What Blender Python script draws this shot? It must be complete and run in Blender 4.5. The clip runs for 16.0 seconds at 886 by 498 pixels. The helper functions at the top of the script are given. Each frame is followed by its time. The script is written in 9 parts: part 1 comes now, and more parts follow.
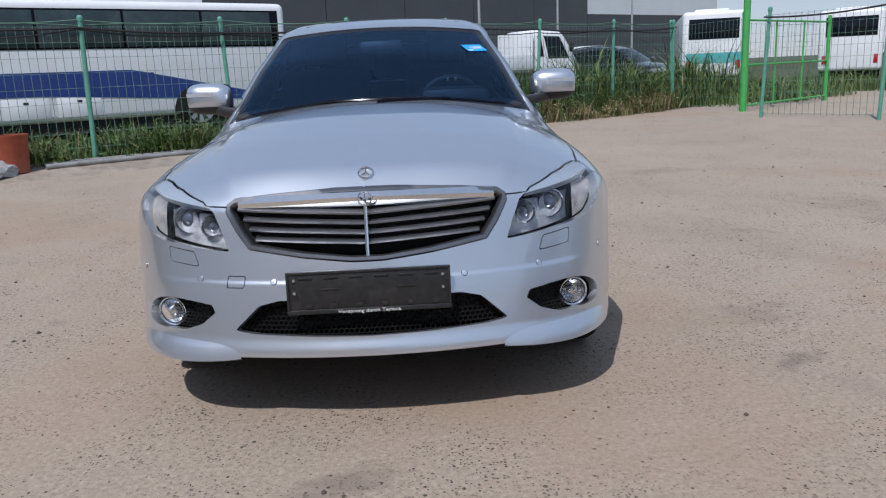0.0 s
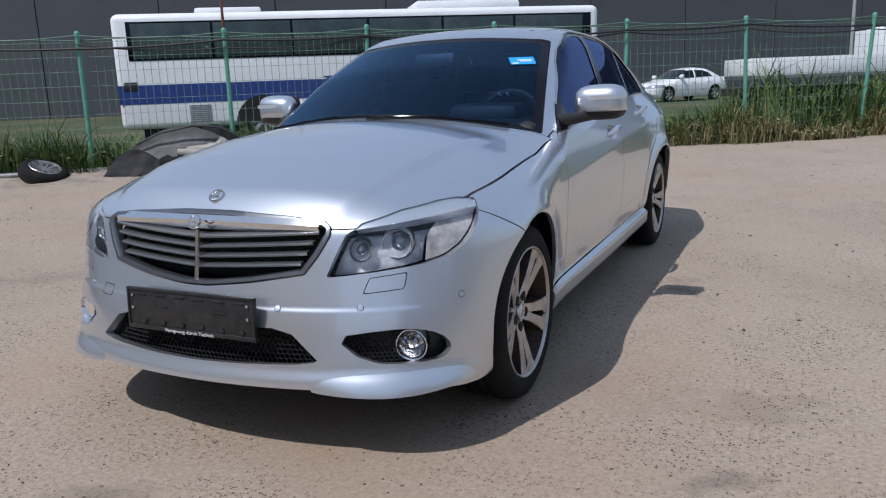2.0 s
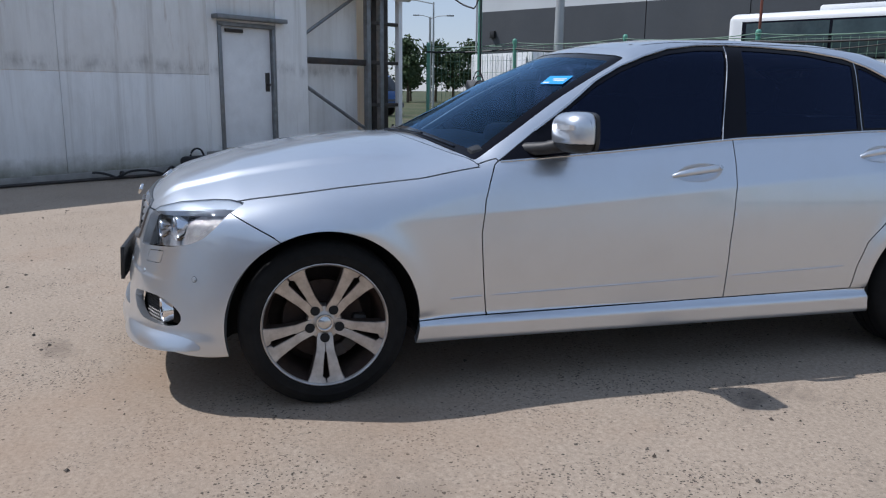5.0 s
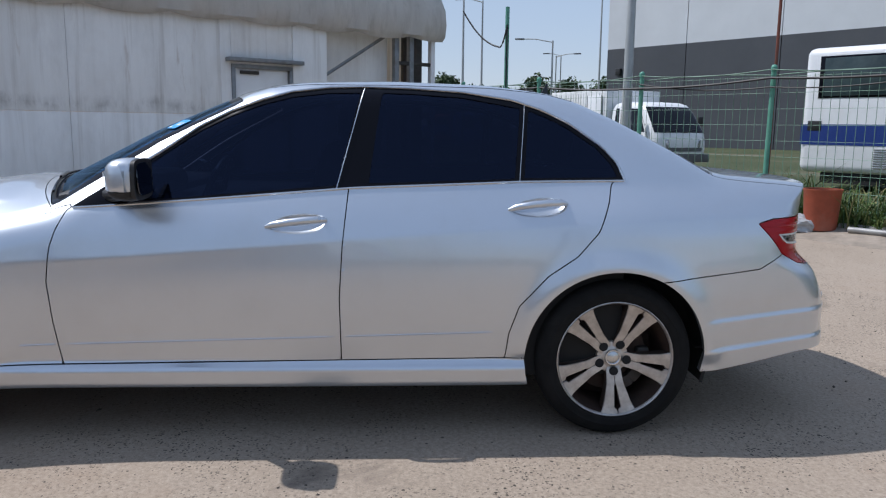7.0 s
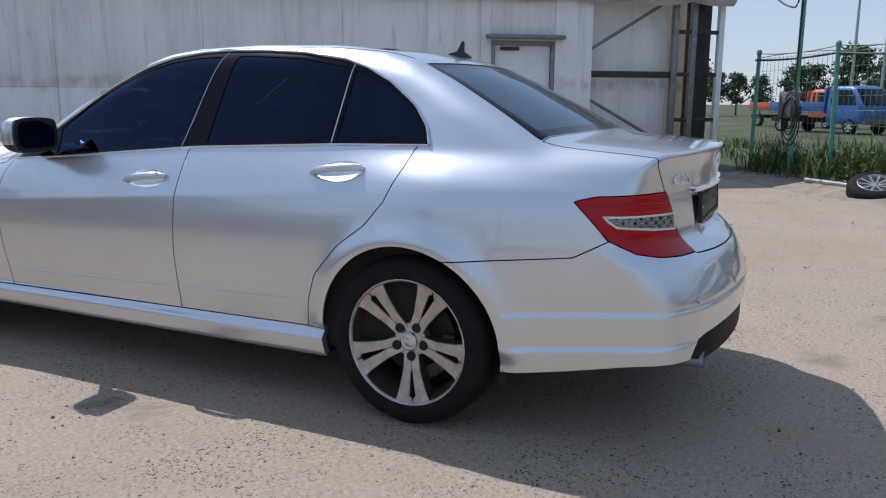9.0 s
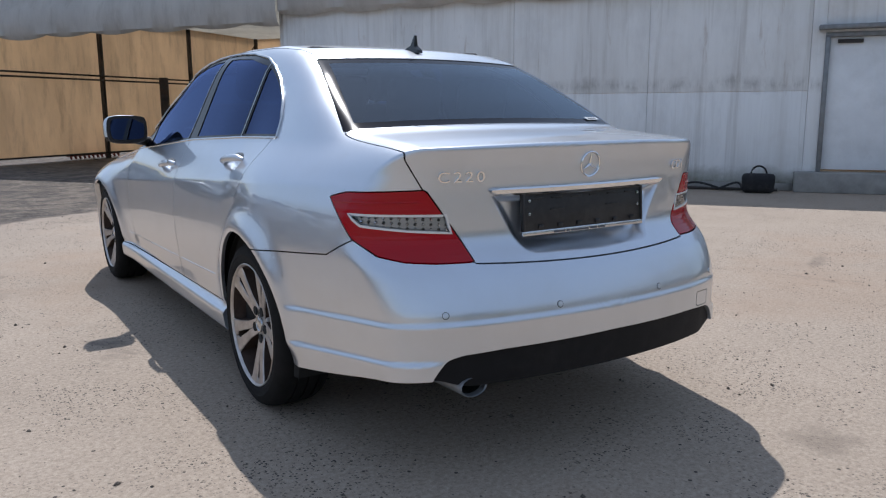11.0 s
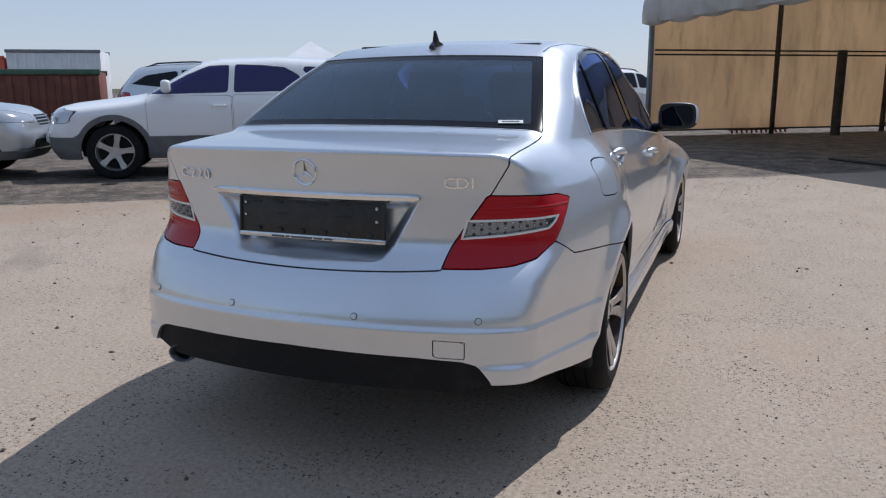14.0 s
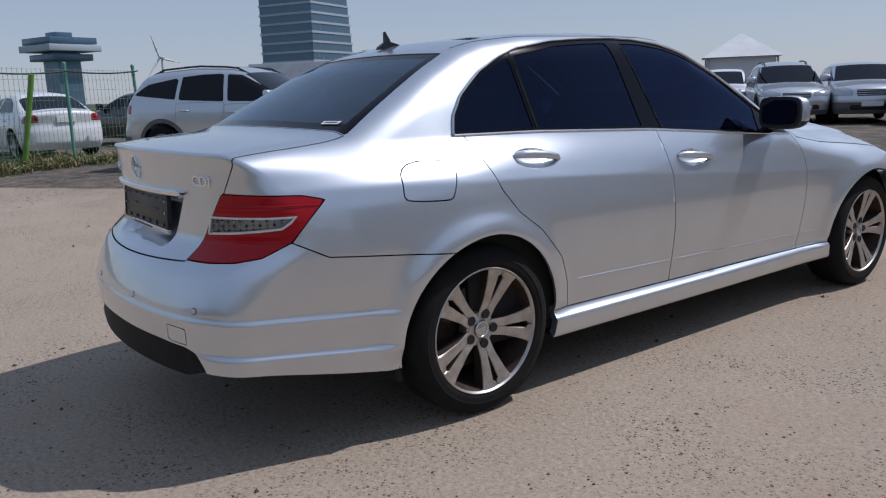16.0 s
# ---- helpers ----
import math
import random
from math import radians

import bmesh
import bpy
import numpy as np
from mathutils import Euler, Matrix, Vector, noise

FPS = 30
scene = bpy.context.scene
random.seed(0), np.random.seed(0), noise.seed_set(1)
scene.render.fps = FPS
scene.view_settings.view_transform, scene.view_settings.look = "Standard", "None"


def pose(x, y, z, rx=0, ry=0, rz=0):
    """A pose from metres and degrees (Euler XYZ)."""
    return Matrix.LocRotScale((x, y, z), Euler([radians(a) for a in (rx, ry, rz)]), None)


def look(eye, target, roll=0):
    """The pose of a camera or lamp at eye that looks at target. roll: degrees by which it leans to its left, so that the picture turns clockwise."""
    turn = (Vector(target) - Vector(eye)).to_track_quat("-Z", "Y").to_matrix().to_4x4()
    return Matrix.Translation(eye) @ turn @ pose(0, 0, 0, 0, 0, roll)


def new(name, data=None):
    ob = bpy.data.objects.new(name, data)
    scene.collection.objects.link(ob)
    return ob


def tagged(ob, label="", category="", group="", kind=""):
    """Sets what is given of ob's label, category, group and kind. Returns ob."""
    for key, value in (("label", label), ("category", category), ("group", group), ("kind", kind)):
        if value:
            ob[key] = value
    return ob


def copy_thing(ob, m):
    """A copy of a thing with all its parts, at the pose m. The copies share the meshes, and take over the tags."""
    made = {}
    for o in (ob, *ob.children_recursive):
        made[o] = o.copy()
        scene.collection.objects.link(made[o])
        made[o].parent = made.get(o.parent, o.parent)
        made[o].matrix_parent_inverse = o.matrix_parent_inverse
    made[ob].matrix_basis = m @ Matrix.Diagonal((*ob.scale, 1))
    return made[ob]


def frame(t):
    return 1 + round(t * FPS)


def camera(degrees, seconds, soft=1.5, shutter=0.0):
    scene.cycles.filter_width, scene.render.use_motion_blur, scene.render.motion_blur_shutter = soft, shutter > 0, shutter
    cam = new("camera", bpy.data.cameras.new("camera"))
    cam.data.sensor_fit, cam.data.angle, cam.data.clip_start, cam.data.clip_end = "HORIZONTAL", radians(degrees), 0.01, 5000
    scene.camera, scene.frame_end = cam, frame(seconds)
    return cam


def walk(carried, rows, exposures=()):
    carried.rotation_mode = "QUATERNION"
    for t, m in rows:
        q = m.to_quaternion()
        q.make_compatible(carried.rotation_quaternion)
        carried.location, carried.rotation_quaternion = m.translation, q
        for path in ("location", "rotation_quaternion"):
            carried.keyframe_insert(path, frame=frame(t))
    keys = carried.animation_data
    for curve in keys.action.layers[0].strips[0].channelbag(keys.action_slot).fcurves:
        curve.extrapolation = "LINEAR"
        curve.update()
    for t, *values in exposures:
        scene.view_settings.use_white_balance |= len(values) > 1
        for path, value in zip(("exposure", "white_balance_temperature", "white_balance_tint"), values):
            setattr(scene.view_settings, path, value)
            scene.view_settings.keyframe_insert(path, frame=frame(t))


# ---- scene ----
cam = camera(59.8, 16.0, soft=1.2)
PATH = [
    (0, (0.18, -4.432, 1.088), (0.225, -2.484, 0.638), -2.5),
    (0.5, (0.5, -4.382, 1.089), (0.301, -2.441, 0.653), -4.4),
    (1, (0.861, -4.229, 1.09), (0.472, -2.315, 0.661), -3.5),
    (1.5, (1.289, -4.077, 1.112), (0.699, -2.213, 0.692), -2.6),
    (2, (1.689, -3.881, 1.101), (0.856, -2.111, 0.684), -2.2),
    (2.5, (2.1, -3.632, 1.098), (0.995, -2.016, 0.69), -2.4),
    (3, (2.494, -3.322, 1.101), (1.154, -1.896, 0.693), -3.2),
    (3.2, (2.628, -3.171, 1.108), (1.172, -1.863, 0.697), -2.8),
    (5.3, (3.635, -1.337, 1.16), (1.728, -0.88, 0.764), 1.0),
    (5.5, (3.666, -1.12, 1.171), (1.756, -0.669, 0.784), 1.4),
    (6, (3.744, -0.572, 1.19), (1.799, -0.263, 0.838), 0.9),
    (6.5, (3.749, -0.021, 1.195), (1.782, 0.165, 0.889), 0.4),
    (7, (3.702, 0.518, 1.2), (1.731, 0.64, 0.886), 0.7),
    (7.5, (3.626, 1.07, 1.204), (1.654, 1.081, 0.871), 0.4),
    (8, (3.513, 1.619, 1.202), (1.557, 1.395, 0.851), 1.1),
    (8.2, (3.458, 1.839, 1.189), (1.523, 1.486, 0.831), 1.1),
    (10.3, (2.322, 3.691, 1.106), (0.965, 2.266, 0.75), -0.8),
    (10.5, (2.16, 3.842, 1.097), (0.877, 2.349, 0.744), -0.7),
    (11, (1.738, 4.124, 1.087), (0.668, 2.471, 0.736), -0.3),
    (11.5, (1.28, 4.333, 1.106), (0.43, 2.559, 0.744), -0.1),
    (12, (0.772, 4.516, 1.119), (0.255, 2.62, 0.745), -1.2),
    (12.5, (0.272, 4.563, 1.129), (0.052, 2.612, 0.747), -0.4),
    (13, (-0.231, 4.564, 1.174), (-0.163, 2.608, 0.759), 0.1),
    (13.5, (-0.736, 4.484, 1.168), (-0.382, 2.562, 0.744), 1.9),
    (14, (-1.259, 4.354, 1.175), (-0.543, 2.533, 0.763), -0.3),
    (14.5, (-1.697, 4.129, 1.165), (-0.749, 2.42, 0.743), -1.2),
    (15, (-2.139, 3.844, 1.168), (-0.968, 2.279, 0.745), -1.2),
    (15.5, (-2.533, 3.502, 1.149), (-1.141, 2.127, 0.737), -1.1),
    (16, (-2.869, 3.069, 1.147), (-1.29, 1.908, 0.748), -1.9),
]
RAISE = Vector((0, 0, 0.011))
walk(cam, [(t, look(Vector(eye) + RAISE, Vector(target) + RAISE, roll)) for t, eye, target, roll in PATH], [(0.0, -0.16, 6000, 13), (3.2, -0.15, 6000, 13), (5.3, -0.06, 6000, 12), (8.2, 0.02, 6000, 12), (11.0, 0.05, 6000, 12), (13.0, -0.04, 6000, 12), (14.5, -0.18, 6000, 13), (16.0, -0.42, 6000, 14)])

# ---- daylight ----
SUN_WAY = Vector((-0.27, -0.65, 1.0)).normalized()
world = bpy.data.worlds.new("sky")
scene.world = world
world.use_nodes = True
_n = world.node_tree.nodes
_sky = _n.new("ShaderNodeTexSky")
_sky.sky_type = "NISHITA"
_sky.sun_disc = False
_sky.sun_elevation = math.asin(SUN_WAY.z)
_sky.sun_rotation = math.atan2(SUN_WAY.x, SUN_WAY.y)
_sky.air_density, _sky.dust_density, _sky.ozone_density = 1.0, 0.30, 2.0
_soft = _n.new("ShaderNodeHueSaturation")
_soft.inputs["Saturation"].default_value = 1.28
_even = _n.new("ShaderNodeGamma")
_even.inputs[1].default_value = 0.50
_soft.inputs["Value"].default_value = 1.92
world.node_tree.links.new(_sky.outputs[0], _even.inputs[0])
world.node_tree.links.new(_even.outputs[0], _soft.inputs["Color"])
_haze = _n.new("ShaderNodeMixRGB")
_haze.inputs[0].default_value = 0.5
_haze.inputs[2].default_value = (2.85, 3.3, 4.15, 1)
world.node_tree.links.new(_soft.outputs[0], _haze.inputs[1])
world.node_tree.links.new(_haze.outputs[0], _n["Background"].inputs[0])
_n["Background"].inputs[1].default_value = 0.155
_lamp = bpy.data.lights.new("sun", "SUN")
_lamp.energy, _lamp.angle, _lamp.color = 4.0, radians(0.55), (1.0, 0.955, 0.90)
sun = new("sun", _lamp)
sun.matrix_world = look(SUN_WAY * 50, (0, 0, 0))

# ---- materials ----
def material(name, colour, rough=0.6, metal=0.0, **more):
    m = bpy.data.materials.new(name)
    m.use_nodes = True
    b = m.node_tree.nodes["Principled BSDF"]
    b.inputs["Base Color"].default_value = (*colour, 1)
    b.inputs["Roughness"].default_value = rough
    b.inputs["Metallic"].default_value = metal
    for key, value in more.items():
        b.inputs[key.replace("_", " ")].default_value = value
    return m


class Nodes:
    """A short way to write a node tree."""

    def __init__(self, m):
        self.m, self.t = m, m.node_tree
        self.b = self.t.nodes["Principled BSDF"]

    def add(self, kind, ins=(), **props):
        n = self.t.nodes.new("ShaderNode" + kind)
        for k, v in props.items():
            setattr(n, k, v)
        for k, v in dict(ins).items():
            if hasattr(v, "is_output"):
                self.t.links.new(v, n.inputs[k])
            else:
                n.inputs[k].default_value = v
        return n

    def coords(self, where="Object"):
        return self.add("TexCoord").outputs[where]

    def noise(self, scale, detail=4, rough=0.55, vec=None, stretch=None):
        vec = vec or self.coords()
        if stretch:
            vec = self.add("Mapping", {"Vector": vec, "Scale": stretch}).outputs[0]
        return self.add("TexNoise", {"Vector": vec, "Scale": scale, "Detail": detail, "Roughness": rough}).outputs[0]

    def ramp(self, fac, stops, mode="LINEAR"):
        n = self.add("ValToRGB", {"Fac": fac})
        n.color_ramp.interpolation = mode
        e = n.color_ramp.elements
        while len(e) < len(stops):
            e.new(0.5)
        for k, (p, c) in enumerate(stops):
            e[k].position, e[k].color = p, (*c, 1) if len(c) == 3 else c
        return n.outputs[0]

    def grey(self, fac, a, b):
        """A value that goes from 0 to 1 as fac goes from a to b."""
        return self.add("MapRange", {"Value": fac, "From Min": a, "From Max": b}).outputs[0]

    def mix(self, fac, a, b, mode="MIX"):
        n = self.add("MixRGB", {"Fac": fac, "Color1": a if hasattr(a, "is_output") else (*a, 1), "Color2": b if hasattr(b, "is_output") else (*b, 1)})
        n.blend_type = mode
        return n.outputs[0]

    def math(self, op, a, b=0.0):
        n = self.add("Math", {0: a, 1: b})
        n.operation = op
        return n.outputs[0]

    def bump(self, height, strength=0.3, distance=0.01):
        n = self.add("Bump", {"Height": height, "Strength": strength, "Distance": distance})
        self.t.links.new(n.outputs[0], self.b.inputs["Normal"])

    def to(self, socket, name="Base Color"):
        self.t.links.new(socket, self.b.inputs[name])


def speckled(name, colour, rough=0.7, metal=0.0, scale=6.0, amount=0.25, bump=0.1, dirt=(0.25, 0.22, 0.18), dirty=0.15, **more):
    """A painted or worn surface: cloudy tone, a little dirt, fine relief."""
    m = material(name, colour, rough, metal, **more)
    n = Nodes(m)
    big = n.noise(scale, 6, 0.6)
    fine = n.noise(scale * 14, 3, 0.6)
    dark = tuple(c * (1 - amount) for c in colour)
    light = tuple(min(1, c * (1 + amount * 0.6)) for c in colour)
    tone = n.mix(n.grey(big, 0.3, 0.7), dark, light)
    tone = n.mix(n.math("MULTIPLY", n.grey(n.noise(scale * 0.4, 7, 0.7), 0.5, 0.8), dirty), tone, dirt)
    n.to(tone)
    n.to(n.math("ADD", n.math("MULTIPLY", fine, 0.15), rough - 0.075), "Roughness")
    if bump:
        n.bump(fine, bump, 0.004)
    return m


def silver_paint(name, colour, metal=0.85, rough=0.32, flake=0.06):
    m = material(name, colour, rough, metal, Coat_Weight=1.0, Coat_Roughness=0.03, Coat_IOR=1.75)
    n = Nodes(m)
    fl = n.noise(900, 1, 0.5)
    dust = n.noise(3.5, 7, 0.65)
    n.to(n.mix(n.math("MULTIPLY", n.grey(dust, 0.45, 0.85), 0.16), n.mix(n.math("MULTIPLY", fl, flake * 4), colour, tuple(c * 0.75 for c in colour)), (0.42, 0.38, 0.32)))
    n.to(n.math("ADD", n.math("MULTIPLY", dust, 0.10), rough - 0.05), "Roughness")
    n.to(n.math("ADD", n.math("MULTIPLY", n.noise(9, 6, 0.7), 0.05), 0.01), "Coat Roughness")
    return m


def pane(name, tint, through_share, rough=0.02, gloss_tint=(0.95, 0.97, 1.0), ior=1.5):
    """Tinted glass: a thin sheet that reflects and lets a share of the light pass."""
    m = bpy.data.materials.new(name)
    m.use_nodes = True
    t = m.node_tree
    t.nodes.clear()
    out = t.nodes.new("ShaderNodeOutputMaterial")
    clear = t.nodes.new("ShaderNodeBsdfTransparent")
    clear.inputs[0].default_value = (*[c * through_share for c in tint], 1)
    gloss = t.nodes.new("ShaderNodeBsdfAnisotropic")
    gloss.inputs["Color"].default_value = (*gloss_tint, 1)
    gloss.inputs["Roughness"].default_value = rough
    mixed = t.nodes.new("ShaderNodeMixShader")
    fres = t.nodes.new("ShaderNodeFresnel")
    fres.inputs[0].default_value = ior
    a = t.nodes.new("ShaderNodeMath")
    a.operation = "MULTIPLY"
    a.inputs[1].default_value = 1.0
    a.use_clamp = True
    t.links.new(fres.outputs[0], a.inputs[0])
    t.links.new(a.outputs[0], mixed.inputs[0])
    t.links.new(clear.outputs[0], mixed.inputs[1])
    t.links.new(gloss.outputs[0], mixed.inputs[2])
    t.links.new(mixed.outputs[0], out.inputs[0])
    return m


SILVER = silver_paint("silver_metallic_paint", (0.635, 0.674, 0.728), 0.88, 0.345)
CHROME = speckled("chrome", (0.80, 0.80, 0.80), 0.10, 1.0, 30, 0.06, 0.0, dirty=0.05)
SATIN = speckled("satin_chrome", (0.62, 0.63, 0.64), 0.24, 1.0, 20, 0.1, 0.0, dirty=0.1)
ALLOY = speckled("alloy_wheel", (0.56, 0.53, 0.50), 0.42, 0.85, 18, 0.18, 0.03, dirt=(0.12, 0.07, 0.045), dirty=0.55)
BRAKE_DUST = speckled("brown_brake_dust", (0.050, 0.030, 0.022), 0.7, 0.3, 20, 0.4, 0.1)
RUBBER = speckled("tyre_rubber", (0.007, 0.007, 0.007), 0.85, 0.0, 22, 0.35, 0.25, dirt=(0.10, 0.09, 0.08), dirty=0.08, Specular_IOR_Level=0.3)
BLACK = speckled("black_plastic", (0.018, 0.018, 0.019), 0.5, 0.0, 30, 0.3, 0.15, dirt=(0.12, 0.11, 0.1), dirty=0.12)
SATIN_BLACK = material("satin_black_trim", (0.004, 0.004, 0.007), 0.12, 0.0, Specular_IOR_Level=0.16)
GLOSS_BLACK = material("gloss_black", (0.010, 0.010, 0.011), 0.12, 0.0)
DARK = material("dark_cavity", (0.012, 0.012, 0.012), 0.9)
CLOTH = speckled("dark_seat_cloth", (0.060, 0.060, 0.066), 0.9, 0.0, 40, 0.3, 0.2)
# tinted panes; the last colour of each paints its sky reflections bluer
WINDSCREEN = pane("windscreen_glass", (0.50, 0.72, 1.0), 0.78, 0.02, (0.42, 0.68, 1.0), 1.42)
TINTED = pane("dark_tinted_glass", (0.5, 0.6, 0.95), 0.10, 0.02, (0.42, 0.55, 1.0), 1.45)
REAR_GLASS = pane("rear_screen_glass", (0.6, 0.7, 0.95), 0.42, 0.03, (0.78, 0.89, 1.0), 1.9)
LAMP_GLASS = pane("headlamp_glass", (0.95, 0.97, 1.0), 0.95)

# ---- helpers for meshes ----
def mesh_object(name, verts, faces, mat, parent=None, label="", smooth=False, normals=None):
    me = bpy.data.meshes.new(name)
    me.from_pydata([tuple(v) for v in verts], [], [tuple(int(i) for i in f) for f in faces])
    me.update()
    for m in mat if isinstance(mat, (list, tuple)) else [mat]:
        me.materials.append(m)
    if smooth or normals is not None:
        me.polygons.foreach_set("use_smooth", [True] * len(me.polygons))
    if normals is not None:
        me.normals_split_custom_set_from_vertices([tuple(v) for v in normals])
    ob = new(name, me)
    if parent:
        ob.parent = parent
    return tagged(ob, label)


def part(name, bm, mat, parent, label="", smooth=False):
    me = bpy.data.meshes.new(name)
    bm.normal_update()
    bm.to_mesh(me)
    bm.free()
    for m in mat if isinstance(mat, (list, tuple)) else [mat]:
        me.materials.append(m)
    if smooth:
        me.polygons.foreach_set("use_smooth", [True] * len(me.polygons))
        me.set_sharp_from_angle(angle=radians(38))
    ob = new(name, me)
    if parent:
        ob.parent = parent
    return tagged(ob, label)


def empty(name, m=Matrix(), **tags):
    ob = new(name)
    ob.empty_display_size = 0.2
    ob.matrix_basis = m
    return tagged(ob, **tags)


def add_box(bm, size, m=Matrix(), bevel=0.0, segments=2):
    made = bmesh.ops.create_cube(bm, size=1, matrix=m @ Matrix.Diagonal((*size, 1)))["verts"]
    if bevel:
        edges = list({e for v in made for e in v.link_edges})
        made = bmesh.ops.bevel(bm, geom=edges, offset=bevel, segments=segments, affect="EDGES", profile=0.5)["verts"]
    return made


def add_cyl(bm, r1, r2, depth, m=Matrix(), n=20, caps=True):
    return bmesh.ops.create_cone(bm, cap_ends=caps, segments=n, radius1=r1, radius2=r2, depth=depth, matrix=m)["verts"]


def box_part(name, size, m, mat, parent, bevel=0.01, label="", segments=2):
    bm = bmesh.new()
    add_box(bm, size, m, bevel, segments)
    return part(name, bm, mat, parent, label, smooth=bevel > 0)


def cyl_part(name, r, depth, m, mat, parent, n=20, label="", r2=None):
    bm = bmesh.new()
    add_cyl(bm, r, r if r2 is None else r2, depth, m, n)
    return part(name, bm, mat, parent, label, smooth=True)


def lathe(bm, profile, n=32, m=Matrix(), closed=False):
    """Turns (radius, height) round the local z."""
    rings = []
    for k in range(n):
        c, s = math.cos(2 * math.pi * k / n), math.sin(2 * math.pi * k / n)
        rings.append([bm.verts.new(m @ Vector((r * c, r * s, h))) for r, h in profile])
    steps = len(profile) if closed else len(profile) - 1
    for k in range(n):
        a, b = rings[k], rings[(k + 1) % n]
        for j in range(steps):
            j2 = (j + 1) % len(profile)
            bm.faces.new((a[j], b[j], b[j2], a[j2]))


def tube(bm, points, r, n=6, taper=None):
    """A pipe along points."""
    points = [Vector(p) for p in points]
    rings = []
    for k, p in enumerate(points):
        way = (points[min(k + 1, len(points) - 1)] - points[max(k - 1, 0)]).normalized()
        side = way.cross(Vector((0, 0, 1)) if abs(way.z) < 0.9 else Vector((1, 0, 0))).normalized()
        up = side.cross(way)
        rr = r if taper is None else r * taper[k]
        rings.append([bm.verts.new(p + (side * math.cos(2 * math.pi * j / n) + up * math.sin(2 * math.pi * j / n)) * rr) for j in range(n)])
    for a, b in zip(rings, rings[1:]):
        for j in range(n):
            bm.faces.new((a[j], a[(j + 1) % n], b[(j + 1) % n], b[j]))
    bm.faces.new(rings[0][::-1])
    bm.faces.new(rings[-1])


def prism(bm, outline, depth, m=Matrix()):
    """An outline in local x, y, thickened along local z from 0 to depth."""
    lo = [bm.verts.new(m @ Vector((x, y, 0))) for x, y in outline]
    hi = [bm.verts.new(m @ Vector((x, y, depth))) for x, y in outline]
    bm.faces.new(lo[::-1])
    bm.faces.new(hi)
    for k in range(len(lo)):
        j = (k + 1) % len(lo)
        bm.faces.new((lo[k], lo[j], hi[j], hi[k]))


# the yard's own axes: u along the fence, v from the gravel towards the fence
TURN = 36.0
E1 = Vector((math.cos(radians(TURN)), math.sin(radians(TURN)), 0))
E2 = Vector((-E1.y, E1.x, 0))


def yard(u, v, z=0.0, turn=0.0):
    p = E1 * u + E2 * v
    return pose(p.x, p.y, z, 0, 0, TURN + turn)

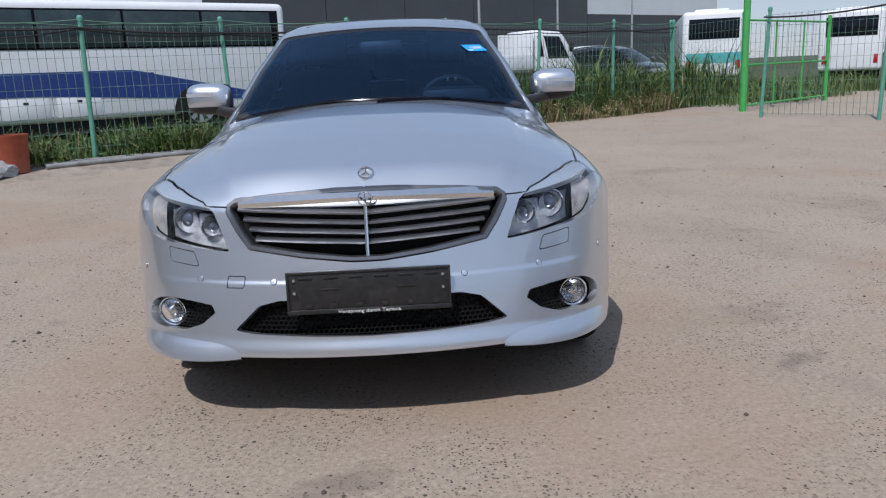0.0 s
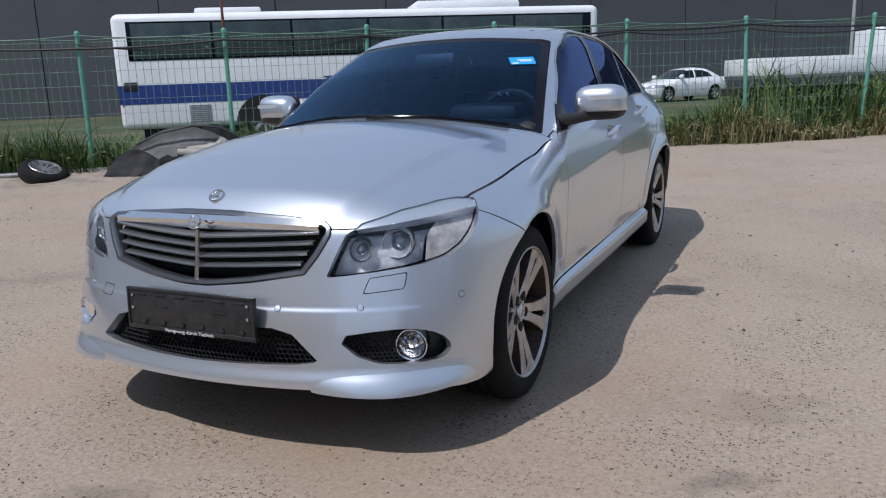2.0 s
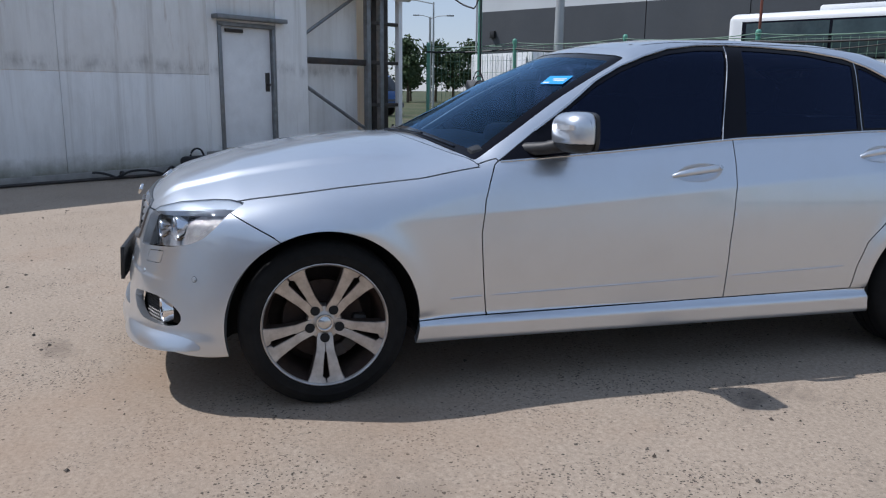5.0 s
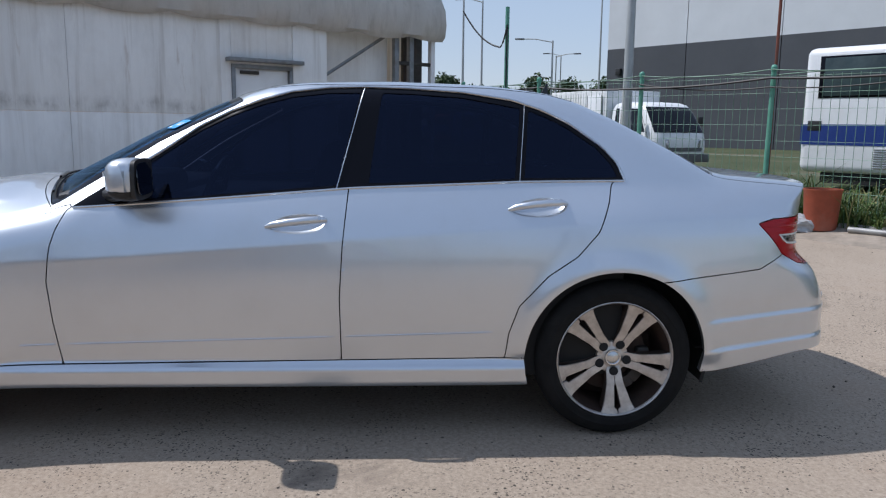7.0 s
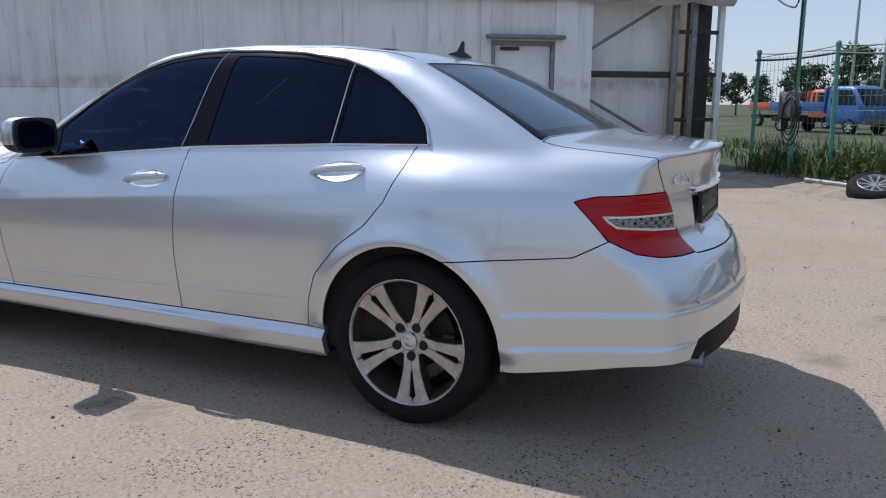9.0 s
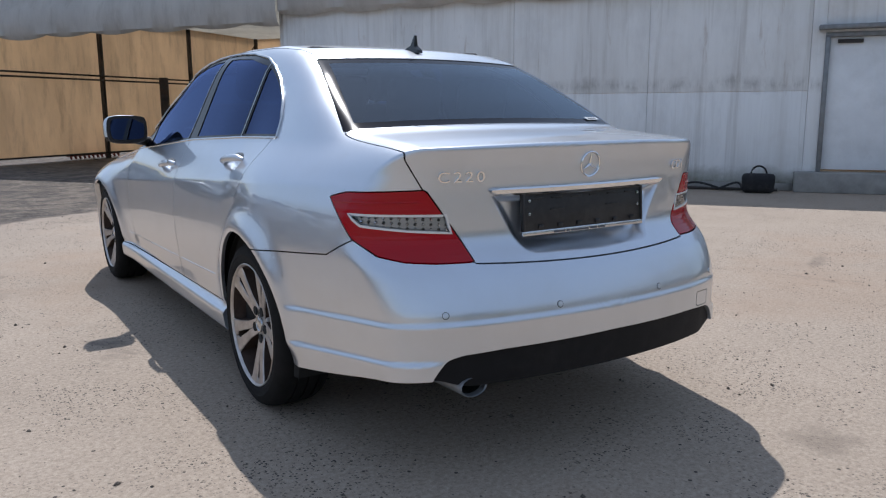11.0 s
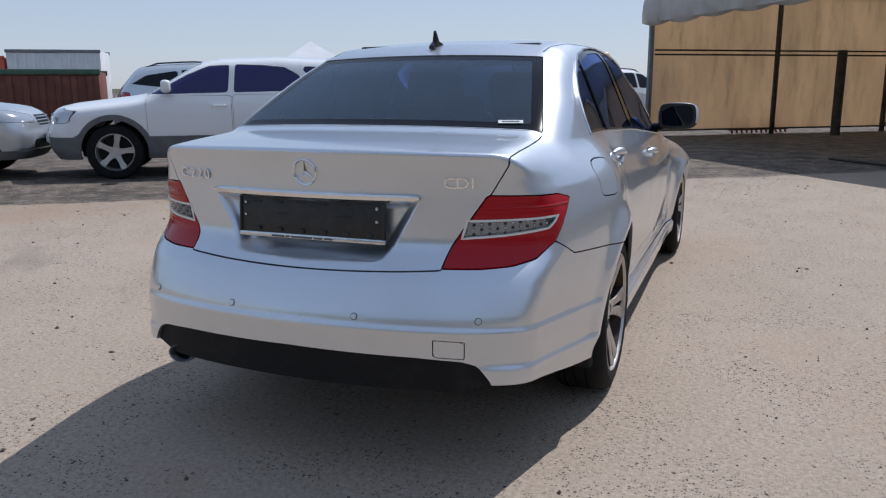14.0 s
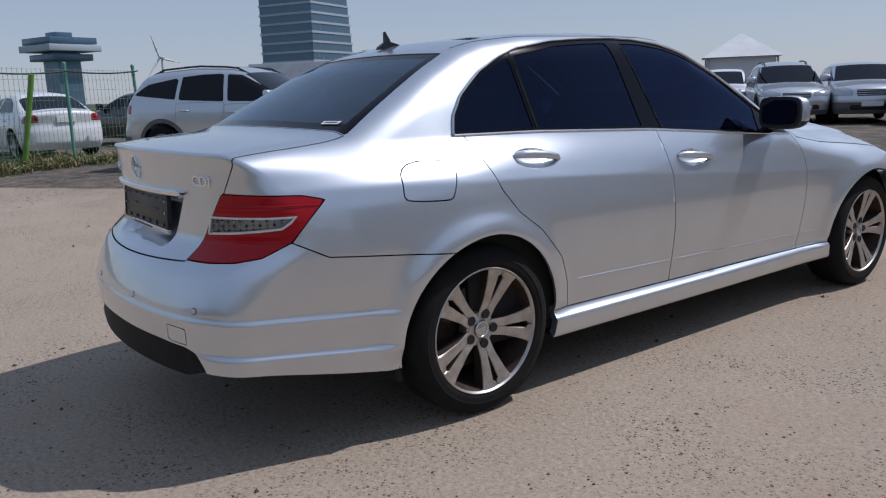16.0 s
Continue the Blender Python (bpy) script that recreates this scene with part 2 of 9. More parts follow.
# ---- ground ----
def ground_material():
    m = material("yard_ground", (0.4, 0.36, 0.31), 0.9)
    n = Nodes(m)
    pos = n.coords()
    turned = n.add("Mapping", {"Vector": pos, "Rotation": (0, 0, -radians(TURN))}).outputs[0]
    axes = n.add("SeparateXYZ", {0: turned})
    u, v = axes.outputs[0], axes.outputs[1]
    wander = n.math("MULTIPLY", n.math("SUBTRACT", n.noise(0.9, 6, 0.7, pos), 0.5), 1.6)
    # concrete: pale warm slab, cloudy, with dark pits and stones
    cloud = n.noise(0.55, 8, 0.62, pos)
    grain = n.noise(55, 5, 0.7, pos)
    sand = n.noise(240, 3, 0.7, pos)
    tone = n.ramp(cloud, [(0.25, (0.315, 0.262, 0.205)), (0.5, (0.385, 0.325, 0.262)), (0.75, (0.45, 0.39, 0.325))])
    tone = n.mix(n.grey(grain, 0.3, 0.75), n.mix(0.55, tone, (0.14, 0.115, 0.095)), n.mix(0.32, tone, (0.66, 0.60, 0.52)))
    tone = n.mix(n.math("MULTIPLY", n.grey(sand, 0.52, 0.72), 0.35), tone, (0.60, 0.55, 0.48))
    streak = n.noise(0.8, 7, 0.65, turned, (1.0, 0.22, 1.0))
    tone = n.mix(n.math("MULTIPLY", n.grey(streak, 0.55, 0.75), 0.35), tone, (0.25, 0.215, 0.175))
    cell = n.add("TexVoronoi", {"Vector": pos, "Scale": 34.0, "Randomness": 1.0})
    pick = n.add("SeparateColor", {0: cell.outputs["Color"]})
    size = n.math("MULTIPLY", n.math("POWER", pick.outputs[0], 4.4), 0.24)
    pit = n.math("LESS_THAN", cell.outputs["Distance"], size)
    cell2 = n.add("TexVoronoi", {"Vector": pos, "Scale": 95.0, "Randomness": 1.0})
    pick2 = n.add("SeparateColor", {0: cell2.outputs["Color"]})
    pit2 = n.math("LESS_THAN", cell2.outputs["Distance"], n.math("MULTIPLY", n.math("POWER", pick2.outputs[0], 1.7), 0.52))
    patch = n.math("ADD", n.math("MULTIPLY", n.grey(n.noise(1.6, 6, 0.7, pos), 0.46, 0.60), 0.8), 0.2)
    pits = n.math("MAXIMUM", pit, n.math("MULTIPLY", pit2, patch))
    tone = n.mix(n.math("MULTIPLY", pits, 0.92), tone, (0.045, 0.038, 0.032))
    oil = n.grey(n.noise(0.45, 9, 0.75, turned, (1.0, 0.4, 1.0)), 0.60, 0.72)
    tone = n.mix(n.math("MULTIPLY", oil, 0.55), tone, (0.17, 0.15, 0.13))
    rusty = n.grey(n.noise(0.27, 6, 0.65, pos), 0.52, 0.66)
    tone = n.mix(n.math("MULTIPLY", rusty, 0.55), tone, (0.30, 0.215, 0.15))
    smudge = n.math("MULTIPLY", n.grey(n.noise(1.3, 7, 0.75, turned, (1.0, 0.45, 1.0)), 0.62, 0.70), n.grey(grain, 0.35, 0.55))
    tone = n.mix(n.math("MULTIPLY", smudge, 0.75), tone, (0.13, 0.11, 0.095))
    # worn and oily patches: centre, half axes, turn, strength
    ragged = n.noise(7.0, 7, 0.75, pos)
    for cx, cy, ax, ay, turn, strong in ((1.53, -1.78, 0.20, 0.09, 35, 0.8), (-0.08, -2.50, 0.26, 0.12, 20, 0.75), (-0.66, 2.77, 0.22, 0.16, 0, 0.7), (-1.40, 3.45, 0.75, 0.14, -35, 0.75),
                                         (-1.7, 3.15, 0.6, 0.10, -30, 0.6), (-3.5, 1.85, 0.36, 0.12, 10, 0.7), (-3.6, 0.95, 0.42, 0.10, 25, 0.7), (1.6, -1.2, 0.35, 0.25, 0, 0.45), (-2.6, -0.6, 0.8, 0.25, 40, 0.45), (2.6, 3.4, 0.7, 0.3, 10, 0.4)):
        spot = n.add("Mapping", {"Vector": pos, "Location": (cx, cy, 0), "Rotation": (0, 0, radians(turn)), "Scale": (ax * 0.75, ay * 0.75, 1)}, vector_type="TEXTURE").outputs[0]
        reach = n.add("VectorMath", {0: n.add("VectorMath", {0: spot, 1: (1, 1, 0)}, operation="MULTIPLY").outputs[0]}, operation="LENGTH").outputs["Value"]
        patch = n.grey(n.math("ADD", reach, n.math("MULTIPLY", n.math("SUBTRACT", ragged, 0.5), 3.4)), 1.0, 0.35)
        tone = n.mix(n.math("MULTIPLY", n.math("MULTIPLY", patch, n.grey(grain, 0.32, 0.62)), strong * 0.85), tone, (0.095, 0.078, 0.064))
    # gravel: dark trodden chippings
    stones = n.add("TexVoronoi", {"Vector": pos, "Scale": 26.0})
    chip = n.add("SeparateColor", {0: stones.outputs["Color"]})
    gravel = n.ramp(chip.outputs[0], [(0.0, (0.035, 0.031, 0.028)), (0.55, (0.10, 0.09, 0.08)), (0.85, (0.20, 0.18, 0.16)), (1.0, (0.34, 0.31, 0.28))])
    gravel = n.mix(n.grey(n.noise(0.6, 7, 0.7, pos), 0.35, 0.65), n.mix(0.45, gravel, (0.04, 0.036, 0.033)), n.mix(0.45, gravel, (0.235, 0.20, 0.165)))
    clods = n.noise(2.6, 11, 0.78, pos)
    gravel = n.mix(n.grey(clods, 0.43, 0.58), n.mix(0.65, gravel, (0.028, 0.024, 0.021)), n.mix(0.30, gravel, (0.30, 0.25, 0.20)))
    # field: soil with low green
    field = n.ramp(n.noise(0.25, 8, 0.7, pos), [(0.35, (0.035, 0.055, 0.016)), (0.5, (0.055, 0.075, 0.025)), (0.66, (0.15, 0.13, 0.09))])
    field = n.mix(n.grey(n.noise(9, 4, 0.7, pos), 0.2, 0.8), n.mix(0.5, field, (0.03, 0.04, 0.012)), field)
    to_gravel = n.grey(n.math("ADD", v, n.math("MULTIPLY", wander, 0.45)), -4.50, -4.66)
    spill = n.math("MULTIPLY", n.grey(n.math("ADD", v, n.math("MULTIPLY", wander, 1.5)), -3.2, -4.6), n.grey(grain, 0.45, 0.6))
    tone = n.mix(n.math("MULTIPLY", spill, 0.55), tone, (0.16, 0.14, 0.12))
    tone = n.mix(to_gravel, tone, gravel)
    to_field = n.grey(n.math("ADD", v, n.math("MULTIPLY", wander, 0.35)), 7.35, 7.6)
    far = n.grey(n.math("ADD", u, wander), 30.0, 34.0)
    tone = n.mix(n.math("MAXIMUM", to_field, far), tone, field)
    tone = n.mix(1.0, tone, (1.0, 0.935, 0.865), "MULTIPLY")
    n.to(tone)
    height = n.math("ADD", n.math("MULTIPLY", grain, 0.5), n.math("MULTIPLY", sand, 0.35))
    height = n.math("SUBTRACT", height, n.math("MULTIPLY", pits, 0.5))
    height = n.math("ADD", height, n.math("MULTIPLY", n.math("MULTIPLY", to_gravel, stones.outputs["Distance"]), 3.0))
    height = n.math("ADD", height, n.math("MULTIPLY", n.math("MULTIPLY", to_gravel, clods), 7.0))
    n.bump(height, 0.75, 0.009)
    return m


GROUND = ground_material()
bm = bmesh.new()
bmesh.ops.create_grid(bm, x_segments=60, y_segments=60, size=2000)
part("ground", bm, GROUND, None, "pale pitted concrete yard, dark gravel lot and weedy field")
tagged(bpy.data.objects["ground"], category="ground", kind="structure")

# loose stones on the concrete
STONE = speckled("grey_brown_stone", (0.10, 0.082, 0.066), 0.9, 0.0, 60, 0.5, 0.3)
rng = np.random.RandomState(4)
su, sv = rng.uniform(-6, 10, 16000), rng.uniform(-4.7, 7.3, 16000)
sv[:3500] = rng.uniform(-4.8, -2.8, 3500)
dense_here = np.array([noise.noise(Vector((u * 0.9, v * 0.9, 1.0))) + 0.5 * noise.noise(Vector((u * 3.0, v * 3.0, 4.0))) for u, v in zip(su, sv)])
keep = dense_here > rng.uniform(-0.7, 0.45, 16000)
su, sv = su[keep], sv[keep]
size = rng.uniform(0.0020, 0.0055, len(su)) * np.where(rng.rand(len(su)) < 0.05, 2.2, 1.0)
turn = rng.uniform(0, math.pi, len(su))
corner = np.array([(1, 0, 0), (0, 1, 0), (-1, 0, 0), (0, -1, 0), (0, 0, 1), (0, 0, -1)], float)
shape = corner[None] * rng.uniform(0.6, 1.5, (len(su), 6, 1)) * np.array([1, 1, 0.7]) * size[:, None, None]
cs, sn = np.cos(turn)[:, None], np.sin(turn)[:, None]
gx, gy = shape[..., 0] * cs - shape[..., 1] * sn, shape[..., 0] * sn + shape[..., 1] * cs
wx = (su * E1.x + sv * E2.x)[:, None] + gx
wy = (su * E1.y + sv * E2.y)[:, None] + gy
wz = shape[..., 2] + size[:, None] * 0.3
tri = np.array([(0, 1, 4), (1, 2, 4), (2, 3, 4), (3, 0, 4), (1, 0, 5), (2, 1, 5), (3, 2, 5), (0, 3, 5)])
faces = (tri[None] + 6 * np.arange(len(su))[:, None, None]).reshape(-1, 3)
tagged(mesh_object("loose_stones", np.stack([wx, wy, wz], -1).reshape(-1, 3), faces, STONE), "scattered small stones lying on the concrete", "stones", kind="stuff")

# ---- the long white shed along the yard ----
def stained_white(name, base=(0.80, 0.80, 0.79)):
    m = material(name, base, 0.75)
    n = Nodes(m)
    pos = n.coords()
    runs = n.noise(2.2, 7, 0.65, pos, (1.0, 1.6, 0.10))
    runs2 = n.noise(7.0, 5, 0.6, pos, (1.0, 1.4, 0.05))
    tone = n.ramp(runs, [(0.30, (0.70, 0.69, 0.67)), (0.5, base), (0.72, tuple(c * 1.06 for c in base))])
    tone = n.mix(n.math("MULTIPLY", n.grey(runs2, 0.55, 0.75), 0.45), tone, (0.37, 0.34, 0.30))
    cloud = n.noise(0.9, 7, 0.6, pos)
    tone = n.mix(n.math("MULTIPLY", n.grey(cloud, 0.52, 0.75), 0.35), tone, (0.48, 0.44, 0.40))
    z = n.add("SeparateXYZ", {0: pos}).outputs[2]
    wob = n.math("MULTIPLY", n.noise(3.0, 6, 0.7, pos), 0.35)
    foot = n.grey(n.math("SUBTRACT", z, wob), 0.16, -0.10)
    tone = n.mix(n.math("MULTIPLY", foot, 0.85), tone, (0.13, 0.13, 0.075))
    rust = n.math("MULTIPLY", n.grey(n.noise(5.0, 6, 0.7, pos, (1, 1, 0.15)), 0.62, 0.72), n.grey(z, 1.2, 1.35))
    tone = n.mix(n.math("MULTIPLY", rust, 0.35), tone, (0.30, 0.19, 0.11))
    # damp smear along the panels' joint
    wave = n.math("MULTIPLY", n.math("SUBTRACT", n.noise(1.1, 6, 0.7, pos), 0.5), 0.5)
    off = n.math("ABSOLUTE", n.math("SUBTRACT", n.math("ADD", z, wave), 1.44))
    smear = n.math("MULTIPLY", n.grey(off, 0.13, 0.0), n.grey(n.noise(3.0, 6, 0.75, pos, (1.6, 1.6, 0.5)), 0.40, 0.62))
    tone = n.mix(n.math("MULTIPLY", smear, 0.55), tone, (0.24, 0.23, 0.22))
    grime = n.grey(n.noise(1.5, 8, 0.72, pos, (1.0, 1.0, 0.35)), 0.50, 0.68)
    tone = n.mix(n.math("MULTIPLY", grime, 0.22), tone, (0.36, 0.35, 0.34))
    n.to(tone)
    n.bump(n.noise(40, 4, 0.6, pos), 0.10, 0.004)
    return m


WALL_WHITE = stained_white("stained_white_panel")
DOOR_WHITE = speckled("white_painted_steel", (0.80, 0.81, 0.82), 0.45, 0.0, 3, 0.08, 0.05, dirty=0.25)
GREY_STEEL = speckled("grey_galvanised_steel", (0.24, 0.25, 0.26), 0.5, 0.6, 12, 0.25, 0.1, dirt=(0.16, 0.09, 0.05), dirty=0.35)
DARK_STEEL = speckled("dark_rusty_steel", (0.055, 0.05, 0.046), 0.7, 0.3, 10, 0.4, 0.2, dirt=(0.15, 0.07, 0.04), dirty=0.4)
CONCRETE = speckled("grey_concrete", (0.30, 0.29, 0.27), 0.9, 0.0, 5, 0.25, 0.3, dirty=0.3)


def tarp_material(name, colour, share):
    m = material(name, colour, 0.8)
    n = Nodes(m)
    pos = n.coords()
    folds = n.noise(1.6, 7, 0.65, pos, (1, 1, 0.3))
    tone = n.ramp(folds, [(0.3, tuple(c * 0.80 for c in colour)), (0.6, colour)])
    tone = n.mix(n.math("MULTIPLY", n.grey(n.noise(6, 6, 0.7, pos, (1, 1, 0.2)), 0.5, 0.7), 0.28), tone, tuple(c * 0.45 for c in (0.45, 0.38, 0.30)))
    n.to(tone)
    n.bump(n.noise(3, 4, 0.6, pos), 0.25, 0.05)
    shine = n.add("BsdfTranslucent", {"Color": tone})
    mixed = n.add("MixShader", {0: share, 1: n.b.outputs[0], 2: shine.outputs[0]})
    n.t.links.new(mixed.outputs[0], n.t.nodes["Material Output"].inputs[0])
    return m


TARP = tarp_material("dirty_white_tarpaulin", (0.58, 0.55, 0.51), 0.15)
TARP_TAN = tarp_material("tan_tarpaulin", (0.82, 0.66, 0.48), 0.75)
TARP_ROOF = tarp_material("thin_roof_tarpaulin", (0.70, 0.68, 0.62), 0.6)

WALL_U, WALL_A, WALL_B, OPEN_A, END_V = -7.8, -5.05, 4.90, -12.1, 7.18
WALL_TOP = 2.62


def on_wall(v, z, out=0.0):
    """A pose on the shed's front: local x along the wall towards the fence, y into the shed."""
    return yard(WALL_U + out, v, z, 90)


def sheet_part(name, u0, u1, v0, v1, z0, z1, mat, parent=None, bevel=0.0, label=""):
    return box_part(name, (abs(u1 - u0), abs(v1 - v0), abs(z1 - z0)), yard((u0 + u1) / 2, (v0 + v1) / 2, (z0 + z1) / 2), mat, parent, bevel, label)


shed = empty("wall_shed", label="long white stained panel shed with a tarpaulin eave", category="shed", kind="structure")
# panels of the closed front, butted with narrow joints
joints = [-5.05, -3.0, -1.0, 1.0, 3.10]
for k, (a, b) in enumerate(zip(joints, joints[1:])):
    for z0, z1 in ((0.10, 1.348), (1.352, WALL_TOP + 0.5)):
        sheet_part("panel", WALL_U - 0.12, WALL_U + (0.004 if k % 2 else 0.0), a + 0.002, b - 0.002, z0, z1, WALL_WHITE, shed, 0.004)
sheet_part("panel", WALL_U - 0.12, WALL_U, 3.102, 3.27, 0.10, WALL_TOP + 0.5, WALL_WHITE, shed, 0.004)
sheet_part("panel", WALL_U - 0.12, WALL_U, 3.272, 4.288, 2.10, WALL_TOP + 0.5, WALL_WHITE, shed, 0.004)
sheet_part("pilaster", WALL_U - 0.12, WALL_U + 0.03, 4.29, 4.90, 0.10, WALL_TOP + 0.5, WALL_WHITE, shed, 0.006)
sheet_part("plinth", WALL_U - 0.14, WALL_U + 0.03, -5.1, 3.0, 0.0, 0.10, CONCRETE, shed, 0.01)
sheet_part("plinth", WALL_U - 0.14, WALL_U + 0.22, 3.0, 4.95, 0.0, 0.27, CONCRETE, shed, 0.015, "raised concrete doorstep")
sheet_part("plinth", WALL_U - 0.5, WALL_U + 0.02, 4.95, 7.2, 0.0, 0.17, CONCRETE, shed, 0.015)
# the framed end bay: recessed white sheet behind steel
sheet_part("panel", WALL_U - 0.40, WALL_U - 0.34, 4.9, 6.35, 0.17, 3.1, WALL_WHITE, shed, 0.003)
sheet_part("panel", WALL_U - 0.40, WALL_U - 0.30, 6.7, 7.10, 0.17, 3.1, DARK_STEEL, shed, 0.003, "dark rusty inner sheet")
for v in (6.34, 6.66, 7.14):
    sheet_part("column", WALL_U - 0.12, WALL_U - 0.02, v - 0.045, v + 0.045, 0.17, 3.1, GREY_STEEL if v < 7 else DOOR_WHITE, shed, 0.006)
sheet_part("rail", WALL_U - 0.14, WALL_U - 0.06, 4.9, 6.30, 1.57, 1.67, DARK_STEEL, shed, 0.006)
sheet_part("rail", WALL_U - 0.14, WALL_U - 0.06, 4.9, 6.30, 0.18, 0.30, DARK_STEEL, shed, 0.006)
for z in (0.9, 1.63, 2.3):
    sheet_part("rail", WALL_U - 0.10, WALL_U - 0.04, 6.39, 7.10, z - 0.03, z + 0.03, DARK_STEEL, shed, 0.005)
for (v0, z0), (v1, z1) in (((4.93, 2.02), (6.10, 2.72)), ((4.88, 1.24), (6.25, 0.50))):
    bm = bmesh.new()
    a, b = yard(WALL_U - 0.06, v0, z0).translation, yard(WALL_U - 0.06, v1, z1).translation
    tube(bm, [a, b], 0.028, 6)
    part("brace", bm, GREY_STEEL, shed)
# walls that close the shed
sheet_part("end_wall", -18.0, WALL_U - 0.41, 7.02, 7.12, 0.0, 3.3, WALL_WHITE, shed)
sheet_part("inner_wall", -18.0, WALL_U - 0.13, -5.2, -5.06, 0.0, 3.4, WALL_WHITE, shed)
# open bay: tan tarpaulin walls on steel posts
TARP_V = -12.55
sheet_part("tarpaulin_wall", -18.0, WALL_U - 0.12, TARP_V - 0.03, TARP_V, 0.12, 3.6, TARP_TAN, shed, 0.0, "sunlit tan tarpaulin end wall")
sheet_part("tarpaulin_wall", -18.05, -18.0, TARP_V, 7.1, 0.12, 3.6, TARP_TAN, shed)
sheet_part("corner_post", WALL_U - 0.10, WALL_U - 0.0, TARP_V + 0.01, TARP_V + 0.11, 0.0, 2.75, GREY_STEEL, shed, 0.008)
for u in (-11.3, -14.62, -17.9):
    sheet_part("post", u - 0.045, u + 0.045, TARP_V + 0.01, TARP_V + 0.10, 0.0, 3.5, DARK_STEEL, shed, 0.006)
for z in (0.14, 1.90, 2.00):
    sheet_part("rail", -17.9, WALL_U - 0.12, TARP_V + 0.11, TARP_V + 0.15, z - 0.020, z + 0.020, DARK_STEEL, shed, 0.004)
for u0, z0, u1, z1 in ((-14.62, 0.16, -15.95, 1.88), (-17.9, 3.35, -17.0, 2.55)):
    bm = bmesh.new()
    tube(bm, [yard(u0, TARP_V + 0.13, z0).translation, yard(u1, TARP_V + 0.13, z1).translation], 0.02, 6)
    part("brace", bm, DARK_STEEL, shed)
for u, v in ((-12.3, -11.48), (-13.5, -6.4)):
    cyl_part("pipe_post", 0.11, 1.98, yard(u, v, 0.99), DARK_STEEL, shed, 18, "thick dark pipe post")
# roof: low pitched tarpaulin with a sagging hem
sheet_part("roof_sheet", -18.1, WALL_U + 0.05, TARP_V - 0.1, 7.2, 3.42, 3.46, TARP_ROOF, shed)


def hem(name, v0, v1, step, rise=0.0):
    """The eave's tarpaulin, hanging in shallow scallops and bulging outwards."""
    bm = bmesh.new()
    rows = []
    count = int((v1 - v0) / 0.08)
    local = random.Random(int(v0 * 10) + 50)
    lows = [local.uniform(-0.03, 0.03) for _ in range(80)]
    for k in range(count + 1):
        v = v0 + (v1 - v0) * k / count
        cell, frac = divmod((v - v0) / step, 1)
        sag = 0.06 * (4 * frac * (1 - frac)) + lows[int(cell)] * 0.5
        bulge = 0.10 * (0.45 + 0.55 * (4 * frac * (1 - frac)) ** 0.5)
        row = []
        for z, out in ((2.52 + 0.06 - sag, 0.10), (2.60, 0.13 + bulge * 0.5), (2.80, 0.12 + bulge), (3.05, 0.10 + bulge * 0.9), (3.30, 0.04), (3.44, -0.05)):
            row.append(bm.verts.new(yard(WALL_U + out, v, z + rise).translation))
        row.append(bm.verts.new(yard(WALL_U + 0.06, v, 2.60 - sag + rise).translation))
        rows.append(row)
    for a, b in zip(rows, rows[1:]):
        for j in range(5):
            bm.faces.new((a[j], b[j], b[j + 1], a[j + 1]))
        bm.faces.new((a[6], b[6], b[0], a[0]))
    return part(name, bm, TARP, shed, "dirty scalloped tarpaulin eave", smooth=True)


hem("eave", TARP_V - 0.05, WALL_A, 1.15)
hem("eave", WALL_A, 7.25, 1.05, 0.17)

# the white steel door
door = empty("door_1", label="white steel door with grey frame and small canopy", category="door", kind="structure")
sheet_part("door_leaf", WALL_U - 0.09, WALL_U - 0.045, 3.33, 4.23, 0.30, 2.04, DOOR_WHITE, door, 0.006)
for v in (3.30, 4.26):
    sheet_part("door_frame", WALL_U - 0.10, WALL_U + 0.02, v - 0.03, v + 0.03, 0.27, 2.07, GREY_STEEL, door, 0.005)
sheet_part("door_frame", WALL_U - 0.10, WALL_U + 0.02, 3.27, 4.29, 2.04, 2.10, GREY_STEEL, door, 0.005)
sheet_part("canopy", WALL_U, WALL_U + 0.16, 3.18, 4.42, 2.13, 2.19, GREY_STEEL, door, 0.008)
sheet_part("closer", WALL_U - 0.04, WALL_U + 0.0, 3.42, 3.72, 1.96, 2.01, DARK_STEEL, door, 0.006)
knob = cyl_part("handle", 0.022, 0.06, on_wall(4.16, 1.22, -0.02) @ pose(0, 0, 0, 90, 0, 0), DARK_STEEL, door, 12)
sheet_part("lock_plate", WALL_U - 0.046, WALL_U - 0.038, 4.12, 4.20, 1.12, 1.40, DARK_STEEL, door, 0.002)

# ---- green mesh fence ----
MINT = speckled("mint_green_paint", (0.10, 0.30, 0.22), 0.5, 0.0, 8, 0.2, 0.05, dirty=0.3)
MINT_WIRE = speckled("dull_green_wire", (0.10, 0.20, 0.14), 0.6, 0.0, 8, 0.3, 0.0, dirty=0.3)
LEAF_GREEN = speckled("bright_green_paint", (0.06, 0.36, 0.08), 0.5, 0.0, 8, 0.2, 0.05, dirty=0.2)
CABLE = material("black_cable", (0.012, 0.012, 0.013), 0.6)


